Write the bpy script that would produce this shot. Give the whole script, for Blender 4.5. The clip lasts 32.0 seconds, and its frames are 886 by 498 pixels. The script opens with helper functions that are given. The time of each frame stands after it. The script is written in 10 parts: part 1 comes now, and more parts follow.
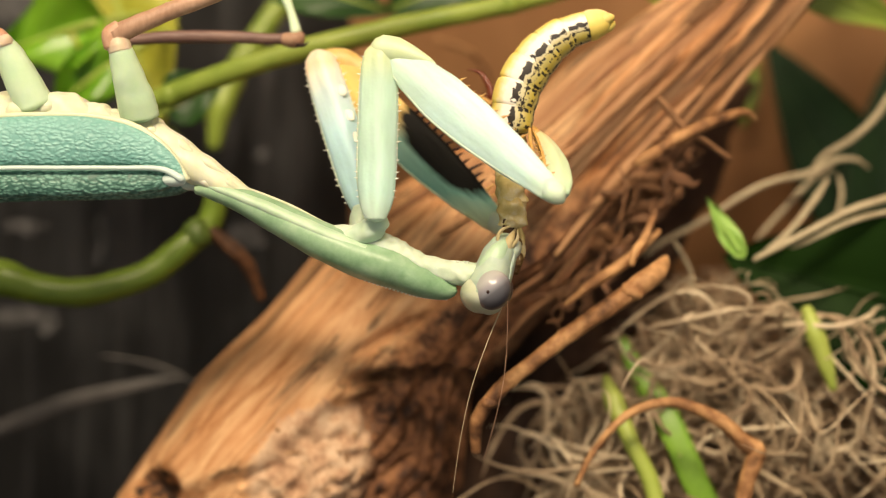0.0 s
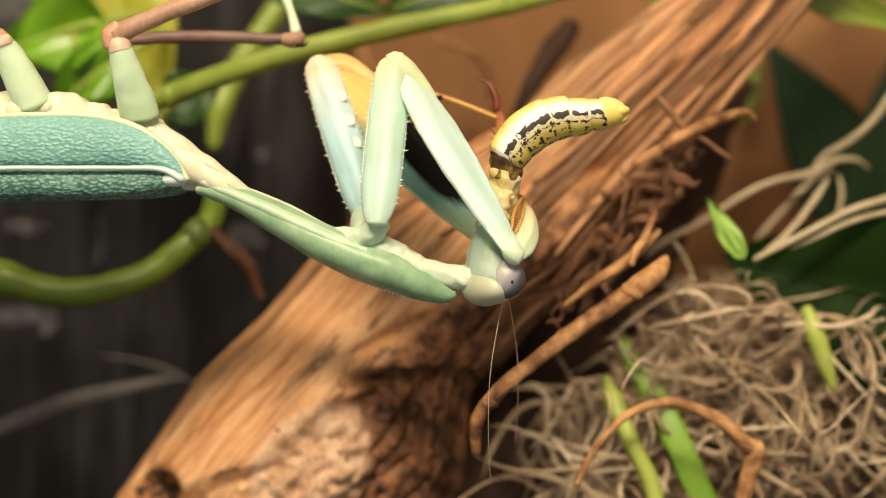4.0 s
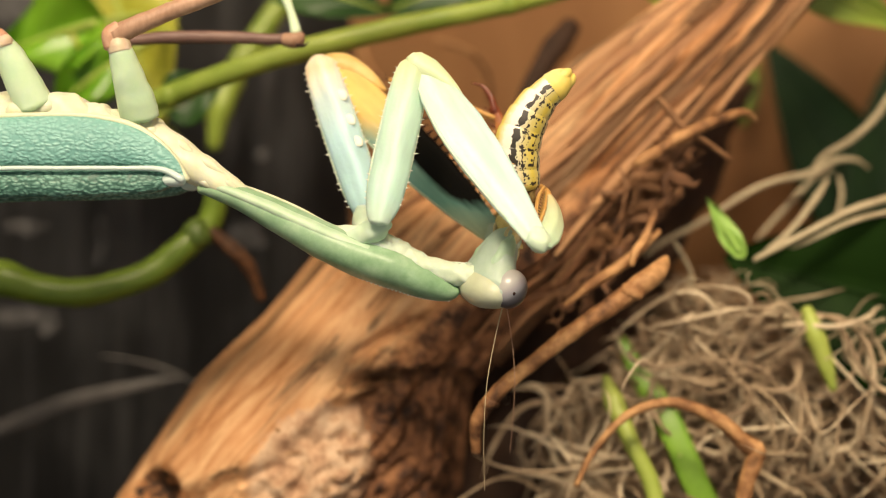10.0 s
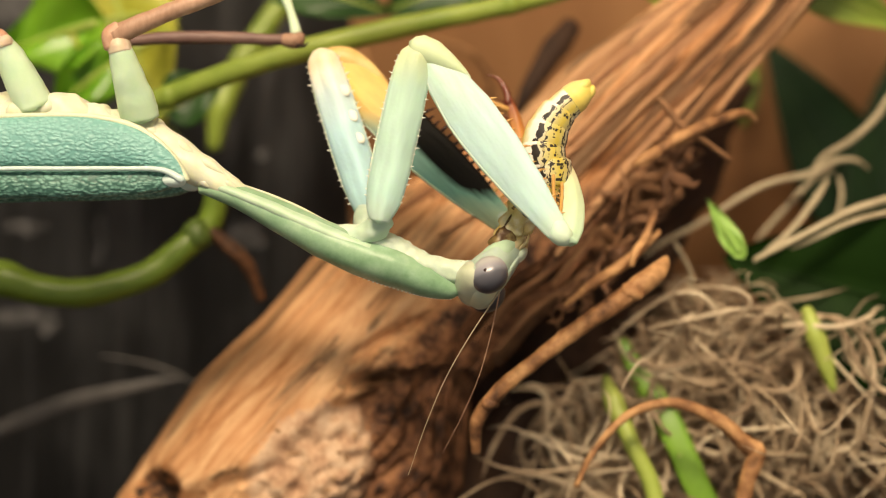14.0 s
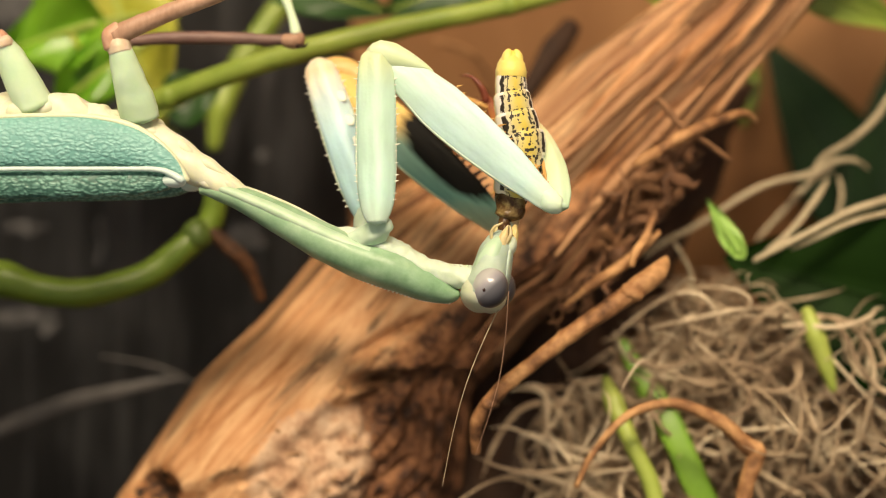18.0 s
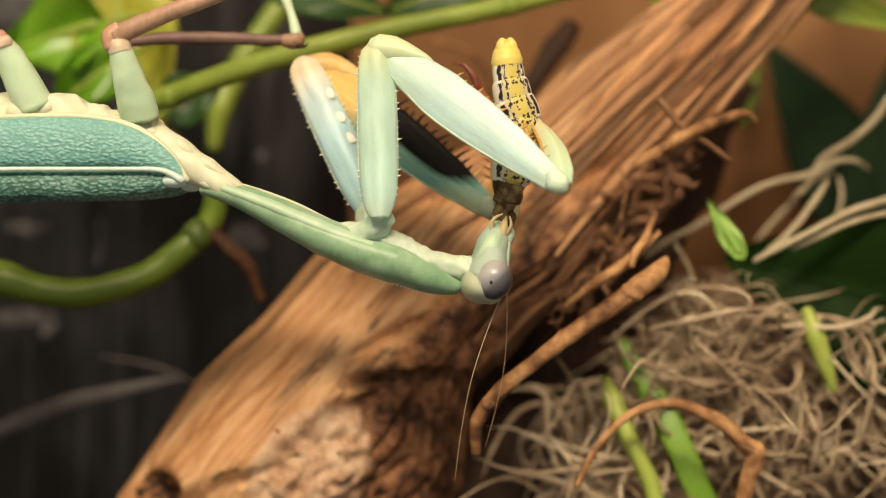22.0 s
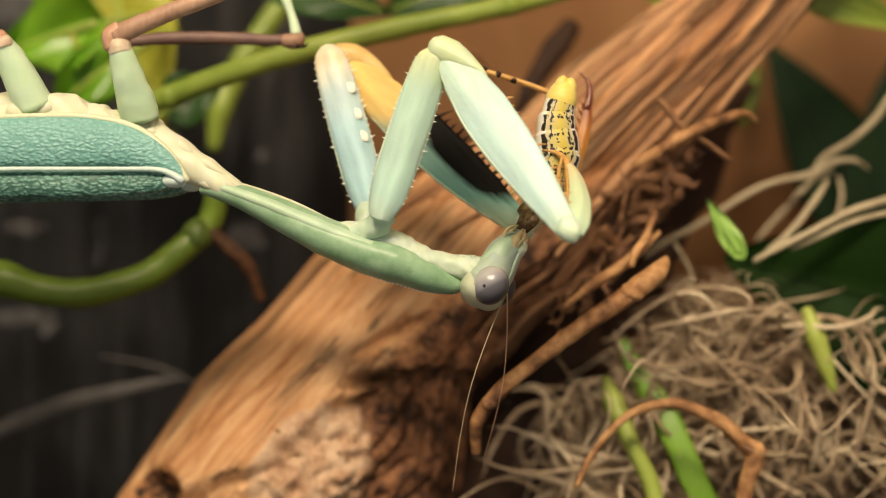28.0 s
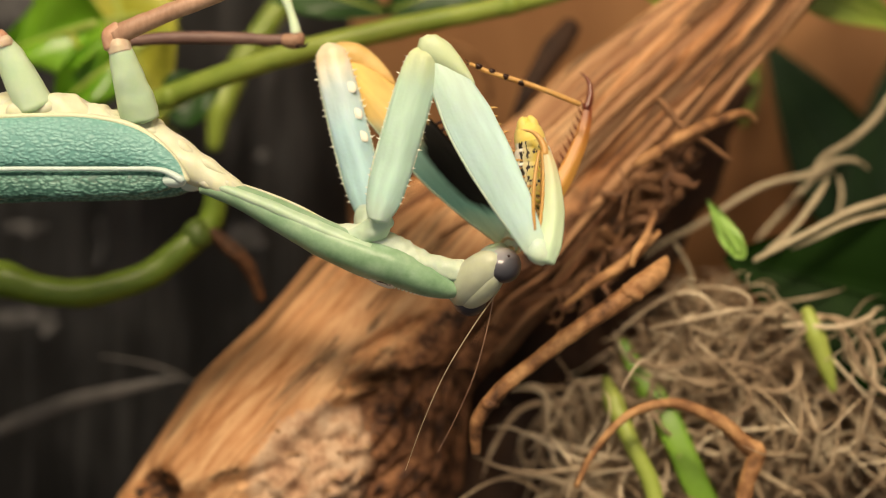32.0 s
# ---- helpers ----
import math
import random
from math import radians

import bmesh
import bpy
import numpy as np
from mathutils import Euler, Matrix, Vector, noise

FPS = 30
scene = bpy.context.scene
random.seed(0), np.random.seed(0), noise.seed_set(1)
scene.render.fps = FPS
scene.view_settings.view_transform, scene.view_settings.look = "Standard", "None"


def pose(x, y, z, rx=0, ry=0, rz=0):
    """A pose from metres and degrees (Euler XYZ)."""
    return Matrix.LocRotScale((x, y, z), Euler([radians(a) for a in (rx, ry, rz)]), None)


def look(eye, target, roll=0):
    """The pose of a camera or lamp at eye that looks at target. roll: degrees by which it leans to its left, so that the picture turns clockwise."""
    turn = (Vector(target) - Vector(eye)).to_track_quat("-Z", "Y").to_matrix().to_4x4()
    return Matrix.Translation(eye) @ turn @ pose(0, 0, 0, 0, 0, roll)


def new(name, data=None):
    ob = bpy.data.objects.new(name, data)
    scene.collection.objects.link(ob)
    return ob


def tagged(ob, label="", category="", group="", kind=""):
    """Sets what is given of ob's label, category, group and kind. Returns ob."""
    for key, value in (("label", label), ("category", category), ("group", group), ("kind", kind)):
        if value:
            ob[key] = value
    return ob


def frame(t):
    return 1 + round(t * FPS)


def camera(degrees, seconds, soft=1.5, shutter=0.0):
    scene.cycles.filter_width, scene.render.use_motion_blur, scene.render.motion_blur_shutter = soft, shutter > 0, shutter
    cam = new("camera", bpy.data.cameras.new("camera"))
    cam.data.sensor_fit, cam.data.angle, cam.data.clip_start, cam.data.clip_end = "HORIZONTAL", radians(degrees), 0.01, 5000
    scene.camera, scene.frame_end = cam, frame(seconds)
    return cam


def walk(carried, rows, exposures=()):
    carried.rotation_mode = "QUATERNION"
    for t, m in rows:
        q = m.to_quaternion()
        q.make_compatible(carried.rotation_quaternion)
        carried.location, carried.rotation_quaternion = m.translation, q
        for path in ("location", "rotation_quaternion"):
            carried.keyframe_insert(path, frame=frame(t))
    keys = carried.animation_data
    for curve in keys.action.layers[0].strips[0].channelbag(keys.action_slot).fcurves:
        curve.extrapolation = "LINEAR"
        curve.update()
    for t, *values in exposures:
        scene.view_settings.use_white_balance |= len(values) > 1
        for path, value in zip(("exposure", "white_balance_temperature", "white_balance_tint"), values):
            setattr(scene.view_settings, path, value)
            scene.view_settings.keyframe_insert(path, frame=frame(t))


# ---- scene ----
import itertools

DIST = 0.134
HEIGHT = 0.080
MM = 0.001
cam = camera(38.0, 32.0, soft=1.1, shutter=0.4)
cam.data.dof.use_dof = True
cam.data.dof.focus_distance = 0.132
cam.data.dof.aperture_fstop = 12.0
walk(cam, [
    (0.0, look((0, -DIST, HEIGHT), (0, 0, HEIGHT))),
    (10.0, look((0, -DIST, HEIGHT), (0, 0, HEIGHT + 0.00003))),
    (22.0, look((0, -DIST, HEIGHT), (0, 0, HEIGHT + 0.00012))),
    (32.0, look((0, -DIST, HEIGHT), (0, 0, HEIGHT + 0.00010))),
], exposures=[(0.0, 0.08), (20.3, 0.08), (21.2, -0.16), (32.0, -0.16)])

# ---- light: the room round the open front, and the lamp in the lid ----
world = bpy.data.worlds.new("room")
scene.world = world
world.use_nodes = True
world.node_tree.nodes["Background"].inputs["Color"].default_value = (1.0, 0.92, 0.82, 1)
world.node_tree.nodes["Background"].inputs["Strength"].default_value = 0.36


def area_lamp(name, eye, target, size, power, colour):
    data = bpy.data.lights.new(name, "AREA")
    data.shape, data.size, data.energy, data.color = "DISK", size, power, colour
    lamp = new(name, data)
    lamp.matrix_world = look(eye, target)
    return lamp


area_lamp("lid_lamp_light", (-0.03, -0.360, 0.5880), (0.0, 0.01, 0.07), 0.46, 25.5, (1.0, 0.785, 0.555))


# ---- materials ----
def nodes_of(name):
    m = bpy.data.materials.new(name)
    m.use_nodes = True
    tree = m.node_tree
    return m, tree, tree.nodes["Principled BSDF"]


def node(tree, kind, values=(), data_type="", blend_type="", operation="", feature=""):
    n = tree.nodes.new(kind)
    if data_type:
        n.data_type = data_type
    if blend_type:
        n.blend_type = blend_type
    if operation:
        n.operation = operation
    if feature:
        n.feature = feature
    for key, value in values:
        n.inputs[key].default_value = value
    return n


def link(tree, a, out, b, into):
    tree.links.new(a.outputs[out], b.inputs[into])


def ramp(tree, stops):
    r = tree.nodes.new("ShaderNodeValToRGB")
    e = r.color_ramp.elements
    while len(e) < len(stops):
        e.new(0.5)
    for k, (p, c) in zip(e, stops):
        k.position, k.color = p, (*c, 1)
    return r


def grained(name, stops, scale, stretch=(1, 1, 1), rough=0.6, bump=0.3, depth=0.0002, coarse=0.25, sss=0.0, spec=0.4, vary=0.0, coat=0.0, islands=False):
    """A surface with fine grain over coarse blotches, both from noise in the object's own space."""
    m, t, b = nodes_of(name)
    co = node(t, "ShaderNodeTexCoord")
    mp = node(t, "ShaderNodeMapping", [("Scale", stretch)])
    link(t, co, "Object", mp, "Vector")
    fine = node(t, "ShaderNodeTexNoise", [("Scale", scale), ("Detail", 6.0), ("Roughness", 0.65)])
    big = node(t, "ShaderNodeTexNoise", [("Scale", scale * coarse), ("Detail", 3.0)])
    link(t, mp, "Vector", fine, "Vector")
    link(t, mp, "Vector", big, "Vector")
    mix = node(t, "ShaderNodeMix", [("Factor", 0.5)], data_type="FLOAT")
    link(t, fine, "Fac", mix, "A")
    link(t, big, "Fac", mix, "B")
    last = mix
    if vary:
        info = node(t, "ShaderNodeNewGeometry" if islands else "ShaderNodeObjectInfo")
        mul = node(t, "ShaderNodeMath", [(1, vary)], operation="MULTIPLY_ADD")
        mul.inputs[2].default_value = -vary / 2
        link(t, info, "Random Per Island" if islands else "Random", mul, 0)
        add = node(t, "ShaderNodeMath", operation="ADD")
        link(t, mix, "Result", add, 0)
        link(t, mul, 0, add, 1)
        last = add
    r = ramp(t, stops)
    t.links.new(last.outputs[0], r.inputs[0])
    link(t, r, "Color", b, "Base Color")
    b.inputs["Roughness"].default_value = rough
    b.inputs["Specular IOR Level"].default_value = spec
    b.inputs["Coat Weight"].default_value = coat
    if sss:
        b.inputs["Subsurface Weight"].default_value = sss
        b.inputs["Subsurface Radius"].default_value = (0.0012, 0.0012, 0.0006)
        b.inputs["Subsurface Scale"].default_value = 0.6
    bp = node(t, "ShaderNodeBump", [("Strength", bump), ("Distance", depth)])
    link(t, fine, "Fac", bp, "Height")
    link(t, bp, "Normal", b, "Normal")
    return m


def limb_skin(name, length, stops, mottle=0.12, rough=0.46, patch=None, coat=0.08, spec=0.4, slant=0.0):
    """Cuticle whose colour changes along the limb (its own z), with a fine mottling. patch: a dark oval (z, x, half length, half width)."""
    m, t, b = nodes_of(name)
    co = node(t, "ShaderNodeTexCoord")
    sep = node(t, "ShaderNodeSeparateXYZ")
    link(t, co, "Object", sep, 0)
    streak = node(t, "ShaderNodeMapping", [("Scale", (1, 1, 0.22))])
    link(t, co, "Object", streak, "Vector")
    noise_fine = node(t, "ShaderNodeTexNoise", [("Scale", 800.0), ("Detail", 5.0)])
    link(t, streak, "Vector", noise_fine, "Vector")
    along = node(t, "ShaderNodeMath", [(1, 1.0 / length)], operation="MULTIPLY")
    link(t, sep, "Z", along, 0)
    jitter = node(t, "ShaderNodeMath", [(1, mottle), (2, -mottle / 2)], operation="MULTIPLY_ADD")
    link(t, noise_fine, "Fac", jitter, 0)
    lean = node(t, "ShaderNodeMath", [(1, slant)], operation="MULTIPLY_ADD")
    link(t, sep, "X", lean, 0)
    link(t, along, 0, lean, 2)
    both = node(t, "ShaderNodeMath", operation="ADD")
    link(t, lean, 0, both, 0)
    link(t, jitter, 0, both, 1)
    r = ramp(t, stops)
    link(t, both, 0, r, 0)
    cells = node(t, "ShaderNodeTexVoronoi", [("Scale", 2600.0)])
    link(t, co, "Object", cells, "Vector")
    tone = node(t, "ShaderNodeMapRange", [("From Min", 0.3), ("From Max", 0.7), ("To Min", 0.93), ("To Max", 1.04)])
    link(t, noise_fine, "Fac", tone, "Value")
    mul = node(t, "ShaderNodeMix", [("Factor", 1.0)], data_type="RGBA", blend_type="MULTIPLY")
    t.links.new(r.outputs["Color"], mul.inputs[6])
    t.links.new(tone.outputs[0], mul.inputs[7])
    broad = node(t, "ShaderNodeTexNoise", [("Scale", 420.0), ("Detail", 3.0)])
    link(t, streak, "Vector", broad, "Vector")
    shade = node(t, "ShaderNodeMapRange", [("From Min", 0.35), ("From Max", 0.65), ("To Min", 0.91), ("To Max", 1.07)])
    link(t, broad, "Fac", shade, "Value")
    mul2 = node(t, "ShaderNodeMix", [("Factor", 1.0)], data_type="RGBA", blend_type="MULTIPLY")
    t.links.new(mul.outputs[2], mul2.inputs[6])
    t.links.new(shade.outputs[0], mul2.inputs[7])
    colour = mul2.outputs[2]
    if patch:
        z0, x0, hz, hx, black = patch
        oval = node(t, "ShaderNodeMapping", [("Location", (-x0 / hx, 0, -z0 / hz)), ("Scale", (1 / hx, 0.0, 1 / hz))])
        link(t, co, "Object", oval, "Vector")
        wob = node(t, "ShaderNodeVectorMath", operation="LENGTH")
        link(t, oval, "Vector", wob, 0)
        edge = node(t, "ShaderNodeMath", [(1, 0.5)], operation="MULTIPLY_ADD")
        link(t, noise_fine, "Fac", edge, 0)
        link(t, wob, "Value", edge, 2)
        mask = node(t, "ShaderNodeMapRange", [("From Min", 1.1), ("From Max", 1.32), ("To Min", 1.0), ("To Max", 0.0)])
        link(t, edge, 0, mask, "Value")
        dark = node(t, "ShaderNodeMix", data_type="RGBA")
        dark.inputs[7].default_value = (*black, 1)
        t.links.new(colour, dark.inputs[6])
        t.links.new(mask.outputs[0], dark.inputs[0])
        colour = dark.outputs[2]
    t.links.new(colour, b.inputs["Base Color"])
    b.inputs["Roughness"].default_value = rough
    b.inputs["Subsurface Weight"].default_value = 0.25
    b.inputs["Coat Weight"].default_value = coat
    b.inputs["Specular IOR Level"].default_value = spec
    b.inputs["Coat Roughness"].default_value = 0.25
    b.inputs["Subsurface Radius"].default_value = (0.0010, 0.0012, 0.0007)
    b.inputs["Subsurface Scale"].default_value = 0.6
    bp = node(t, "ShaderNodeBump", [("Strength", 0.2), ("Distance", 0.00006)])
    link(t, cells, "Distance", bp, "Height")
    folds = node(t, "ShaderNodeBump", [("Strength", 0.5), ("Distance", 0.0005)])
    link(t, broad, "Fac", folds, "Height")
    link(t, bp, "Normal", folds, "Normal")
    link(t, folds, "Normal", b, "Normal")
    return m


def ring_skin(name, tip=False):
    """The caterpillar's skin: a yellow field with black dots between two broken black lines, pale cream beyond."""
    m, t, b = nodes_of(name)
    co = node(t, "ShaderNodeTexCoord")
    sep = node(t, "ShaderNodeSeparateXYZ")
    link(t, co, "Object", sep, 0)
    neg = node(t, "ShaderNodeMath", [(1, -1.0)], operation="MULTIPLY")
    link(t, sep, "Y", neg, 0)
    ang = node(t, "ShaderNodeMath", operation="ARCTAN2")
    link(t, sep, "X", ang, 0)
    link(t, neg, 0, ang, 1)
    info = node(t, "ShaderNodeObjectInfo")
    off = node(t, "ShaderNodeVectorMath", operation="ADD")
    link(t, co, "Object", off, 0)
    link(t, info, "Random", off, 1)
    wob = node(t, "ShaderNodeTexNoise", [("Scale", 1500.0), ("Detail", 2.0)])
    link(t, off, "Vector", wob, "Vector")
    jit = node(t, "ShaderNodeMath", [(1, 0.5), (2, -0.25)], operation="MULTIPLY_ADD")
    link(t, wob, "Fac", jit, 0)
    absang = node(t, "ShaderNodeMath", operation="ABSOLUTE")
    link(t, ang, 0, absang, 0)
    a2 = node(t, "ShaderNodeMath", operation="ADD")
    link(t, absang, 0, a2, 0)
    link(t, jit, 0, a2, 1)
    scaled = node(t, "ShaderNodeMath", [(1, 1 / math.pi)], operation="MULTIPLY")
    link(t, a2, 0, scaled, 0)
    cream, white = (0.80, 0.73, 0.42), (0.87, 0.85, 0.76)
    if tip:
        stops = [(0.0, (0.80, 0.64, 0.13)), (0.3, (0.82, 0.68, 0.20)), (0.6, (0.84, 0.74, 0.34)), (1.0, (0.82, 0.70, 0.24))]
    else:
        stops = [(0.0, (0.62, 0.50, 0.08)), (0.10, (0.60, 0.52, 0.18)), (0.23, (0.66, 0.62, 0.44)), (0.245, white), (0.42, white), (0.50, cream), (0.60, (0.82, 0.66, 0.16)), (1.0, (0.82, 0.66, 0.18))]
    r = ramp(t, stops)
    link(t, scaled, 0, r, 0)
    colour = r.outputs["Color"]
    if not tip:
        def band(socket, lo, hi, a, b):
            r0 = node(t, "ShaderNodeMapRange", [("From Min", lo), ("From Max", hi), ("To Min", a), ("To Max", b)])
            t.links.new(socket, r0.inputs["Value"])
            return r0.outputs[0]

        def maths(op, a, b):
            k = node(t, "ShaderNodeMath", operation=op)
            for i, v in enumerate((a, b)):
                if isinstance(v, float):
                    k.inputs[i].default_value = v
                else:
                    t.links.new(v, k.inputs[i])
            return k.outputs[0]

        spots = node(t, "ShaderNodeTexVoronoi", [("Scale", 1250.0), ("Randomness", 0.95)])
        link(t, off, "Vector", spots, "Vector")
        dots = band(spots.outputs["Distance"], 0.20, 0.26, 1.0, 0.0)
        veins = node(t, "ShaderNodeTexVoronoi", [("Scale", 760.0)], feature="DISTANCE_TO_EDGE")
        link(t, off, "Vector", veins, "Vector")
        squiggle = maths("MULTIPLY", band(veins.outputs["Distance"], 0.045, 0.07, 1.0, 0.0), band(wob.outputs["Fac"], 0.56, 0.60, 0.0, 1.0))
        zabs = maths("ABSOLUTE", sep.outputs["Z"], 0.0)
        row_at = maths("ABSOLUTE", maths("SUBTRACT", zabs, 0.00078), 0.0)
        beads = maths("MULTIPLY", band(row_at, 0.00012, 0.00018, 1.0, 0.0), band(maths("SINE", maths("MULTIPLY", a2.outputs[0], 17.0), 0.0), 0.1, 0.35, 0.0, 1.0))
        inner = maths("MULTIPLY", band(maths("ABSOLUTE", maths("SUBTRACT", scaled.outputs[0], 0.15), 0.0), 0.010, 0.017, 1.0, 0.0), band(wob.outputs["Fac"], 0.40, 0.45, 0.0, 1.0))
        field = band(scaled.outputs[0], 0.205, 0.22, 1.0, 0.0)
        marks = maths("MULTIPLY", maths("MAXIMUM", maths("MAXIMUM", beads, inner), maths("MAXIMUM", dots, squiggle)), field)
        blot = node(t, "ShaderNodeTexNoise", [("Scale", 700.0), ("Detail", 3.0)])
        link(t, off, "Vector", blot, "Vector")
        stripe = maths("MULTIPLY", band(scaled.outputs[0], 0.225, 0.235, 0.0, 1.0), band(scaled.outputs[0], 0.305, 0.32, 1.0, 0.0))
        gaps = maths("MULTIPLY", band(blot.outputs["Fac"], 0.30, 0.34, 0.0, 1.0), band(maths("ABSOLUTE", sep.outputs["Z"], 0.0), 0.00100, 0.00112, 1.0, 0.0))
        both = node(t, "ShaderNodeMath", operation="MAXIMUM")
        t.links.new(marks, both.inputs[0])
        t.links.new(maths("MULTIPLY", stripe, gaps), both.inputs[1])
        mix = node(t, "ShaderNodeMix", data_type="RGBA")
        mix.inputs[7].default_value = (0.02, 0.015, 0.01, 1)
        t.links.new(colour, mix.inputs[6])
        t.links.new(both.outputs[0], mix.inputs[0])
        colour = mix.outputs[2]
    t.links.new(colour, b.inputs["Base Color"])
    b.inputs["Roughness"].default_value = 0.5
    b.inputs["Subsurface Weight"].default_value = 0.2
    b.inputs["Subsurface Radius"].default_value = (0.001, 0.0008, 0.0004)
    bp = node(t, "ShaderNodeBump", [("Strength", 0.35), ("Distance", 0.0001)])
    link(t, wob, "Fac", bp, "Height")
    link(t, bp, "Normal", b, "Normal")
    return m


def tegmen_skin(name, dark, light):
    """Leathery forewing: close crosswise wrinkles."""
    m, t, b = nodes_of(name)
    co = node(t, "ShaderNodeTexCoord")
    mp = node(t, "ShaderNodeMapping", [("Scale", (0.66, 1, 1.15)), ("Rotation", (0, 0.12, 0))])
    link(t, co, "Object", mp, "Vector")
    warp = node(t, "ShaderNodeTexNoise", [("Scale", 900.0), ("Detail", 2.0)])
    link(t, co, "Object", warp, "Vector")
    bend = node(t, "ShaderNodeVectorMath", operation="MULTIPLY_ADD")
    bend.inputs[1].default_value = (0.0005, 0.0005, 0.0007)
    link(t, warp, "Color", bend, 0)
    link(t, mp, "Vector", bend, 2)
    cell = node(t, "ShaderNodeTexVoronoi", [("Scale", 2700.0), ("Randomness", 1.0)], feature="F1")
    link(t, bend, "Vector", cell, "Vector")
    wr = node(t, "ShaderNodeMapRange", [("From Min", 0.0), ("From Max", 0.75), ("To Min", 1.0), ("To Max", 0.0)])
    link(t, cell, "Distance", wr, "Value")
    big = node(t, "ShaderNodeTexNoise", [("Scale", 120.0), ("Detail", 2.0)])
    link(t, co, "Object", big, "Vector")
    mix = node(t, "ShaderNodeMix", [("Factor", 0.45)], data_type="FLOAT")
    link(t, wr, 0, mix, "A")
    link(t, big, "Fac", mix, "B")
    r = ramp(t, [(0.30, dark), (0.66, light)])
    t.links.new(mix.outputs[0], r.inputs[0])
    link(t, r, "Color", b, "Base Color")
    b.inputs["Roughness"].default_value = 0.45
    bp = node(t, "ShaderNodeBump", [("Strength", 0.75), ("Distance", 0.00016)])
    link(t, wr, 0, bp, "Height")
    link(t, bp, "Normal", b, "Normal")
    return m


NEAR_COXA_L, NEAR_FEMUR_L, NEAR_TIBIA_L = 0.0181, 0.0244, 0.01147
FAR_COXA_L, FAR_FEMUR_L, FAR_TIBIA_L = 0.0200, 0.02416, 0.01513
mint, pale_green, leaf_blue = (0.38, 0.62, 0.46), (0.50, 0.66, 0.42), (0.42, 0.64, 0.66)
cream_c, orange_c, teal_c = (0.72, 0.70, 0.46), (0.72, 0.42, 0.12), (0.14, 0.36, 0.32)
M_COXA = limb_skin("coxa_near", NEAR_COXA_L, [(0.0, (0.60, 0.78, 0.64)), (0.15, (0.50, 0.74, 0.64)), (0.75, (0.52, 0.74, 0.60)), (0.92, (0.58, 0.70, 0.42)), (1.0, (0.64, 0.70, 0.40))])
M_COXA_FAR = limb_skin("coxa_far", FAR_COXA_L, [(0.0, (0.40, 0.62, 0.64)), (0.5, (0.46, 0.70, 0.76)), (0.74, (0.60, 0.76, 0.76)), (0.85, (0.84, 0.84, 0.70)), (0.92, (0.88, 0.72, 0.48)), (1.0, (0.88, 0.80, 0.58))])
M_FEMUR = limb_skin("femur_near", NEAR_FEMUR_L, [(0.0, (0.60, 0.70, 0.40)), (0.10, (0.60, 0.80, 0.66)), (0.4, (0.54, 0.77, 0.735)), (0.85, (0.54, 0.77, 0.73)), (1.0, (0.62, 0.78, 0.58))])
# orange and black are its own; the dark teal includes the near leg's shade
M_FEMUR_FAR_SHADED = limb_skin("femur_far_shaded", FAR_FEMUR_L, [(0.0, (0.82, 0.56, 0.18)), (0.26, (0.80, 0.58, 0.22)), (0.42, (0.30, 0.50, 0.42)), (0.8, (0.20, 0.42, 0.36)), (1.0, (0.50, 0.60, 0.40))], mottle=0.16, rough=0.55, patch=(0.0143, -0.0024, 0.0072, 0.0034, (0.003, 0.003, 0.002)), coat=0.0, spec=0.12, slant=62.0)
M_TIBIA = limb_skin("tibia_near", NEAR_TIBIA_L, [(0.0, (0.52, 0.72, 0.50)), (0.6, (0.60, 0.72, 0.46)), (1.0, (0.66, 0.56, 0.30))])
M_TIBIA_FAR = limb_skin("tibia_far", FAR_TIBIA_L, [(0.0, (0.60, 0.56, 0.32)), (0.3, (0.62, 0.34, 0.07)), (0.75, (0.50, 0.22, 0.045)), (1.0, (0.22, 0.05, 0.02))])
M_PRONOTUM = grained("pronotum_green", [(0.32, (0.15, 0.29, 0.15)), (0.5, (0.27, 0.44, 0.27)), (0.68, (0.42, 0.59, 0.40))], 420, rough=0.38, bump=0.35, depth=0.0001, sss=0.15)
M_CREAM = grained("cream_cuticle", [(0.34, (0.44, 0.58, 0.44)), (0.66, (0.70, 0.79, 0.64))], 500, rough=0.4, bump=0.3, depth=0.0001, sss=0.3)
M_SOCKET = grained("socket_green", [(0.3, (0.52, 0.70, 0.52)), (0.7, (0.66, 0.80, 0.62))], 600, rough=0.4, bump=0.3, depth=0.0001, sss=0.2)
M_FLANK = grained("flank_mint", [(0.32, (0.34, 0.52, 0.34)), (0.68, (0.54, 0.70, 0.52))], 420, rough=0.4, bump=0.3, depth=0.0001, sss=0.2)
M_BODY = grained("thorax_cream", [(0.3, (0.50, 0.57, 0.37)), (0.48, (0.68, 0.71, 0.51)), (0.7, (0.82, 0.82, 0.66))], 420, rough=0.4, bump=0.3, depth=0.0001, sss=0.3)
M_HEAD = grained("head_green", [(0.3, (0.34, 0.47, 0.38)), (0.7, (0.52, 0.63, 0.53))], 500, rough=0.35, bump=0.2, depth=0.00006, sss=0.3)
M_MOUTH = grained("mouth_straw", [(0.3, (0.55, 0.44, 0.20)), (0.7, (0.76, 0.68, 0.44))], 900, rough=0.35, sss=0.2)
M_TOOTH = grained("denticle_white", [(0.3, (0.72, 0.76, 0.62)), (0.7, (0.85, 0.85, 0.75))], 900, rough=0.4)
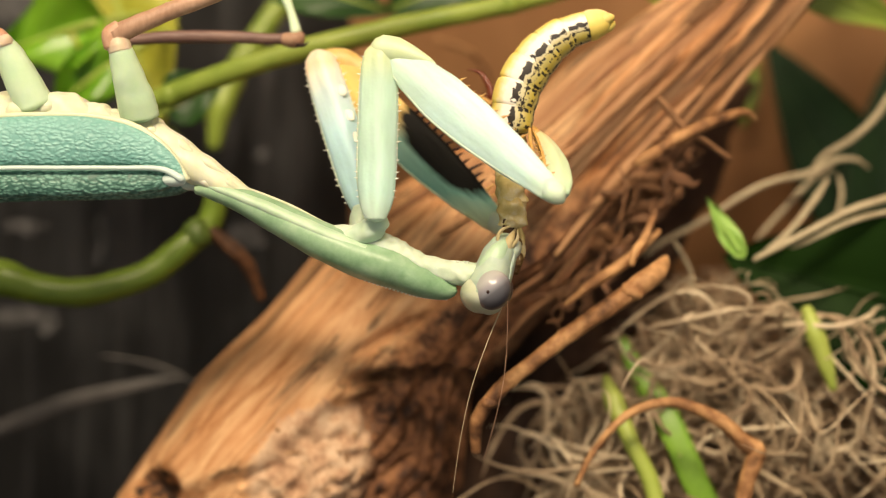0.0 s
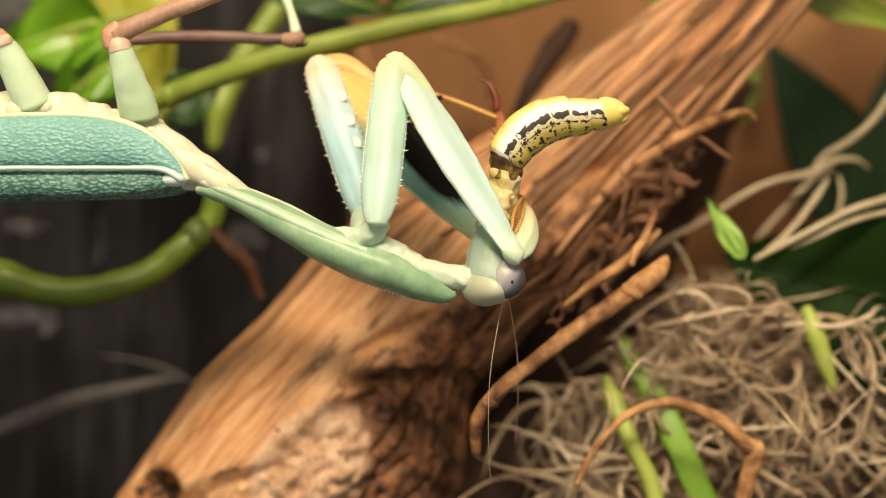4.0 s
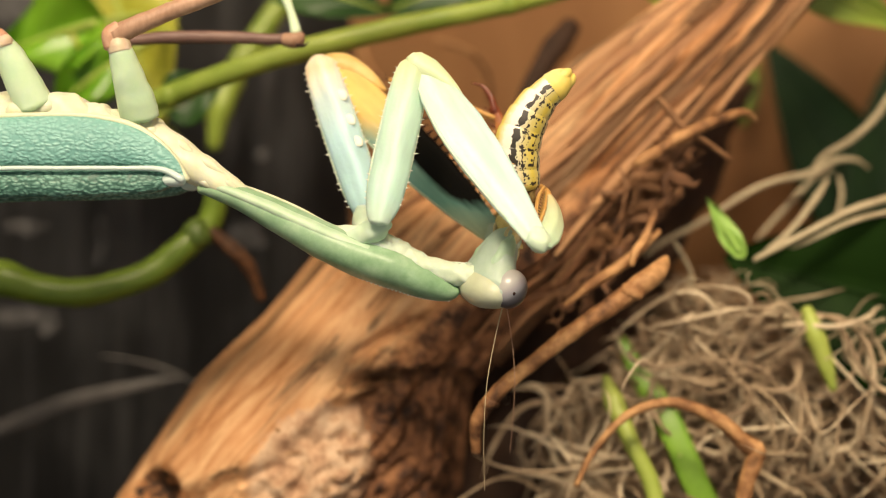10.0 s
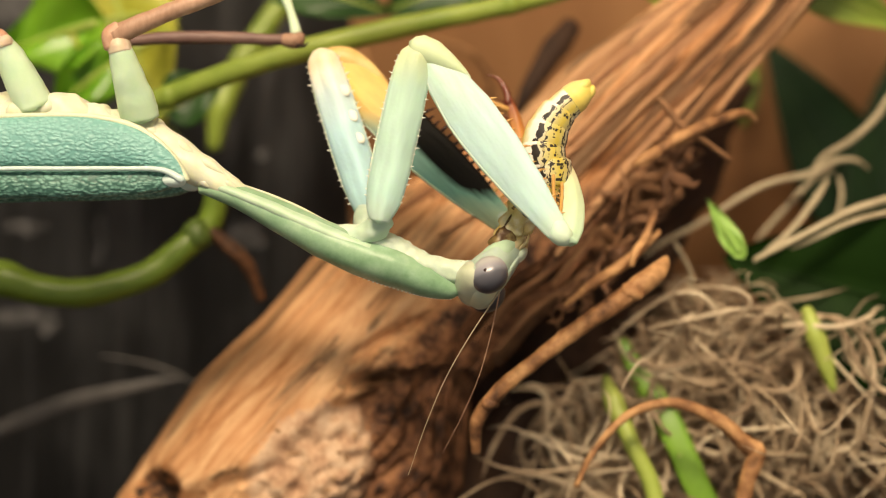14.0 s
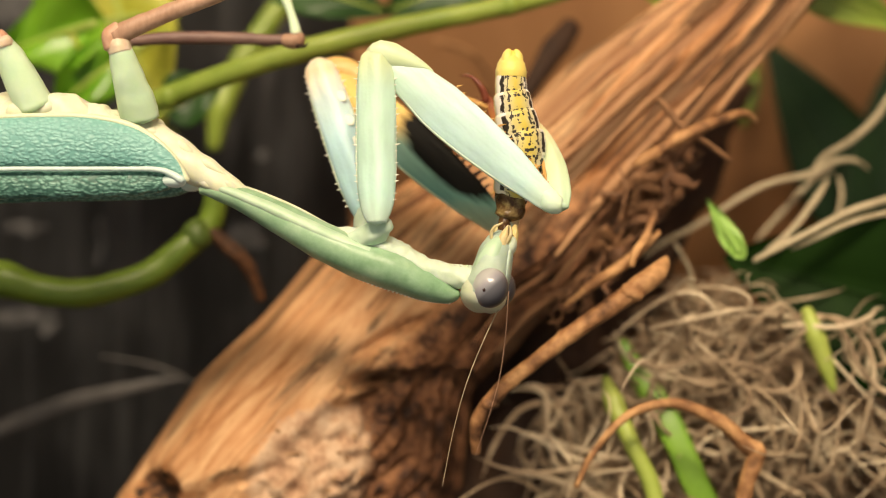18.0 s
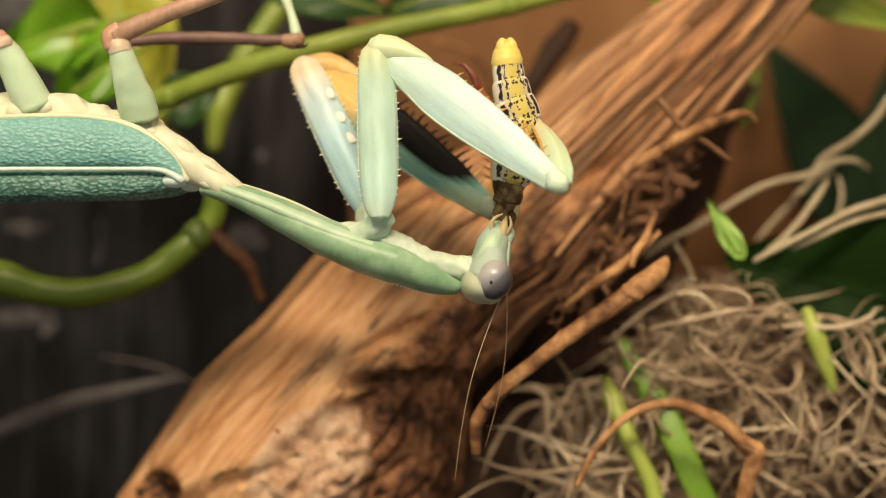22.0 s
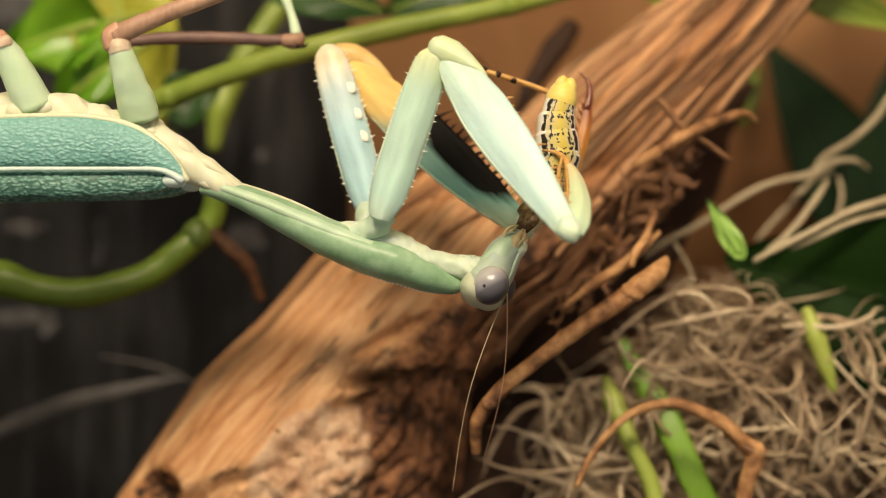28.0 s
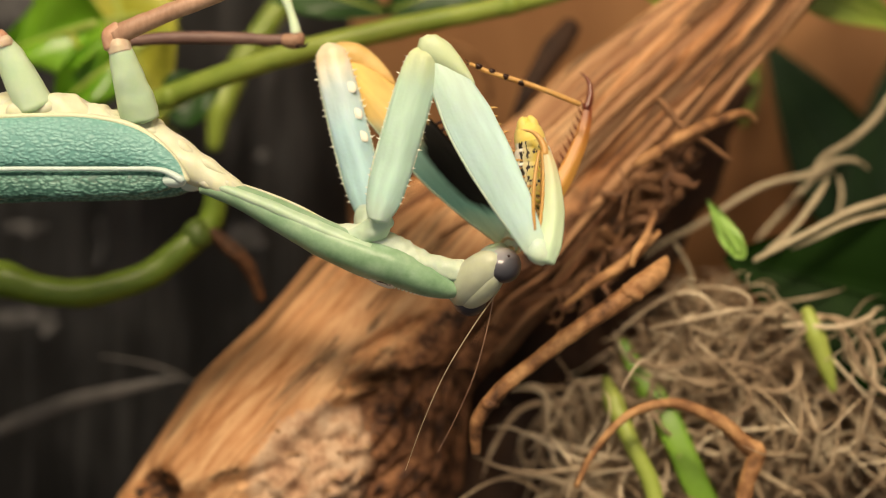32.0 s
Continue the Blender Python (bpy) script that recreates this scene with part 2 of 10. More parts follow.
M_SPINE = grained("spine_black", [(0.3, (0.012, 0.008, 0.006)), (0.7, (0.04, 0.014, 0.01))], 900, rough=0.35, spec=0.2)
M_AMBER = grained("amber_cuticle", [(0.3, (0.50, 0.26, 0.07)), (0.7, (0.66, 0.42, 0.14))], 900, rough=0.35, sss=0.2)
M_CLAW = grained("claw_red_brown", [(0.3, (0.07, 0.012, 0.008)), (0.7, (0.20, 0.05, 0.02))], 900, rough=0.25)
M_LEG = grained("leg_brown", [(0.3, (0.28, 0.15, 0.09)), (0.7, (0.52, 0.34, 0.23))], 1400, (1, 1, 0.35), rough=0.5, bump=0.5, depth=0.0001)
M_LEG_DARK = grained("leg_mauve", [(0.3, (0.11, 0.06, 0.055)), (0.7, (0.24, 0.15, 0.12))], 1200, (0.3, 1, 1), rough=0.45, bump=0.4)
M_MIDCOXA = grained("coxa_light", [(0.34, (0.55, 0.78, 0.50)), (0.66, (0.73, 0.90, 0.66))], 260, rough=0.4, sss=0.25)
M_COLLAR = grained("collar_pink", [(0.35, (0.58, 0.38, 0.27)), (0.65, (0.70, 0.66, 0.48))], 700, rough=0.4, sss=0.25)
M_JOINT = grained("joint_red", [(0.3, (0.42, 0.19, 0.12)), (0.7, (0.60, 0.40, 0.27))], 900, rough=0.4, sss=0.2)
M_TEGMEN = tegmen_skin("tegmen_teal", (0.17, 0.40, 0.36), (0.27, 0.54, 0.49))
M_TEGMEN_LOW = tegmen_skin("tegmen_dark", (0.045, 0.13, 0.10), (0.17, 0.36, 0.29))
M_VEIN = grained("vein_cream", [(0.3, (0.60, 0.66, 0.44)), (0.7, (0.78, 0.78, 0.56))], 700, rough=0.4)
M_VEIN_PALE = grained("vein_pale_blue", [(0.3, (0.52, 0.70, 0.64)), (0.7, (0.68, 0.80, 0.74))], 700, rough=0.4)
M_RING = ring_skin("ring_skin")
M_RING_TIP = ring_skin("ring_tip", True)
M_WET = grained("wet_flesh", [(0.36, (0.014, 0.006, 0.003)), (0.52, (0.09, 0.045, 0.013)), (0.70, (0.40, 0.31, 0.12))], 900, rough=0.12, bump=0.8, depth=0.0003)
M_PULP = grained("pale_pulp", [(0.3, (0.50, 0.36, 0.10)), (0.5, (0.66, 0.54, 0.22)), (0.7, (0.80, 0.76, 0.56))], 900, rough=0.2, bump=0.8, depth=0.0003)


def eye_skin():
    m, t, b = nodes_of("compound_eye_shaded")
    co = node(t, "ShaderNodeTexCoord")
    mp = node(t, "ShaderNodeMapping", [("Location", (0.36, 0, 0.08)), ("Scale", (330.0, 0, -230.0))])
    link(t, co, "Object", mp, "Vector")
    sep = node(t, "ShaderNodeSeparateXYZ")
    link(t, mp, "Vector", sep, 0)
    s = node(t, "ShaderNodeMath", operation="ADD")
    link(t, sep, "X", s, 0)
    link(t, sep, "Z", s, 1)
    # pale upper to dark lower edge: pigment, with shading and gloss painted in
    r = ramp(t, [(0.0, (0.42, 0.42, 0.41)), (0.22, (0.31, 0.30, 0.325)), (0.40, (0.22, 0.225, 0.25)), (0.56, (0.10, 0.10, 0.115)), (1.0, (0.04, 0.04, 0.05))])
    link(t, s, 0, r, 0)
    link(t, r, "Color", b, "Base Color")
    b.inputs["Roughness"].default_value = 0.3
    b.inputs["Coat Weight"].default_value = 0.3
    v = node(t, "ShaderNodeTexVoronoi", [("Scale", 9000.0)])
    link(t, co, "Object", v, "Vector")
    bp = node(t, "ShaderNodeBump", [("Strength", 0.15), ("Distance", 0.00003)])
    link(t, v, "Distance", bp, "Height")
    link(t, bp, "Normal", b, "Normal")
    return m


M_EYE = eye_skin()


def wood_skin():
    """Weathered wood with grain along its own z, a pale crumbled patch, and beside it dark rot that also holds
    under-side shade.
    """
    m, t, b = nodes_of("driftwood")
    co = node(t, "ShaderNodeTexCoord")
    mp = node(t, "ShaderNodeMapping", [("Scale", (1, 1, 0.11)), ("Location", (0.31, 0.13, 0.2))])
    link(t, co, "Object", mp, "Vector")
    fine = node(t, "ShaderNodeTexNoise", [("Scale", 560.0), ("Detail", 8.0), ("Roughness", 0.72), ("Distortion", 0.5)])
    link(t, mp, "Vector", fine, "Vector")
    big = node(t, "ShaderNodeTexNoise", [("Scale", 150.0), ("Detail", 3.0)])
    link(t, mp, "Vector", big, "Vector")
    mix = node(t, "ShaderNodeMix", [("Factor", 0.36)], data_type="FLOAT")
    link(t, fine, "Fac", mix, "A")
    link(t, big, "Fac", mix, "B")
    r = ramp(t, [(0.32, (0.11, 0.04, 0.014)), (0.40, (0.34, 0.14, 0.046)), (0.49, (0.57, 0.30, 0.135)), (0.60, (0.73, 0.46, 0.24))])
    t.links.new(mix.outputs[0], r.inputs[0])
    crumb = node(t, "ShaderNodeTexNoise", [("Scale", 420.0), ("Detail", 6.0), ("Roughness", 0.7)])
    link(t, co, "Object", crumb, "Vector")
    pale = ramp(t, [(0.34, (0.34, 0.19, 0.11)), (0.46, (0.52, 0.33, 0.20)), (0.62, (0.68, 0.50, 0.335))])
    link(t, crumb, "Fac", pale, 0)
    # dark rot, with the shade of the log's under side in its colour
    rot_shade = ramp(t, [(0.38, (0.022, 0.009, 0.004)), (0.50, (0.14, 0.060, 0.026)), (0.66, (0.33, 0.155, 0.068))])
    link(t, crumb, "Fac", rot_shade, 0)

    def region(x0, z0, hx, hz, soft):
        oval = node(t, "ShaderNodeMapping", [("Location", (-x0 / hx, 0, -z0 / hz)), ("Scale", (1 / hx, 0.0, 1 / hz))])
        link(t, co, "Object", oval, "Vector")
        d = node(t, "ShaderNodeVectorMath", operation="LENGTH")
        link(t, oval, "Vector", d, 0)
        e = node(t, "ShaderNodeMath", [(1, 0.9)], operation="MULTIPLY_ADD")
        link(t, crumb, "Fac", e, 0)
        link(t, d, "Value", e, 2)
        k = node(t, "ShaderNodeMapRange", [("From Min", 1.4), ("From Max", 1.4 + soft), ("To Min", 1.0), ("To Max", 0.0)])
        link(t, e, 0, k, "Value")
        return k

    split = node(t, "ShaderNodeMapping", [("Scale", (1, 1, 0.035)), ("Location", (0.07, 0.4, 0.0))])
    link(t, co, "Object", split, "Vector")
    lines = node(t, "ShaderNodeTexNoise", [("Scale", 420.0), ("Detail", 5.0), ("Roughness", 0.6), ("Distortion", 0.3)])
    link(t, split, "Vector", lines, "Vector")
    where = node(t, "ShaderNodeSeparateXYZ")
    link(t, co, "Object", where, 0)
    # dark splits, spread wider toward the upper end to darken it for shade
    upper = node(t, "ShaderNodeMapRange", [("From Min", 0.034), ("From Max", 0.066), ("To Min", 0.415), ("To Max", 0.525)])
    link(t, where, "Z", upper, "Value")
    gap = node(t, "ShaderNodeMath", operation="SUBTRACT")
    link(t, lines, "Fac", gap, 0)
    link(t, upper, 0, gap, 1)
    dark = node(t, "ShaderNodeMapRange", [("From Min", -0.05), ("From Max", 0.04), ("To Min", 0.30), ("To Max", 1.0)])
    link(t, gap, 0, dark, "Value")
    split_shade = node(t, "ShaderNodeMix", [("Factor", 1.0)], data_type="RGBA", blend_type="MULTIPLY")
    t.links.new(r.outputs["Color"], split_shade.inputs[6])
    t.links.new(dark.outputs[0], split_shade.inputs[7])
    # near-black for the knot hole: the recess's shade painted over its carving
    hollow_shade = ramp(t, [(0.42, (0.012, 0.006, 0.003)), (0.52, (0.09, 0.04, 0.016)), (0.60, (0.38, 0.17, 0.06))])
    link(t, crumb, "Fac", hollow_shade, 0)
    colour = split_shade.outputs[2]
    for mask, other in ((region(0.0150, -0.0026, 0.0024, 0.0030, 0.2), hollow_shade), (region(-0.0075, 0.0270, 0.0098, 0.0330, 0.40), rot_shade), (region(0.0030, 0.0128, 0.0062, 0.0085, 0.12), pale)):
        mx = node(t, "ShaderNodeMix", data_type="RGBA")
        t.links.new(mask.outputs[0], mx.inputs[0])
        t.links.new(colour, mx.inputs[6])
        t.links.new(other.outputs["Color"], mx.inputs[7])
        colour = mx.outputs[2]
    t.links.new(colour, b.inputs["Base Color"])
    b.inputs["Roughness"].default_value = 0.62
    b.inputs["Specular IOR Level"].default_value = 0.3
    bp = node(t, "ShaderNodeBump", [("Strength", 0.7), ("Distance", 0.0006)])
    link(t, fine, "Fac", bp, "Height")
    link(t, bp, "Normal", b, "Normal")
    return m


M_WOOD = wood_skin()
# dark wood of the sticks; on the backing under the log, painted shade
M_ROT_SHADE = grained("rot_and_shade", [(0.3, (0.016, 0.008, 0.005)), (0.7, (0.075, 0.038, 0.020))], 300, (1, 1, 0.3), rough=0.8, bump=0.9, depth=0.001)
M_STRIP = grained("wood_fibre", [(0.28, (0.09, 0.04, 0.016)), (0.45, (0.28, 0.13, 0.055)), (0.7, (0.54, 0.31, 0.15))], 600, (1, 1, 0.10), rough=0.65, bump=0.7, depth=0.0004, vary=0.25)
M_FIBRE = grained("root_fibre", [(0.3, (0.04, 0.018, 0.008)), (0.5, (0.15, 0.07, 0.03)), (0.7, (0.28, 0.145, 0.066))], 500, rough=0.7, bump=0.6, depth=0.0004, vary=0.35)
M_CHIP = grained("crumbled_wood", [(0.3, (0.13, 0.06, 0.028)), (0.5, (0.34, 0.19, 0.09)), (0.7, (0.58, 0.38, 0.21))], 700, rough=0.85, bump=0.8, depth=0.0005, vary=0.3)
M_TWIG = grained("twig_brown", [(0.36, (0.07, 0.03, 0.012)), (0.48, (0.29, 0.14, 0.055)), (0.62, (0.58, 0.33, 0.14))], 420, rough=0.65, bump=0.8, depth=0.0006)
M_MOSS = grained("dry_moss", [(0.3, (0.15, 0.10, 0.058)), (0.48, (0.40, 0.30, 0.19)), (0.64, (0.70, 0.59, 0.41))], 140, rough=0.75, bump=0.4, vary=0.3, islands=True)
M_ROOT = grained("pale_root", [(0.3, (0.27, 0.22, 0.13)), (0.7, (0.58, 0.50, 0.33))], 400, rough=0.65, bump=0.4)
M_SOIL = grained("dark_soil", [(0.3, (0.012, 0.008, 0.005)), (0.7, (0.06, 0.038, 0.024))], 300, rough=0.9, bump=1.0, depth=0.002)
M_STEM = grained("green_stem", [(0.3, (0.15, 0.24, 0.027)), (0.7, (0.35, 0.44, 0.08))], 160, rough=0.4, bump=0.2, sss=0.1)
M_STEM_DEEP = grained("deep_green_stem", [(0.3, (0.055, 0.10, 0.008)), (0.7, (0.15, 0.23, 0.024))], 160, rough=0.4, bump=0.2, sss=0.1)
M_STEM_LIGHT = grained("yellow_stem", [(0.3, (0.24, 0.34, 0.045)), (0.7, (0.44, 0.51, 0.12))], 200, rough=0.4, bump=0.2, sss=0.1)
M_LEAF = grained("leaf_bright", [(0.3, (0.06, 0.19, 0.008)), (0.7, (0.24, 0.48, 0.032))], 110, rough=0.26, bump=0.3, sss=0.1, vary=0.2)
M_LEAF_YELLOW = grained("leaf_yellow", [(0.3, (0.30, 0.34, 0.03)), (0.7, (0.48, 0.46, 0.07))], 130, rough=0.4, bump=0.3, sss=0.1)
# near-black green: the shade on the big leaves is in this colour
M_LEAF_DARK_SHADE = grained("leaf_dark_shade", [(0.3, (0.006, 0.019, 0.008)), (0.7, (0.016, 0.042, 0.013))], 130, rough=0.6, bump=0.3, spec=0.2)
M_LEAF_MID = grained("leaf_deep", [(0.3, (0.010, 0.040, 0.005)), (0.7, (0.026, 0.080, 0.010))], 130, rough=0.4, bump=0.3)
# shaded copy of the leaf green for the broad leaf
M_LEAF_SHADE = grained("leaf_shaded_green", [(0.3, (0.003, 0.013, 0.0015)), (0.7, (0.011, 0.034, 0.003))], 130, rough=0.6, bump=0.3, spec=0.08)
M_LEAF_BACK = grained("leaf_olive", [(0.3, (0.045, 0.08, 0.010)), (0.7, (0.10, 0.15, 0.022))], 130, rough=0.5, bump=0.3)
M_LEAF_TIP = grained("leaf_fresh", [(0.3, (0.20, 0.38, 0.06)), (0.7, (0.36, 0.56, 0.14))], 130, rough=0.4, bump=0.3, sss=0.1)
M_SHOOT = grained("shoot_green", [(0.3, (0.10, 0.23, 0.014)), (0.7, (0.22, 0.41, 0.035))], 130, rough=0.4, bump=0.3, sss=0.1)
M_GRASS = grained("dry_blade", [(0.3, (0.045, 0.042, 0.04)), (0.7, (0.11, 0.105, 0.10))], 200, (1, 1, 0.3), rough=0.5)
# the pale upright streaks put the panel's gloss into its colour
M_PANEL_DARK = grained("panel_charcoal", [(0.34, (0.020, 0.021, 0.022)), (0.50, (0.048, 0.050, 0.052)), (0.66, (0.16, 0.165, 0.17))], 340, (1, 1, 0.10), rough=0.36, bump=0.2, coarse=0.2, depth=0.0004)
M_PANEL_BROWN = grained("panel_brown", [(0.3, (0.33, 0.155, 0.064)), (0.7, (0.53, 0.28, 0.123))], 150, (1, 1, 0.15), rough=0.7, bump=0.2, coarse=0.3)
# pale grey that stands in for blurred reflections on the dark panel
M_GLARE = grained("pale_glare", [(0.42, (0.020, 0.021, 0.022)), (0.66, (0.13, 0.13, 0.13))], 500, rough=0.8)
M_LID = grained("lid_black", [(0.3, (0.02, 0.02, 0.02)), (0.7, (0.05, 0.05, 0.05))], 200, rough=0.6)


# ---- mesh helpers ----
def mesh_of(name, verts, faces, material, smooth=True):
    me = bpy.data.meshes.new(name)
    me.from_pydata([tuple(v) for v in verts], [], faces)
    me.materials.append(material)
    if smooth:
        me.polygons.foreach_set("use_smooth", [True] * len(me.polygons))
    me.update()
    return me


def part(name, shape, material, parent, label="", smooth=True):
    """One mesh object under a thing or a part. shape: (verts, faces) in metres."""
    ob = new(name, mesh_of(name, shape[0], shape[1], material, smooth))
    ob.parent = parent
    return tagged(ob, label)


def thing(name, shape, material, label, category, group="", kind="", smooth=True):
    return tagged(new(name, mesh_of(name, shape[0], shape[1], material, smooth)), label, category, group, kind)


def empty(name, place, label, category, group="", kind=""):
    ob = new(name)
    ob.location = Vector(place) * MM
    ob.empty_display_size = 0.002
    return tagged(ob, label, category, group, kind)


def curve_points(points, steps):
    """A smooth line through the points."""
    p = [np.array(q, float) for q in points]
    p = [2 * p[0] - p[1]] + p + [2 * p[-1] - p[-2]]
    out = []
    for i in range(1, len(p) - 2):
        for k in range(steps):
            u = k / steps
            a, b, c, d = p[i - 1:i + 3]
            out.append(0.5 * (2 * b + (c - a) * u + (2 * a - 5 * b + 4 * c - d) * u * u + (3 * b - a - 3 * c + d) * u ** 3))
    out.append(p[-2])
    return np.array(out)


def sweep(points, radii, n=12, steps=6, depth=(0, 1, 0), rough=0.0, freq=1.0, cap=True, seed=0.0, origin=(0, 0, 0), flute=0.0):
    """A tube along points (mm), with round or flattened section: radii are r or (across, in depth). Returns verts in metres, and faces."""
    line = curve_points(points, steps)
    pairs = np.array([(r, r) if np.isscalar(r) else r for r in radii], float)
    at_key = np.linspace(0, len(points) - 1, len(line))
    ra = np.interp(at_key, range(len(points)), pairs[:, 0])
    rb = np.interp(at_key, range(len(points)), pairs[:, 1])
    tan = np.gradient(line, axis=0)
    tan /= np.linalg.norm(tan, axis=1)[:, None] + 1e-12
    ref = np.array(depth, float)
    verts, faces = [], []
    o = np.array(origin, float)
    last = None
    for i, (c, tv) in enumerate(zip(line, tan)):
        b = ref - (ref @ tv) * tv
        if np.linalg.norm(b) < 0.15:
            b = last if last is not None else np.array((1.0, 0, 0)) - tv[0] * tv
        b = b / np.linalg.norm(b)
        last = b
        a = np.cross(b, tv)
        for k in range(n):
            th = 2 * math.pi * k / n
            v = a * ra[i] * math.cos(th) + b * rb[i] * math.sin(th)
            if flute:
                v = v * (1 + flute * math.cos(5 * th + 0.6))
            if rough:
                w = c + v
                v = v * (1 + rough * noise.noise(Vector((w[0] * freq + seed, w[1] * freq, w[2] * freq))))
            verts.append((c + v - o) * MM)
    m = len(line)
    for i in range(m - 1):
        for k in range(n):
            q = (k + 1) % n
            faces.append((i * n + k, i * n + q, (i + 1) * n + q, (i + 1) * n + k))
    if cap:
        verts += [(line[0] - tan[0] * min(ra[0], rb[0]) * 0.5 - o) * MM, (line[-1] + tan[-1] * min(ra[-1], rb[-1]) * 0.5 - o) * MM]
        e = len(verts) - 2
        for k in range(n):
            q = (k + 1) % n
            faces.append((q, k, e))
            faces.append(((m - 1) * n + k, (m - 1) * n + q, e + 1))
    return verts, faces


def join(*shapes):
    verts, faces = [], []
    for v, f in shapes:
        s = len(verts)
        verts += list(v)
        faces += [tuple(i + s for i in q) for q in f]
    return verts, faces


def ball(centre, radii, n=16, m=10, rough=0.0, freq=1.0, seed=0.0):
    """An ellipsoid (mm), roughened if wanted."""
    verts, faces = [], []
    c = np.array(centre, float)
    for i in range(m + 1):
        ph = math.pi * i / m
        for k in range(n):
            th = 2 * math.pi * k / n
            v = np.array((math.sin(ph) * math.cos(th) * radii[0], math.sin(ph) * math.sin(th) * radii[1], math.cos(ph) * radii[2]))
            if rough:
                v = v * (1 + rough * noise.noise(Vector(v * freq) + Vector((seed, seed * 0.7, 3.1))))
            verts.append((c + v) * MM)
    for i in range(m):
        for k in range(n):
            q = (k + 1) % n
            faces.append((i * n + k, (i + 1) * n + k, (i + 1) * n + q, i * n + q))
    return verts, faces


def spike(base, tip, r, n=5, bend=(0, 0, 0)):
    b, e = np.array(base, float), np.array(tip, float)
    mid = (b + e) / 2 + np.array(bend, float)
    return sweep([b, mid, e], [r, r * 0.65, r * 0.06], n=n, steps=2, depth=(0.3, 0.9, 0.2))


def leaf_shape(length, width, fold=0.25, droop=0.2, nx=10, nz=22, thick=0.25, tipness=1.3, wave=0.0, seed=0.0):
    """A heart-shaped leaf blade along +z, its upper face to -y, folded on the midrib and drooping at the tip (mm)."""
    verts, faces = [], []
    for side in (0, 1):
        for j in range(nz + 1):
            v = j / nz
            half = width / 2 * (math.sin(math.pi * min(1, v ** 0.62)) ** 0.8) * (1 - 0.25 * v ** tipness)
            for i in range(nx + 1):
                u = 2 * i / nx - 1
                x = u * half
                back = 0.12 * length * (abs(u) ** 1.5) * max(0, 1 - v * 5)
                y = -fold * abs(x) + droop * length * v * v + wave * math.sin(7 * v + 3 * u + seed) * (0.3 + abs(u)) + (thick if side else 0) + 0.18 * math.exp(-(u * 6) ** 2)
                verts.append(np.array((x, y, v * length - back)) * MM)
    row, s = nx + 1, (nx + 1) * (nz + 1)
    for j in range(nz):
        for i in range(nx):
            a = j * row + i
            faces.append((a, a + 1, a + row + 1, a + row))
            faces.append((s + a, s + a + row, s + a + row + 1, s + a + 1))
    for j in range(nz):
        for i in (0, nx):
            a = j * row + i
            faces.append((a, a + row, s + a + row, s + a))
    return verts, faces


def slab(lo, hi, bevel=0.6):
    """A bevelled block between two corners (mm)."""
    bm = bmesh.new()
    bmesh.ops.create_cube(bm, size=1)
    size = [h - l for l, h in zip(lo, hi)]
    mid = [(h + l) / 2 for l, h in zip(lo, hi)]
    for v in bm.verts:
        v.co = Vector([(m + c * s) * MM for m, c, s in zip(mid, v.co, size)])
    if bevel:
        bmesh.ops.bevel(bm, geom=bm.edges[:], offset=bevel * MM, segments=2, affect="EDGES")
    bm.verts.ensure_lookup_table()
    for i, v in enumerate(bm.verts):
        v.index = i
    out = [v.co.copy() for v in bm.verts], [tuple(v.index for v in f.verts) for f in bm.faces]
    bm.free()
    return out


# ---- the enclosure ----
def soil_sheet():
    verts, faces = [], []
    nx, ny = 130, 90
    for j in range(ny + 1):
        for i in range(nx + 1):
            x, y = -200 + 400 * i / nx, -60 + 160 * j / ny
            # heaped up under the moss
            z = 3 * noise.noise(Vector((x * 0.05, y * 0.05, 0))) + 1.5 * noise.noise(Vector((x * 0.3, y * 0.3, 2)))
            z += 30 * math.exp(-((x - 45) / 38) ** 2 - ((y - 45) / 26) ** 2)
            verts.append(np.array((x, y, z)) * MM)
    for j in range(ny):
        for i in range(nx):
            a = j * (nx + 1) + i
            faces.append((a, a + 1, a + nx + 2, a + nx + 1))
    return verts, faces


thing("ground", soil_sheet(), M_SOIL, "dark crumbly soil heaped under dry moss", "ground", kind="structure")
SEAM = -15.36
thing("wall_back_dark", slab((-204, 78, -6), (SEAM, 82, 600)), M_PANEL_DARK, "charcoal plastic back panel with vertical gloss streaks in its colour", "wall", kind="structure")
dark_wall = bpy.data.objects["wall_back_dark"]
# flat pale patches painted where the glossy panel reflects the room
for q, w, h, sd in (((-32.94, 78, 82.42), 3.4, 1.8, 1.0), ((-68.77, 78, 83.63), 3.8, 1.0, 2.0), ((-70.17, 78, 68.93), 4.6, 1.2, 3.0), ((-64.59, 78, 68.18), 1.6, 2.2, 4.0), ((-29.97, 78, 95.73), 0.9, 0.9, 5.0), ((-71.10, 78, 119.18), 7.0, 4.5, 6.0), ((-56.21, 78, 81.95), 1.0, 4.0, 7.0)):
    part("glare_spot", ball(q, (w, 0.25, h), 22, 12, 0.9, 0.6, sd), M_GLARE, dark_wall, "pale spot painted for a reflection on the panel")
thing("wall_back_brown", slab((SEAM + 0.2, 77, -6), (204, 82, 600)), M_PANEL_BROWN, "plain warm brown wooden back panel", "wall", kind="structure")
thing("wall_left", slab((-208, -60, -6), (-204, 82, 600)), M_PANEL_DARK, "charcoal plastic side panel", "wall", kind="structure")
thing("wall_right", slab((204, -60, -6), (208, 82, 600)), M_PANEL_BROWN, "plain warm brown wooden side panel", "wall", kind="structure")
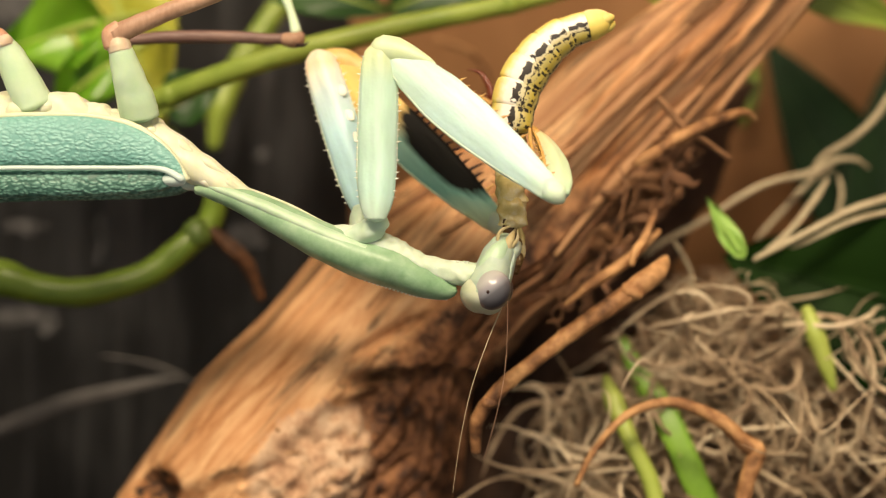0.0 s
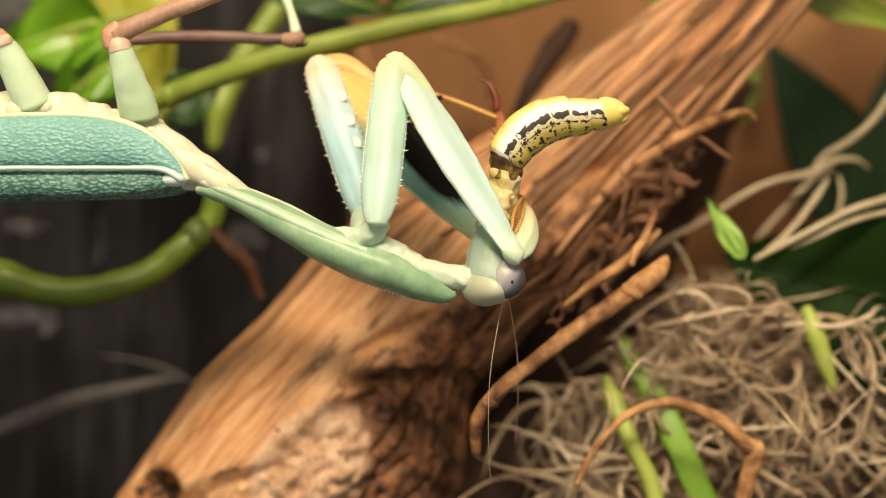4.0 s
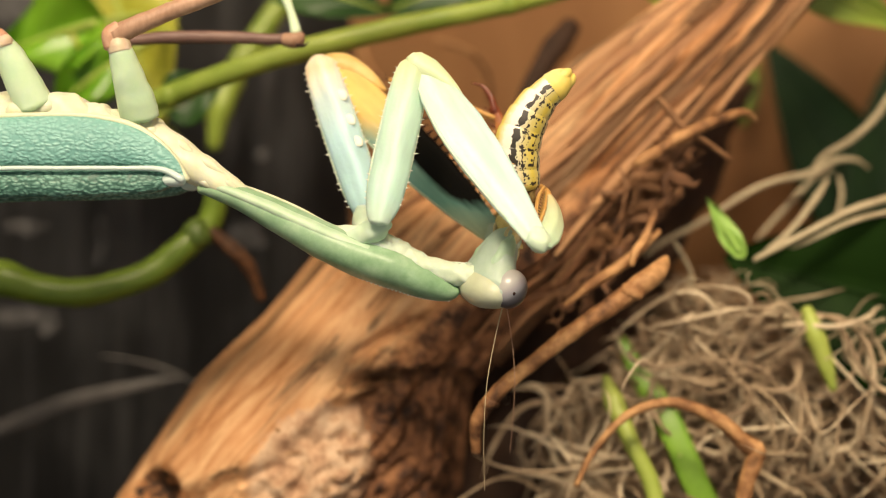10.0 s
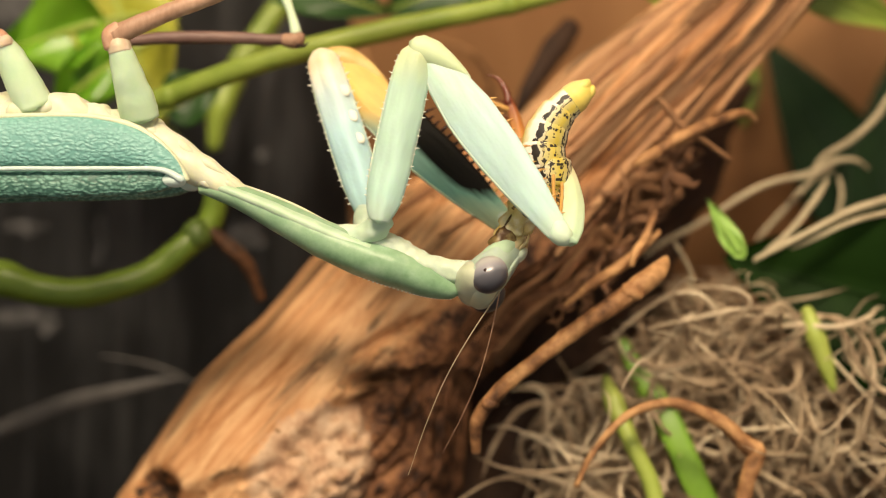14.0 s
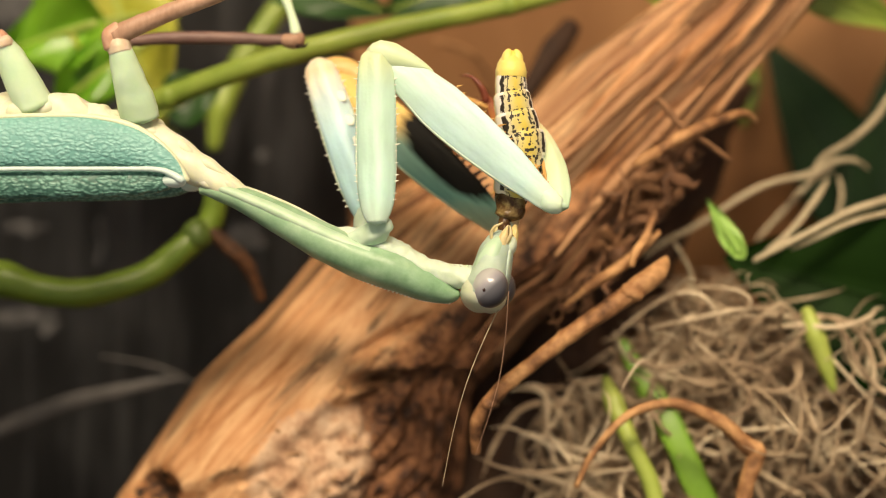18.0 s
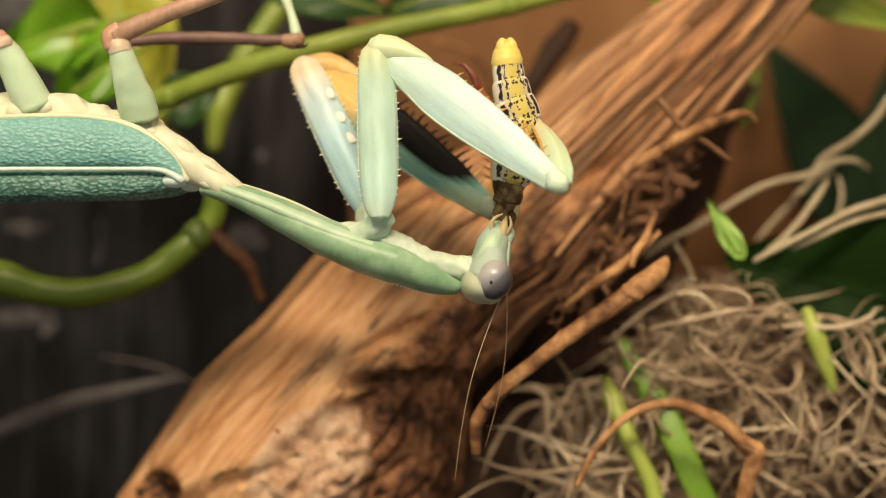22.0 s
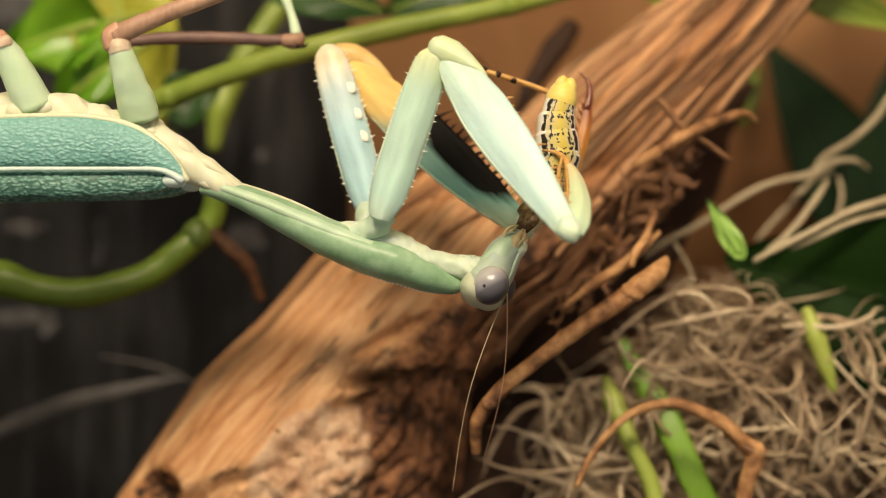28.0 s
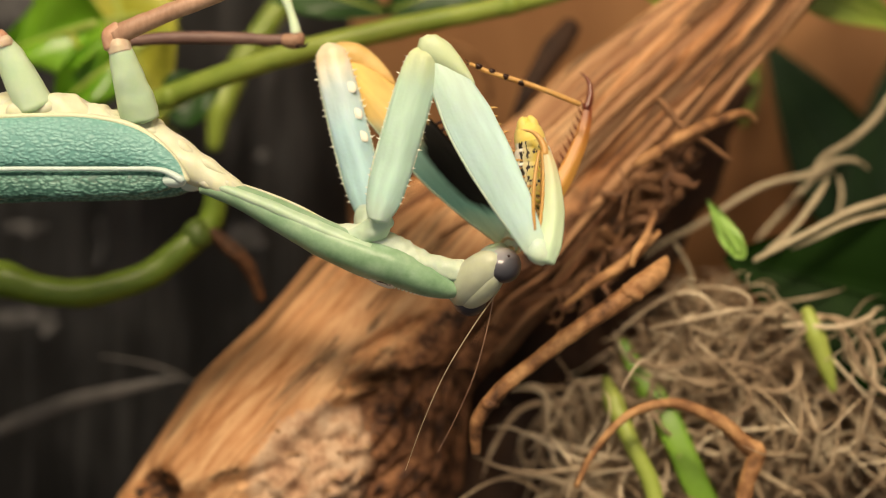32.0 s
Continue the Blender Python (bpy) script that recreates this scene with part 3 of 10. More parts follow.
thing("ceiling", slab((-300, -620, 600), (240, 86, 604)), M_LID, "black lid over the enclosure", "ceiling", kind="structure")
lamp_housing = thing("lid_lamp", sweep([(-30, -360, 600), (-30, -360, 596), (-30, -360, 590.5)], [245, 245, 242], n=32, steps=2, depth=(0, 1, 0)), M_LID, "round black lamp housing under the lid", "lamp")


# ---- driftwood log ----
LOG_K = 0.072
LOG_X, LOG_Z = Vector((-0.754, 0, 0.656)), Vector((0.656, 0, 0.754))
LOG_M = Matrix.Translation(Vector((-21.89, 30, 42.64)) * MM) @ Matrix((LOG_X, Vector((0, 1, 0)), LOG_Z)).transposed().to_4x4()
LOG_ROWS = [(-330, 17, 254), (-120, 12, 247), (122, 35, 252), (296, 39, 234), (437, 93, 183), (600, 82, 168), (700, 54, 165), (837, 35, 131), (985, 27, 122), (1120, 12, 106), (1230, 0, 94), (1347, -8, 80), (1560, -5, 74), (1900, 0, 62)]


def log_section(s):
    k = [r[0] for r in LOG_ROWS]
    return np.interp(s, k, [r[1] for r in LOG_ROWS]), np.interp(s, k, [r[2] for r in LOG_ROWS])


def log_surface(s, th):
    """A point on the log's skin, in its own space (mm): s along it, th round it; th = 90 degrees faces the front, 0 the upper side."""
    c, h = log_section(s)
    x, y = math.cos(th), -math.sin(th)
    low = max(0.0, -x)
    # long grooves, deeper on the weathered under side
    g = noise.noise(Vector((th * 3.2, s * 0.0016, 1.0)))
    f = noise.noise(Vector((th * 11.0, s * 0.003, 5.0)))
    ff = noise.noise(Vector((th * 30.0, s * 0.007, 9.0)))
    top = min(1.0, max(0.0, (s - 620) / 400))
    ridge = 1 - 2.2 * abs(noise.noise(Vector((th * 5.5, s * 0.0013, 13.0))))
    f += 0.9 * top * min(0.0, ridge)
    rg = 1 + (0.05 + 0.12 * low + 0.10 * top) * g + (0.012 + 0.03 * low + 0.10 * top) * f + (0.004 + 0.010 * low + 0.045 * top) * ff
    # a broken step low on the front, crumbled within
    p = c + x * h + 9 * noise.noise(Vector((th * 8, s * 0.02, 4.0)))
    lip = np.interp(s, [-60, -28, 128, 289, 425, 470], [232, 190, 111, 79, 0, -90])
    front = min(1.0, max(0.0, -y * 2.5))
    step = front / (1 + math.exp((p - lip) / 4.5))
    crumb = noise.noise(Vector((p * 0.045, s * 0.045, 2.0))) + 0.16 * noise.noise(Vector((p * 0.09, s * 0.09, 7.0)))
    heart = math.exp(-(((p - 45) / 85) ** 2 + ((s - 180) / 115) ** 2) ** 2)
    rg -= step * (0.17 - 0.07 * heart - (0.055 + 0.012 * heart) * crumb)
    # a slot under the lip, a knot hole and a cavity
    along, across = 0.655 * (s - 360) - 0.756 * (p - 54), 0.756 * (s - 360) + 0.655 * (p - 54)
    rg -= 0.30 * front * math.exp(-(across / 11) ** 4 - (along / 48) ** 4)
    run, off = 0.927 * (s - 418) - 0.374 * (p - 88), 0.374 * (s - 418) + 0.927 * (p - 88)
    rg -= 0.15 * front * math.exp(-(off / 9) ** 2 - (run / 75) ** 4)
    rg -= (0.34 + 0.14 * crumb) * front * math.exp(-(((p - 206) / 34) ** 2 + ((s + 36) / 40) ** 2) ** 2)
    rg -= 0.20 * front * math.exp(-((p + 10) / 30) ** 2 - ((s - 95) / 34) ** 2)
    return np.array(((c + x * h * rg) * LOG_K, y * h * 0.82 * rg * LOG_K, s * LOG_K))


def driftwood_log():
    ob = empty("driftwood_log", (0, 0, 0), "weathered orange-brown driftwood log leaning across the enclosure", "driftwood")
    ob.matrix_world = LOG_M
    n, m = 330, 380
    verts, faces = [], []
    for i in range(m + 1):
        s = -330 + 2230 * i / m
        for k in range(n):
            verts.append(log_surface(s, 2 * math.pi * k / n) * MM)
    for i in range(m):
        for k in range(n):
            q = (k + 1) % n
            faces.append((i * n + k, (i + 1) * n + k, (i + 1) * n + q, i * n + q))
    faces.append(tuple(range(n)))
    faces.append(tuple(range(m * n + n - 1, m * n - 1, -1)))
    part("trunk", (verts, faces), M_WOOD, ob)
    rnd = random.Random(4)
    # loose fibres along the upper, split end and the under side
    for i in range(52):
        top = i < 26
        s0 = rnd.uniform(500, 1250) if top else rnd.uniform(400, 900)
        ln = rnd.uniform(240, 640) if top else rnd.uniform(90, 280)
        th = radians(rnd.uniform(30, 150)) if top else radians(rnd.uniform(120, 185))
        w = rnd.choice((3, 5, 7, 10)) * rnd.uniform(0.8, 1.2) if top else rnd.uniform(3, 9)
        pts, rad = [], []
        sway = rnd.uniform(-0.05, 0.05)
        kick = rnd.uniform(0.0, 0.10) if rnd.random() < 0.5 else 0.0
        for k in range(7):
            u = k / 6
            p = log_surface(s0 + ln * u, th + sway * u)
            c, h = log_section(s0 + ln * u)
            mid = np.array((c * LOG_K, 0, p[2]))
            pts.append(mid + (p - mid) * (1.0 + kick * (1 - u) ** 3))
            rad.append((w * LOG_K * (0.2 + math.sin(math.pi * (0.1 + 0.8 * u))) * rnd.uniform(0.85, 1.05), w * LOG_K * 0.4))
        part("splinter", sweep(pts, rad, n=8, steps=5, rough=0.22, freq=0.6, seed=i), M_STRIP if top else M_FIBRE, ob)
    # angular crumbs on the broken step
    for i in range(14):
        s, p = rnd.gauss(190, 50), rnd.gauss(15, 40)
        c, h = log_section(s)
        q = log_surface(s, math.acos(max(-0.95, min(0.95, (p - c) / h))))
        r = rnd.uniform(0.25, 0.75)
        turn = Euler((rnd.uniform(0, 6), rnd.uniform(0, 6), rnd.uniform(0, 6))).to_matrix()
        v, f = ball((0, 0, 0), (r * rnd.uniform(0.5, 0.9), r * 0.5, r * rnd.uniform(1.0, 2.0)), 6, 5, 1.1, 0.9 / r, i * 1.7)
        part("wood_chip", ([turn @ Vector(k) + Vector(q) * MM for k in v], f), M_CHIP, ob, smooth=False)
    # twisted root fibres on the ragged under side
    for i in range(76):
        s, p = min(980.0, rnd.gauss(850, 120)), rnd.gauss(-100, 36)
        c, h = log_section(s)
        p = max(p, c - h - 14)
        c0 = np.array((p * LOG_K, rnd.uniform(-12, -4), s * LOG_K))
        a, k, ph = rnd.uniform(0.05, 0.4), rnd.uniform(0.4, 1.0), rnd.uniform(0, 6.3)
        if i % 2 == 0:
            a, k = rnd.uniform(0.6, 1.6), rnd.uniform(0.9, 1.6)
        d = Vector((rnd.gauss(0, 0.32), rnd.gauss(0, 0.25), 1)).normalized()
        e = d.cross(Vector((rnd.gauss(0, 0.4), 1, rnd.gauss(0, 0.4)))).normalized()
        ln = rnd.uniform(3.0, 9.0)
        pts = [c0 + np.array(d) * ln * (u - 0.5) + np.array(e) * a * math.sin(k * 5 * u + ph) for u in (0, 0.17, 0.33, 0.5, 0.67, 0.83, 1)]
        r = rnd.uniform(0.12, 0.34) if i % 4 else rnd.uniform(0.5, 1.0)
        wide = [(r * v, r * v * 0.4) for v in (0.7, 1, 0.9, 1.1, 0.9, 0.5, 0.08)]
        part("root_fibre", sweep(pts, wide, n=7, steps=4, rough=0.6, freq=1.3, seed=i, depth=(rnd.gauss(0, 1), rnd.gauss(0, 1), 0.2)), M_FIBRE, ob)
    return ob


driftwood_log()
# added dark body that fills the undercut, where there is only shade
thing("shade_backing", sweep([(1.26, 46, 31.88), (7.67, 48, 51.32), (14.06, 48, 64.10), (23.65, 48, 75.29), (32.79, 50, 86.54), (39.28, 54, 96.59), (46.50, 60, 104.78)], [9.48, 8.69, 7.51, 7.11, 4.95, 2.75, 1.14], n=40, steps=12, rough=0.5, freq=0.16), M_ROT_SHADE, "dark backing added for the shaded gap under the driftwood", "bark")


# ---- plants, twigs and moss ----
def strand(name, points, radii, material, label, category, n=10, steps=8, rough=0.12, freq=0.35, group=""):
    return thing(name, sweep(points, radii, n=n, steps=steps, rough=rough, freq=freq), material, label, category, group)


vine = strand("vine", [(-80.66, 42, 88.58), (-48.97, 34, 94.09), (-36.55, 28, 98.56), (-21.09, 24, 103.44), (-5.83, 24, 107.26), (13.94, 28, 112.22), (39.41, 40, 122.85), (78.01, 60, 139.70)],
              [1.08, 1.15, 1.42, 1.39, 1.39, 1.19, 1.03, 1.13], M_STEM, "smooth yellow-green vine stem crossing behind the insect", "vine")
for q in ((-34.21, 27, 99.29), (-12.76, 24, 105.59), (8.15, 26, 110.55)):
    part("node", ball(q, (1.6, 1.48, 1.48), 14, 10, 0.2, 0.5), M_STEM, vine, "swollen leaf node")
strand("hanging_stem", [(-19.27, 62, 128.27), (-24.19, 60, 117.56), (-29.84, 58, 108.32), (-32.86, 56, 100.94), (-33.86, 56, 94.93)], [1.19, 1.62, 1.85, 2.00, 1.00], M_STEM, "pale green hanging leaf stalk", "stem")
loop = strand("looping_stem", [(-100.83, 60, 86.90), (-65.88, 32, 77.89), (-55.07, 26, 76.42), (-50.15, 26, 75.01), (-43.83, 26, 74.73), (-36.89, 27, 76.96), (-31.93, 28, 80.92), (-29.45, 30, 84.03), (-30.38, 34, 88.92), (-38.24, 46, 95.88)],
              [1.68, 1.92, 2.39, 1.83, 1.83, 1.69, 1.85, 1.73, 1.18, 1.07], M_STEM_DEEP, "thick green vine stem bent in a loop", "vine")
part("stem_node", ball((-30.86, 28, 82.06), (1.99, 1.85, 1.85), 14, 10, 0.3, 0.4, 2.0), M_LEAF_BACK, loop, "swollen pale node")
part("aerial_root", sweep([(-29.44, 28, 82.35), (-26.76, 29, 80.07), (-24.55, 31, 77.18), (-23.61, 33, 73.48)], [0.85, 1.00, 0.87, 0.51], n=8, steps=6, rough=0.4, freq=0.5), M_FIBRE, loop, "withered brown aerial root")


def leaf(place, turn, length, width, material, label, stalk=None, fold=0.25, droop=0.15, wave=0.4, group="", seed=0.0, rib_skin=None):
    ob = empty("leaf", place, label, "leaf", group)
    ob.matrix_world = Matrix.Translation(Vector(place) * MM) @ pose(0, 0, 0, *turn)
    part("blade", leaf_shape(length, width, fold, droop, wave=wave, seed=seed), material, ob)
    rib = [(0, -0.1 + droop * length * v * v, v * length) for v in (0.0, 0.3, 0.6, 0.93)]
    part("midrib", sweep(rib, [0.55, 0.45, 0.3, 0.1], n=6, steps=3), rib_skin or M_STEM_LIGHT, ob)
    if stalk:
        part("stalk", sweep([(0, 0.2, 0.5), (0.0, 1.5, -stalk * 0.5), (0.0, 5.0, -stalk)], [0.55, 0.6, 0.7], n=7, steps=4), M_STEM, ob)
    return ob


leaf((-47.98, 44, 111.33), (0, -105, 0), 14, 13, M_LEAF, "glossy bright green pothos leaf", 8, fold=0.5, wave=1.3, group="vine leaves", seed=1)
leaf((-51.21, 50, 120.47), (10, 195, 0), 16, 12, M_LEAF, "glossy bright green pothos leaf", 8, fold=0.5, wave=1.3, group="vine leaves", seed=2)
leaf((-43.96, 42, 106.35), (0, 235, 0), 12, 9, M_LEAF, "glossy bright green pothos leaf", 8, fold=0.5, wave=1.3, group="vine leaves", seed=3)
leaf((-47.46, 48, 118.43), (5, 160, 10), 22, 16, M_LEAF_YELLOW, "yellowing pothos leaf on the vine", 8, fold=0.5, wave=1.3, group="vine leaves", seed=4)
leaf((-36.97, 40, 99.17), (0, 60, 0), 8, 8, M_LEAF_MID, "deep green pothos leaf on the vine", 6, group="vine leaves", seed=5)
leaf((-23.22, 40, 116.74), (0, 105, 0), 17, 8, M_LEAF_MID, "deep green pothos leaf on the vine", 6, group="vine leaves", seed=6)
leaf((5.97, 45, 118.58), (0, 250, 0), 16, 9, M_LEAF_MID, "deep green pothos leaf on the vine", 6, group="vine leaves", seed=7)
leaf((29.88, 52, 120.91), (0, 130, 0), 8, 8, M_LEAF, "glossy bright green pothos leaf", 6, group="vine leaves", seed=8)
leaf((47.05, 40, 116.74), (0, 112, 0), 18, 7, M_STEM, "light green leaf seen edge-on", 6, group="vine leaves", seed=9)
leaf((69.8, 73, 81.8), (0, -28, 0), 36.3, 17.0, M_LEAF_DARK_SHADE, "large green leaf with shade in its dark colour", 0, droop=0.05, group="shaded leaves", seed=10, rib_skin=M_LEAF_DARK_SHADE)
leaf((69.1, 71, 79.2), (0, 6, 0), 32.4, 15.0, M_LEAF_DARK_SHADE, "large green leaf with shade in its dark colour", 0, droop=0.05, group="shaded leaves", seed=11, rib_skin=M_LEAF_DARK_SHADE)
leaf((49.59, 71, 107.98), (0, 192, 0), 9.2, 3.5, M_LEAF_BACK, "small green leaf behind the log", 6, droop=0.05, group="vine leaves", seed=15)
leaf((67.14, 24, 70.4), (-18, -74, 0), 33.5, 25, M_LEAF_SHADE, "broad green leaf over the moss, colour darkened for shade", 8, droop=0.02, fold=0.3, seed=13, rib_skin=M_LEAF_SHADE)
leaf((35.9, 22, 79.6), (0, -30, 0), 7.6, 2.8, M_LEAF_TIP, "small fresh green leaf tip", 0, droop=0.1, fold=0.35, seed=14, rib_skin=M_LEAF_TIP)
# roots and twigs
strand("pale_root", [(26.88, 38, 79.17), (29.37, 38, 80.91), (34.81, 38, 83.78), (40.17, 38, 87.25), (44.40, 38, 89.14), (49.08, 38, 90.12), (52.40, 38, 91.85), (55.19, 38, 91.93), (57.26, 39, 90.86)], [0.27, 0.38, 0.38, 0.38, 0.43, 0.49, 0.43, 0.32, 0.17], M_ROOT, "pale wiry root in open air", "root", group="wiry roots")
strand("pale_root", [(49.82, 39, 90.71), (51.26, 39, 92.53), (55.06, 39, 94.88), (58.66, 40, 98.03), (60.92, 41, 100.97), (66.89, 44, 105.86)], [0.22, 0.38, 0.44, 0.44, 0.39, 0.40], M_ROOT, "pale wiry root in open air", "root", group="wiry roots")
strand("pale_root", [(40.39, 30, 78.92), (42.04, 30, 80.36), (44.84, 31, 82.68), (48.53, 33, 86.82), (50.22, 34, 89.14)], [0.26, 0.36, 0.42, 0.48, 0.21], M_ROOT, "pale wiry root in open air", "root", group="wiry roots")
strand("pale_root", [(38.22, 24, 78.54), (39.05, 24, 79.17), (44.67, 24, 82.01), (50.12, 25, 84.68), (55.14, 26, 86.25), (67.39, 30, 89.29)], [0.20, 0.35, 0.45, 0.50, 0.50, 0.52], M_ROOT, "pale wiry root in open air", "root", group="wiry roots")
strand("pale_root", [(43.00, 25, 80.07), (44.95, 25, 80.91), (50.12, 25, 83.28), (55.14, 26, 84.57), (67.39, 30, 86.55)], [0.15, 0.30, 0.35, 0.35, 0.36], M_ROOT, "pale wiry root in open air", "root", group="wiry roots")
strand("pale_root", [(42.96, 42, 81.24), (43.96, 42, 82.55), (47.82, 42, 86.72), (50.68, 42, 89.58), (53.39, 42, 90.89)], [0.22, 0.33, 0.39, 0.33, 0.22], M_ROOT, "pale wiry root in open air", "root", group="wiry roots")
strand("pale_root", [(53.01, 40, 83.51), (53.93, 40, 87.33), (53.47, 40, 90.01)], [0.22, 0.33, 0.22], M_ROOT, "pale wiry root in open air", "root", group="wiry roots")
strand("pale_root", [(29.59, 30, 80.79), (31.53, 30, 77.19), (31.96, 30, 72.87)], [0.26, 0.31, 0.21], M_ROOT, "pale wiry root in open air", "root", group="wiry roots")
strand("twig", [(21.98, 15, 89.75), (23.42, 15, 90.53), (26.08, 16, 92.18), (28.70, 17, 93.59), (32.16, 18, 95.15), (35.96, 20, 96.36), (37.94, 22, 95.68)], [0.39, 0.65, 0.66, 0.80, 0.67, 0.54, 0.27], M_TWIG, "thin broken brown twig by the log", "twig", group="twigs")
strand("twig", [(25.26, 17, 97.83), (25.92, 17, 97.04), (28.50, 17, 93.99), (30.49, 18, 93.08), (34.48, 20, 90.68)], [0.20, 0.40, 0.47, 0.40, 0.27], M_FIBRE, "thin broken brown twig by the log", "twig", group="twigs")
root_branch = strand("twig", [(3.67, 10, 57.31), (3.83, 9, 60.92), (6.30, 8, 64.48), (10.04, 8, 67.60), (14.09, 8, 70.71), (19.21, 9, 74.10), (23.4, 10, 77.0), (24.9, 12, 78.2), (25.7, 14, 79.1)], [0.50, 0.80, 0.86, 0.86, 0.96, 1.10, 1.2, 0.85, 0.25], M_TWIG, "stout orange-brown root branch by the log", "twig", n=18, steps=12, rough=0.13, freq=0.8, group="twigs")
for q, r in (((5.24, 8, 63.11), 0.9), ((13.46, 8, 70.34), 0.95), ((20.97, 9, 75.35), 1.15)):
    part("knot", ball(q, (r, r, r * 0.8), 12, 8, 0.5, 0.9, r), M_TWIG, root_branch)
strand("twig", [(14.03, 14, 73.57), (17.28, 14, 76.04), (21.18, 14, 78.64), (25.12, 15, 82.16)], [0.26, 0.58, 0.71, 0.33], M_TWIG, "thin broken brown twig by the log", "twig", group="twigs")
strand("twig", [(21.41, 12, 78.14), (21.79, 12, 79.68), (23.10, 13, 81.36), (24.56, 14, 84.48)], [0.32, 0.52, 0.52, 0.26], M_TWIG, "thin broken brown twig by the log", "twig", group="twigs")
strand("brown_tendril", [(15.12, 12.0, 53.14), (17.05, 12.0, 56.99), (20.90, 12.0, 61.16), (26.02, 12.0, 62.63), (31.15, 12.0, 60.70), (34.35, 12.0, 57.95), (35.64, 12.0, 56.99), (34.48, 12.0, 53.79), (33.84, 12.0, 49.30)], [0.33, 0.39, 0.48, 0.60, 0.78, 1.00, 1.09, 0.96, 0.89], M_TWIG, "curled dry brown tendril over moss", "tendril")
strand("green_shoot", [(25.41, 16.0, 48.46), (24.26, 17.0, 52.89), (22.08, 18.0, 57.71), (20.35, 20.0, 61.81), (19.60, 21.0, 64.76)], [0.99, 1.06, 1.00, 1.36, 0.41], M_STEM_LIGHT, "jointed pale green shoot in moss", "shoot", group="shoots")
strand("green_shoot", [(32.52, 20, 46.94), (30.01, 21, 52.85), (27.29, 23, 59.39), (24.31, 26, 64.62), (22.47, 28, 68.69)], [(1.5, 0.3), (1.7, 0.3), (1.6, 0.3), (1.35, 0.3), (0.54, 0.2)], M_SHOOT, "flat bright green shoot in moss", "shoot", group="shoots")
strand("green_shoot", [(47.32, 22.0, 62.95), (46.43, 22.0, 66.03), (45.06, 22.0, 69.79), (44.38, 23.0, 72.83)], [0.48, 1.09, 1.24, 0.68], M_STEM_LIGHT, "pale yellow-green bud in the moss", "shoot", group="shoots")
strand("dry_blade", [(-73.02, 50, 51.00), (-63.33, 50, 54.40), (-53.63, 50, 58.11), (-42.32, 50, 60.70), (-36.67, 50, 61.66)], [(1.13, 0.3), (1.21, 0.3), (1.21, 0.3), (0.81, 0.3), (0.24, 0.2)], M_GRASS, "dry grey grass blade near the floor", "grass")
strand("dry_blade", [(-50.38, 56, 64.24), (-42.65, 55, 63.07), (-36.64, 54, 60.44), (-33.16, 53, 57.10)], [0.17, 0.25, 0.25, 0.16], M_GRASS, "dry grey grass stem near the floor", "grass")
strand("dark_stick", [(9.45, 44.0, 97.66), (12.32, 46.0, 102.99), (16.06, 48.0, 108.84), (18.42, 50.0, 111.99)], [0.31, 1.27, 1.84, 1.37], M_ROT_SHADE, "dark twig stub before the brown panel", "twig")
strand("dark_stick", [(-54.22, 52, 122.54), (-51.21, 50, 114.01), (-49.22, 48, 106.45), (-48.15, 47, 98.35)], [0.97, 1.37, 1.28, 0.79], M_ROT_SHADE, "dark stem among the bright leaves", "stem")
strand("dark_tendril", [(-1.19, 60, 111.60), (3.92, 60, 109.72), (6.64, 60, 106.49), (7.15, 60, 101.80)], [0.43, 0.51, 0.51, 0.43], M_TWIG, "fine dark tendril before the panel", "tendril")
strand("dark_tendril", [(-12.26, 60, 110.91), (-10.99, 60, 107.34), (-8.01, 60, 104.36), (-3.75, 60, 102.23)], [0.43, 0.51, 0.51, 0.34], M_TWIG, "fine dark tendril before the panel", "tendril")


def moss_heap():
    """Curly dry moss: many thin strands, tangled over the heap."""
    rnd = random.Random(11)
    shapes = []
    for i in range(1350):
        u, y = rnd.uniform(13, 92), rnd.uniform(20, 70)
        far = (134 + y) / 164
        top = np.interp(u, [0, 8, 15, 23, 28, 34, 40, 48, 60, 95], [55, 58, 60, 63, 72, 76, 74, 70, 69, 68])
        roof = 80 + (top - 80) * far
        z = roof - abs(rnd.gauss(0, 1)) * 15 - 1
        if z < 26:
            z = rnd.uniform(26, 50)
        x = u * far
        ln = rnd.uniform(9, 34)
        d = Vector((rnd.gauss(0, 1), rnd.gauss(0, 0.6), rnd.gauss(0, 0.75))).normalized()
        side = d.cross(Vector((rnd.gauss(0, 1), rnd.gauss(0, 1), rnd.gauss(0, 1)))).normalized()
        curl, ph, k = rnd.uniform(1.0, 4.8), rnd.uniform(0, 6.3), rnd.uniform(0.9, 3.0)
        lift = d.cross(side)
        ph2, k2 = rnd.uniform(0, 6.3), rnd.uniform(0.8, 2.4)
        c = Vector((x, y, z))
        pts = []
        for j in range(9):
            u = j / 8 - 0.5
            p = c + d * ln * u + side * curl * math.sin(k * 4 * u + ph) + lift * curl * 0.7 * math.sin(k2 * 4 * u + ph2) + Vector((0, 0, -6 * u * u))
            p.z = min(p.z, roof + 1.5)
            pts.append(p)
        r = rnd.choice((0.12, 0.16, 0.2, 0.26, 0.33))
        shapes.append(sweep(pts, [r * 0.15, r * 0.8, r, r * 1.1, r, r, r * 1.1, r * 0.8, r * 0.12], n=5, steps=3, rough=0.3, freq=0.8, seed=i * 0.37, cap=False))
    return join(*shapes)


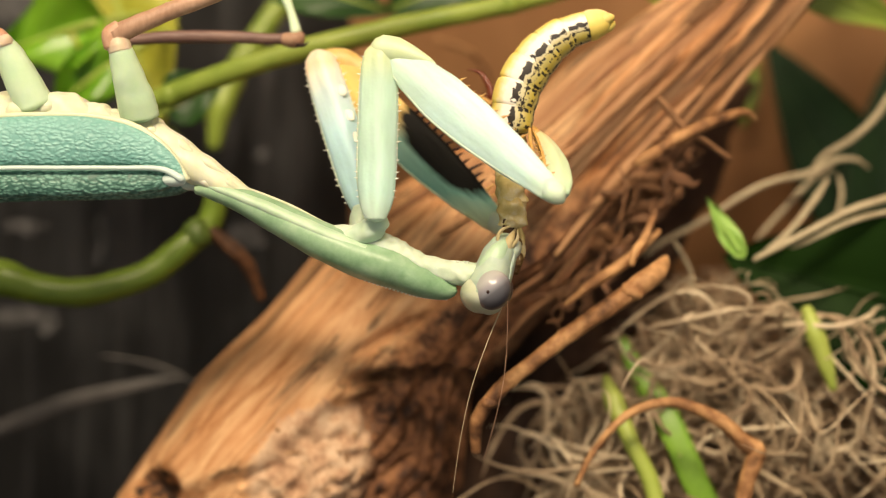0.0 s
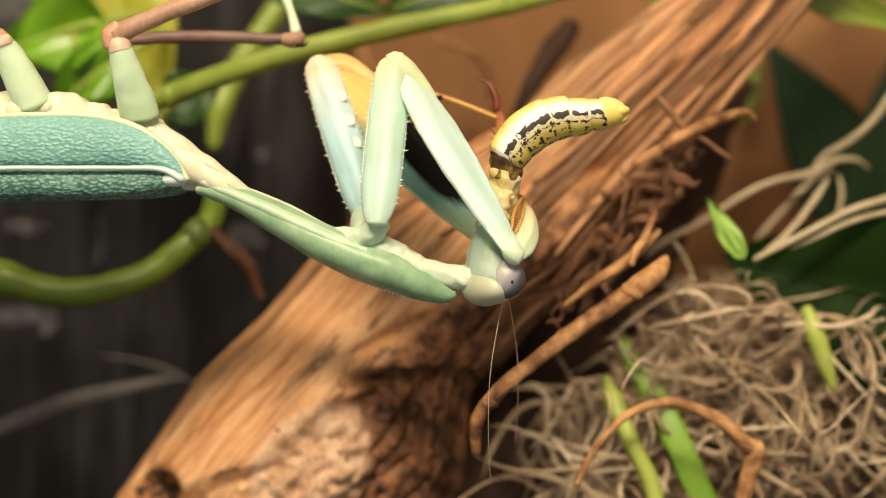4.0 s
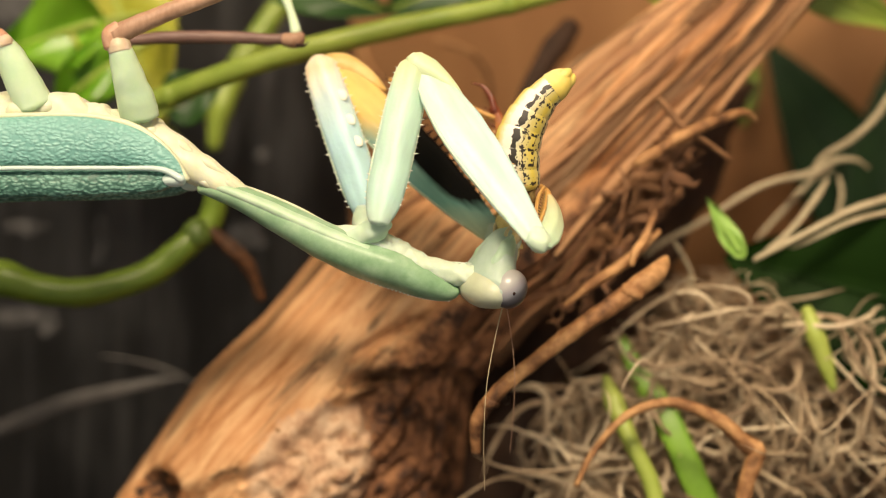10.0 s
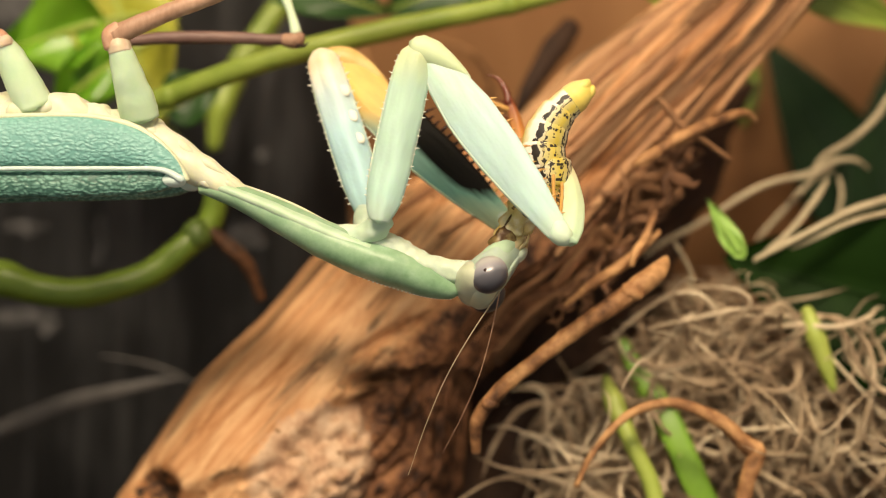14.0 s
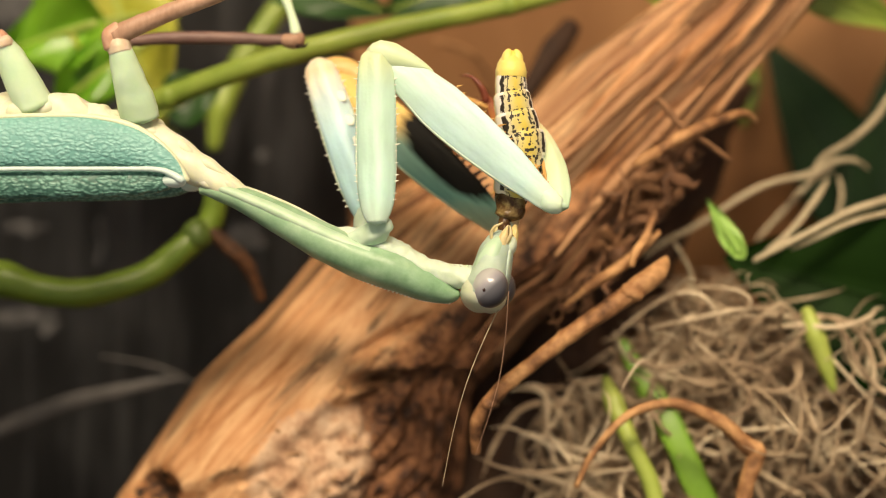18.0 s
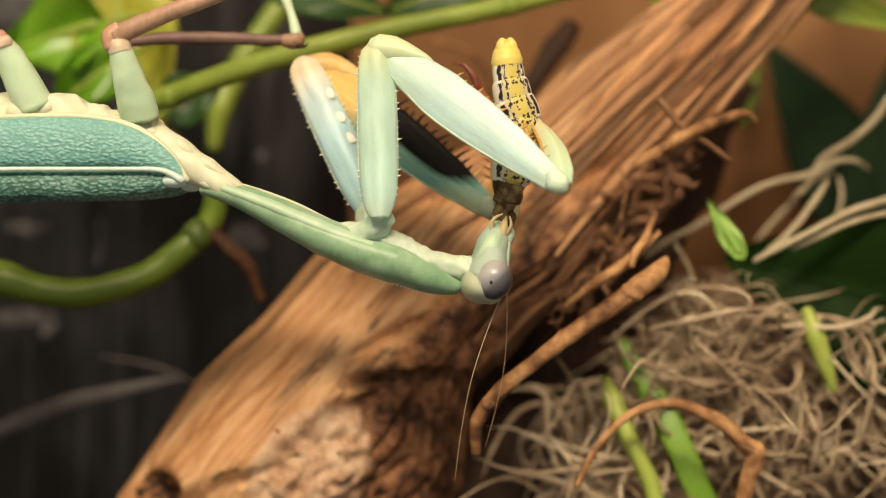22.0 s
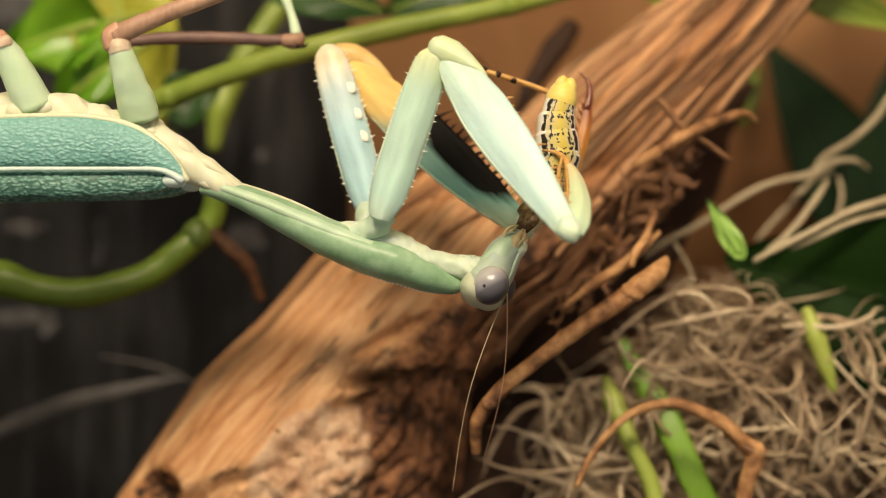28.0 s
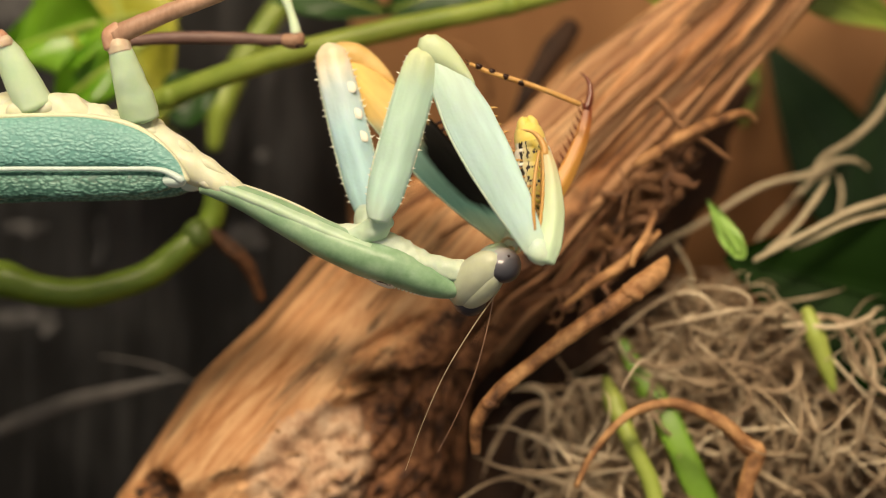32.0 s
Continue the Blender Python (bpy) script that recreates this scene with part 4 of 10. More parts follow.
thing("dry_moss", moss_heap(), M_MOSS, "tangled heap of curly dry beige moss strands", "moss", kind="stuff")


# ---- the mantis ----
moving = {}
mantis = empty("praying_mantis", (0, 0, 0), "pale green praying mantis hanging upside down, eating a caterpillar", "mantis")
body = part("thorax", sweep([(-18.47, 0, 84.65), (-20.82, 0, 85.76), (-23.29, 0, 87.00), (-25.65, 0, 88.41), (-28.18, 0, 90.18), (-30.94, 0, 91.82), (-34.94, 0, 92.76), (-40.24, 0, 92.76), (-46.12, 0, 92.59), (-54.94, 0, 92.00)], [0.47, 1.00, 1.41, 1.71, 1.82, 1.94, 2.12, 2.82, 3.29, 3.53], n=30, steps=8, rough=0.22, freq=0.42), M_BODY, mantis, "cream underside of the thorax")
for q, r in (((-30.59, -0.5, 92.25), 25), ((-28.19, -0.2, 90.63), 20), ((-39.29, -0.8, 94.21), 40), ((-42.21, -1.2, 93.93), 36), ((-35.92, -0.3, 93.56), 32), ((-25.69, 0.2, 88.54), 20), ((-44.94, 0, 94.65), 36)):
    part("sternal_plate", ball(q, (r * 0.0735, r * 0.0588, r * 0.047), 24, 16, 0.5, 0.55, r), M_BODY, body)
for (px_, pz), (dx, dz), r, skin in (((-30.1, 93.2), (1.1, -0.5), 1.15, M_BODY), ((-26.9, 91.0), (1.0, -0.8), 1.05, M_BODY), ((-24.2, 89.2), (1.1, -0.7), 0.95, M_BODY), ((-24.6, 87.4), (0.9, -0.5), 0.9, M_BODY), ((-22.2, 87.2), (1.0, -0.6), 0.8, M_BODY), ((-33.6, 94.4), (1.3, -0.2), 1.0, M_BODY)):
    part("sternal_plate", sweep([(px_ - dx * 1.5, -0.6, pz - dz * 1.5 - 0.5), (px_, -0.9, pz - 0.45), (px_ + dx * 1.5, -0.6, pz + dz * 1.5 - 0.5)], [r * 0.3, r * 0.6, r * 0.25], n=18, steps=7, rough=0.15, freq=0.9, seed=px_), skin, body)
part("abdomen", sweep([(-37.57, 1, 88.36), (-46.46, 1, 88.36), (-64.24, 1, 87.17), (-79.65, 1, 85.39), (-87.95, 1, 84.09)], [2.12, 3.06, 3.88, 2.94, 0.94], n=20, steps=5), M_BODY, mantis)


def tegmen(dy, near):
    upper = part("forewing", sweep([(-26.12, 0, 87.24), (-27.53, 0, 88.53), (-29.65, 0, 89.71), (-32.29, 0, 90.47), (-36.12, 0, 90.82), (-40.82, 0, 90.82), (-46.12, 0, 90.71), (-63.76, 0, 89.94), (-83.76, 0, 85.65)],
                                   [(0.35, 0.3), (1.00, 0.7), (1.71, 0.9), (2.18, 1.1), (2.59, 1.2), (2.65, 1.2), (2.53, 1.2), (2.47, 1.1), (0.82, 0.6)], n=22, steps=8, origin=(0, -dy, 0)), M_TEGMEN, mantis, "wrinkled blue-green forewing")
    part("cream_margin", sweep([(-25.76, 0, 87.00), (-27.18, 0, 89.24), (-29.35, 0, 91.35), (-32.12, 0, 92.76), (-36.12, 0, 93.47), (-40.82, 0, 93.53), (-46.12, 0, 93.35), (-63.76, 0, 92.41)], [0.29, 0.35, 0.35, 0.35, 0.29, 0.29, 0.29, 0.29], n=8, steps=6, origin=(0, -dy, 0)), M_VEIN, upper, "cream wing margin")
    part("vein", sweep([(-26.04, -1, 86.95), (-28.24, -1.1, 87.99), (-32.30, -1.2, 88.10), (-38.71, -1.2, 88.10), (-45.70, -1.2, 88.04), (-63.29, -1, 87.30)], [0.41, 0.29, 0.24, 0.24, 0.24, 0.24], n=8, steps=6, origin=(0, -dy, 0)), M_VEIN_PALE, upper, "raised pale vein")
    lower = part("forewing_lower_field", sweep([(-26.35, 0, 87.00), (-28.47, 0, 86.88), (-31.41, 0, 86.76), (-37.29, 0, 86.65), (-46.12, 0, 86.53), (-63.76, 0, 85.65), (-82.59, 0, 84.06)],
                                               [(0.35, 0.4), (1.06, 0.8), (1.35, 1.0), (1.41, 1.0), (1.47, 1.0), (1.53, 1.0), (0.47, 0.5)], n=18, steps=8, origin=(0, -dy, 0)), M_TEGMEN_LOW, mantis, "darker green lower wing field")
    part("wing_hinge", ball(np.array((-27.18, 0, 87.00)) + np.array((0, dy - 0.2, 0)), (1.29, 1.0, 0.71), 14, 8, 0.3, 0.6), M_VEIN_PALE, lower)
    part("wing_spot", ball(np.array((-46.00, 0, 87.00)) + np.array((0, dy - 0.95, 0)), (0.76, 0.2, 0.59), 14, 8), M_TOOTH, lower, "white wing spot")


tegmen(-4.2, True)
tegmen(4.2, False)


def walking_leg(segments):
    """segments: (name, points, radii, material); the first is the part, the others are parts of the same leg."""
    first = None
    for nm, pts, rad, material in segments:
        ob = part(nm, sweep(pts, rad, n=14, steps=6, rough=0.08, freq=0.8), material, first or mantis)
        first = first or ob
    return first


walking_leg([
    ("mid_leg_coxa", [(-31.1, -1.6, 93.5), (-31.4, -2.6, 95.4), (-31.95, -4, 97.9), (-32.4, -5, 100.2)], [(2.05, 1.3), (1.9, 1.45), (1.6, 1.35), (1.18, 1.1)], M_MIDCOXA),
    ("collar", [(-32.32, -5, 99.75), (-32.45, -5, 100.3), (-32.6, -5, 100.8), (-32.7, -5, 101.2)], [(1.18, 1.1), (1.26, 1.16), (1.2, 1.08), (0.9, 0.9)], M_COLLAR),
    ("femur", [(-32.90, -5, 101.35), (-30.81, -5, 102.42), (-27.62, -4, 104.03), (-22.08, -3, 106.40), (-13.08, -1, 111.00)], [1.08, 0.96, 0.91, 0.81, 0.64], M_LEG),
    ("knee", [(-33.07, -5, 100.10), (-33.13, -5, 101.35), (-32.28, -5, 102.14)], [0.91, 1.08, 0.96], M_JOINT),
    ("tibia", [(-13.08, -1, 111.00), (-11.41, 0, 113.59), (-8.66, 3, 117.95), (-5.16, 6, 121.12)], [0.53, 0.47, 0.41, 0.35], M_LEG)])
walking_leg([
    ("far_leg_femur", [(-35.27, 10, 103.32), (-30.59, 10, 103.71), (-24.27, 10, 103.71), (-19.22, 10, 103.52), (-16.18, 10, 103.58)], [0.61, 0.73, 0.73, 0.61, 0.79], M_LEG_DARK),
    ("knee", [(-17.95, 10, 103.45), (-16.56, 10, 103.45), (-15.80, 10, 103.96)], [0.73, 0.97, 0.67], M_LEG),
    ("spur", [(-16.36, 9.4, 102.72), (-15.49, 9.4, 102.72), (-14.99, 9.4, 103.11)], [0.24, 0.18, 0.06], M_SPINE),
    ("tibia", [(-16.43, 10, 104.21), (-16.95, 10, 106.30), (-17.95, 10, 109.14), (-19.99, 11, 115.07), (-22.05, 12, 122.05)], [0.67, 0.48, 0.55, 0.55, 0.48], M_MIDCOXA)])
walking_leg([
    ("hind_leg_coxa", [(-41.95, -2, 94.83), (-42.78, -3, 97.02), (-43.71, -4, 99.46), (-44.28, -5, 101.01)], [2.0, 1.85, 1.5, 0.98], M_MIDCOXA),
    ("collar", [(-44.05, -5, 100.3), (-44.2, -5, 100.8), (-44.45, -5, 101.25)], [1.02, 1.08, 0.85], M_COLLAR),
    ("knee", [(-44.06, -5, 100.22), (-44.40, -5, 101.12), (-44.85, -5, 101.58)], [0.85, 0.96, 0.79], M_JOINT),
    ("femur", [(-44.62, -5, 101.24), (-49.31, -4, 104.03), (-56.71, 0, 109.47), (-61.87, 5, 120.03)], [0.85, 0.79, 0.69, 0.48], M_LEG)])
strand("overhead_stem", [(-119.09, 10, 124.31), (-78.91, 6, 120.99), (-42.04, 6, 121.36), (-17.45, 6, 120.75), (-1.49, 7, 121.90), (29.95, 30, 135.51)], [0.74] * 6, M_STEM, "green vine stem that the mantis hangs from", "vine")

ROOT = (-25.94, 0, 86.82)
prothorax = part("prothorax", sweep([(-25.76, 0, 86.18), (-24.24, 0, 86.06), (-21.41, 0, 85.24), (-17.29, 0, 83.29), (-13.18, 0, 81.12), (-9.06, 0, 79.35), (-5.53, 0, 78.18), (-2.29, 0, 76.76), (0.06, 0, 75.82), (1.29, 0, 75.65)],
                                    [(0.47, 0.7), (0.88, 1.2), (1.29, 1.6), (1.71, 1.8), (1.94, 2.2), (2.18, 2.8), (2.24, 3.0), (1.82, 2.4), (1.18, 1.6), (0.53, 0.8)], n=32, steps=10, rough=0.04, freq=0.4, origin=ROOT), M_PRONOTUM, mantis, "long green pronotum with a toothed edge")
moving["prothorax"] = prothorax
# paler upper band: mint flank with the rim highlight put into its colour
part("side_plate", sweep([(-25.2, -0.3, 86.75), (-23.0, -0.5, 86.1), (-19.5, -0.6, 84.75), (-15.5, -0.6, 83.0), (-11.5, -0.7, 81.2), (-8.0, -0.8, 79.9), (-4.5, -0.6, 78.9)], [(0.35, 0.5), (0.6, 1.1), (0.75, 1.3), (0.85, 1.4), (0.95, 1.6), (0.9, 1.7), (0.4, 1.0)], n=28, steps=8, rough=0.05, freq=0.5, origin=ROOT), M_FLANK, prothorax, "pale mint flank of the prothorax, top light in its colour")
part("neck", sweep([(-12.29, 0, 81.9), (-9.06, 0, 81.2), (-5.53, 0, 79.75), (-2.59, 0, 78.3), (0.35, 0, 77.6), (2.41, 0, 77.4), (3.88, 0, 77.2)], [(0.5, 0.6), (1.45, 1.7), (1.6, 2.0), (1.35, 1.8), (1.25, 1.6), (1.3, 1.7), (1.25, 1.5)], n=36, steps=14, rough=0.13, freq=1.4, origin=ROOT), M_CREAM, prothorax, "wrinkled pale green throat")
part("leg_socket", sweep([(-10.81, -0.2, 80.94), (-9.12, -0.8, 81.23), (-7.68, -1.5, 81.80), (-6.72, -2.1, 82.49), (-6.00, -2.5, 83.06)], [0.82, 1.18, 1.29, 1.18, 0.76], n=24, steps=7, rough=0.3, freq=0.9, origin=ROOT), M_SOCKET, prothorax)
part("leg_socket", sweep([(-8.60, 2, 80.96), (-8.66, 3, 82.77), (-8.72, 4, 84.30)], [1.41, 1.29, 1.06], n=16, steps=6, rough=0.2, freq=0.7, origin=ROOT), M_CREAM, prothorax)
part("pink_edge", sweep([(-23.29, 0, 87.06), (-19.65, 0, 85.94), (-15.82, 0, 84.41), (-11.85, -0.4, 82.40), (-7.84, -0.8, 80.99), (-4.62, -0.8, 80.06), (-1.29, -0.6, 78.18), (0.94, -0.3, 76.54)], [0.24] * 8, n=6, steps=6, origin=ROOT), M_BODY, prothorax, "pale rim of the pronotum")
rnd = random.Random(3)
edge = curve_points([(-13.14, -0.4, 79.12), (-9.03, -0.4, 77.18), (-5.51, -0.4, 75.95), (-2.29, -0.4, 75.07), (0.35, -0.3, 74.84)], 8)
part("toothed_edge", join(*[ball(p - np.array(ROOT), (0.16, 0.16, 0.2), 6, 4) for p in edge]), M_TOOTH, prothorax)
edge = curve_points([(-5.50, -0.6, 81.15), (-2.58, -0.6, 79.65), (0.35, -0.6, 78.95), (2.70, -0.4, 78.75)], 4)
part("throat_ridge", join(*[ball(p - np.array(ROOT) + np.array((0, 0, -0.26 + rnd.uniform(-0.12, 0.1))), (rnd.uniform(0.12, 0.34), 0.24, rnd.uniform(0.1, 0.2)), 9, 7, 0.7, 2.0, p[0]) for p in edge]), M_CREAM, prothorax)


def limb(points, radii, n=30, rough=0.03, flute=0.0):
    return sweep(points, radii, n=n, steps=8, depth=(0, 1, 0), rough=rough, freq=0.8, flute=flute)


def tooth_row(x_of, z0, z1, count, size, side, material, parent, name="toothed_edge", y=0.0):
    shapes = []
    for i in range(count):
        z = z0 + (z1 - z0) * i / (count - 1)
        x = x_of(z)
        k = size * (0.72 + 0.34 * math.sin(i * 2.3) + 0.2 * math.sin(i * 5.1))
        shapes.append(spike((x - side * 0.2, y, z), (x + side * k, y - 0.05, z + k * 0.35), size * 0.34, n=6))
    return part(name, join(*shapes), material, parent)


def fore_leg(prefix, coxa_l, femur_l, tibia_l, m_coxa, m_femur, m_tibia, far):
    """One grasping leg: coxa, femur and spined tibia, each along its own z (mm)."""
    k = 0.95 if far else 0.93
    c = coxa_l / MM
    z = [0, 0.05, 0.12, 0.24, 0.45, 0.7, 0.86, 0.95, 1.0]
    w = [1.1, 1.55, 1.9, 2.1, 2.15, 2.1, 2.0, 1.7, 0.8]
    coxa = part(prefix + "_coxa", limb([(0, 0, c * q) for q in z], [(q * k, q * k * 0.72) for q in w], flute=0.045), m_coxa, mantis, "blue-green upper foreleg")
    for side in (-1, 1):
        tooth_row(lambda v: side * k * np.interp(v / c, z, w) * 0.98, c * 0.12, c * 0.92, 24, (0.50 if far else 0.44) if side > 0 else (0.44 if far else 0.36), side, M_TOOTH, coxa, y=-0.25)
    for side in (-1, 1):
        part("margin", sweep([(side * k * np.interp(q, z, w) * 0.97, -0.15, c * q) for q in (0.08, 0.25, 0.5, 0.75, 0.92)], [0.08, 0.16, 0.17, 0.16, 0.1], n=6, steps=4), M_SOCKET, coxa)
    if far:
        for v in (0.44, 0.57, 0.72):
            part("pale_spot", ball((1.42, -1.12, c * v), (0.52, 0.13, 0.66), 14, 9, 0.5, 1.4, v), M_TOOTH, coxa, "white oval spot")
    k = 0.96 if far else 0.93
    # the short link between coxa and femur bulges round the bend
    f = femur_l / MM
    z = [0, 0.04, 0.11, 0.2, 0.36, 0.55, 0.75, 0.9, 0.97, 1.0]
    w = [0.4, 0.9, 1.55, 2.15, 2.7, 2.65, 2.15, 1.5, 1.25, 0.8]
    if far:
        z = [-0.10, -0.05, 0.03, 0.12, 0.22, 0.36, 0.55, 0.75, 0.9, 0.97, 1.0]
        w = [0.8, 1.5, 2.1, 2.5, 2.7, 2.85, 2.75, 2.25, 1.6, 1.3, 0.8]
    femur = part(prefix + "_femur", limb([(0, 0, f * q) for q in z], [(q * k, q * k * 0.30 + 0.2) for q in w], flute=0.06), m_femur, mantis, "broad blade-like grasping femur")
    if far:
        part("trochanter", limb([(0.2, 1.3, c - 1.1), (1.1, 1.3, c - 0.9), (2.6, 1.5, c - 1.5), (4.0, 1.9, c - 3.0), (5.2, 2.2, c - 4.5), (6.0, 2.3, c - 5.5)], [(1.0, 0.9), (1.3, 1.0), (1.4, 1.1), (1.2, 1.0), (0.75, 0.8), (0.2, 0.3)]), M_ORANGE, coxa, "orange-yellow joint piece")
    else:
        part("trochanter", limb([(0.5, 0, -0.3), (0.2, 0, 0.4), (-0.6, 0, 1.9), (-1.3, 0, 3.6), (-1.8, 0, 5.0), (-2.1, 0, 6.0)], [(0.9 * k, 0.9 * k), (1.5 * k, 1.25 * k), (1.5 * k, 1.15 * k), (1.0 * k, 0.9 * k), (0.55 * k, 0.6 * k), (0.15, 0.2)]), M_COXA_TIP, femur, "yellowish joint piece")
    edge_x = lambda v: -k * np.interp(v / f, z, w)
    rnd = random.Random(7)
    count = 15
    for i in range(count):
        v = f * (0.36 + 0.56 * i / (count - 1))
        ln = (1.75 if i % 3 == 0 else 1.0) * rnd.uniform(0.8, 1.2) * (1.0 if far else 0.45)
        deep = 0.35 if far else 0.95
        part("spine", spike((edge_x(v) + 0.25, deep, v), (edge_x(v) - ln, deep + 0.15 + rnd.uniform(-0.3, 0.3), v + ln * rnd.uniform(0.1, 0.7)), 0.24 if far else 0.2, bend=(0, 0, -0.1)), M_SPINE if far and i < 12 else M_AMBER, femur)
    part("margin", sweep([(-edge_x(f * q) * 0.99, -0.2, f * q) for q in (0.14, 0.36, 0.6, 0.85)], [0.1, 0.14, 0.14, 0.1], n=6, steps=5), M_SOCKET, femur)
    part("knee", ball((0, 0, f * 0.985), (1.3 * k, 1.05 * k, 1.45 * k), 16, 10, 0.25, 0.9), m_femur if not far else M_CREAM, femur)
    b = tibia_l / MM
    bow = 1.6 if far else 0.9
    z = [0, 0.15, 0.4, 0.65, 0.85, 1.0]
    w = [1.1, 1.15, 1.05, 0.9, 0.7, 0.45] if far else [1.3, 1.45, 1.35, 1.1, 0.8, 0.5]
    xs = [0, 0.55, 0.9, 0.8, 0.45, 0.0]
    tibia = part(prefix + "_tibia", limb([(x * bow, 0, b * q) for x, q in zip(xs, z)], [(q * k, q * k * 0.62) for q in w], flute=0.07), m_tibia, mantis, "spined grasping shin")
    part("claw", sweep([(0.0, 0, b * 0.96), (-0.25, 0, b * 1.06), (-1.2, 0, b * 1.16), (-2.6, 0, b * 1.19)], [0.5 * k, 0.42 * k, 0.24 * k, 0.03], n=8, steps=5), M_CLAW if far else M_AMBER, tibia, "dark hooked claw" if far else "amber hooked claw")
    for i in range(12):
        q = 0.3 + 0.66 * i / 11
        x = np.interp(q, z, xs) * bow - np.interp(q, z, w) * k
        part("spine", spike((x + 0.2, 0, b * q), (x - (0.95 if far else 0.62), -0.1, b * q + (0.75 if far else 0.55)), 0.14 if far else 0.11), M_CLAW if far else M_AMBER, tibia)
    if not far:
        for deep in (-0.55, 0.55):
            ridge = [(np.interp(q, z, xs) * bow - np.interp(q, z, w) * k * 0.86, deep, b * q) for q in (0.08, 0.3, 0.55, 0.8, 0.97)]
            part("spine_ridge", sweep(ridge, [0.1, 0.17, 0.18, 0.16, 0.08], n=8, steps=6, rough=0.5, freq=2.2), M_AMBER, tibia, "amber spined edge")
        part("tarsus", sweep([(-0.7, -0.9, b * 0.97), (-1.1, -1.3, b * 0.7), (-1.15, -1.3, b * 0.45), (-0.9, -1.1, b * 0.25)], [0.16, 0.2, 0.2, 0.12], n=8, steps=6), M_AMBER, tibia, "thin folded amber foot")
    moving[prefix + "_coxa"], moving[prefix + "_femur"], moving[prefix + "_tibia"] = coxa, femur, tibia


M_COXA_TIP = grained("joint_yellow_green", [(0.3, (0.55, 0.68, 0.40)), (0.7, (0.64, 0.76, 0.50))], 500, rough=0.4, sss=0.25)
M_ORANGE = grained("joint_orange", [(0.3, (0.66, 0.42, 0.12)), (0.7, (0.82, 0.62, 0.27))], 500, rough=0.4, sss=0.25)
fore_leg("near", NEAR_COXA_L, NEAR_FEMUR_L, NEAR_TIBIA_L, M_COXA, M_FEMUR, M_TIBIA, False)
fore_leg("far", FAR_COXA_L, FAR_FEMUR_L, FAR_TIBIA_L, M_COXA_FAR, M_FEMUR_FAR_SHADED, M_TIBIA_FAR, True)
tarsus = part("far_tarsus", sweep([(0, 0, 0), (0.1, 0, 4), (0, 0, 7.5), (-0.2, 0, 10), (-0.1, 0, 12.6)], [0.3, 0.3, 0.3, 0.28, 0.2], n=10, steps=6), M_AMBER, mantis, "thin jointed foot with dark bands")
for z in (6.4, 8.2, 9.8, 11.3):
    part("band", sweep([(-0.02, 0, z), (-0.03, 0, z + 0.3), (-0.04, 0, z + 0.6)], [0.31, 0.36, 0.3], n=10, steps=2), M_SPINE, tarsus)
for side in (-1, 1):
    part("foot_claw", spike((-0.1, 0.0, 12.5), (-0.1 + side * 0.4, side * 0.2, 13.4), 0.08), M_SPINE, tarsus)
moving["far_tarsus"] = tarsus


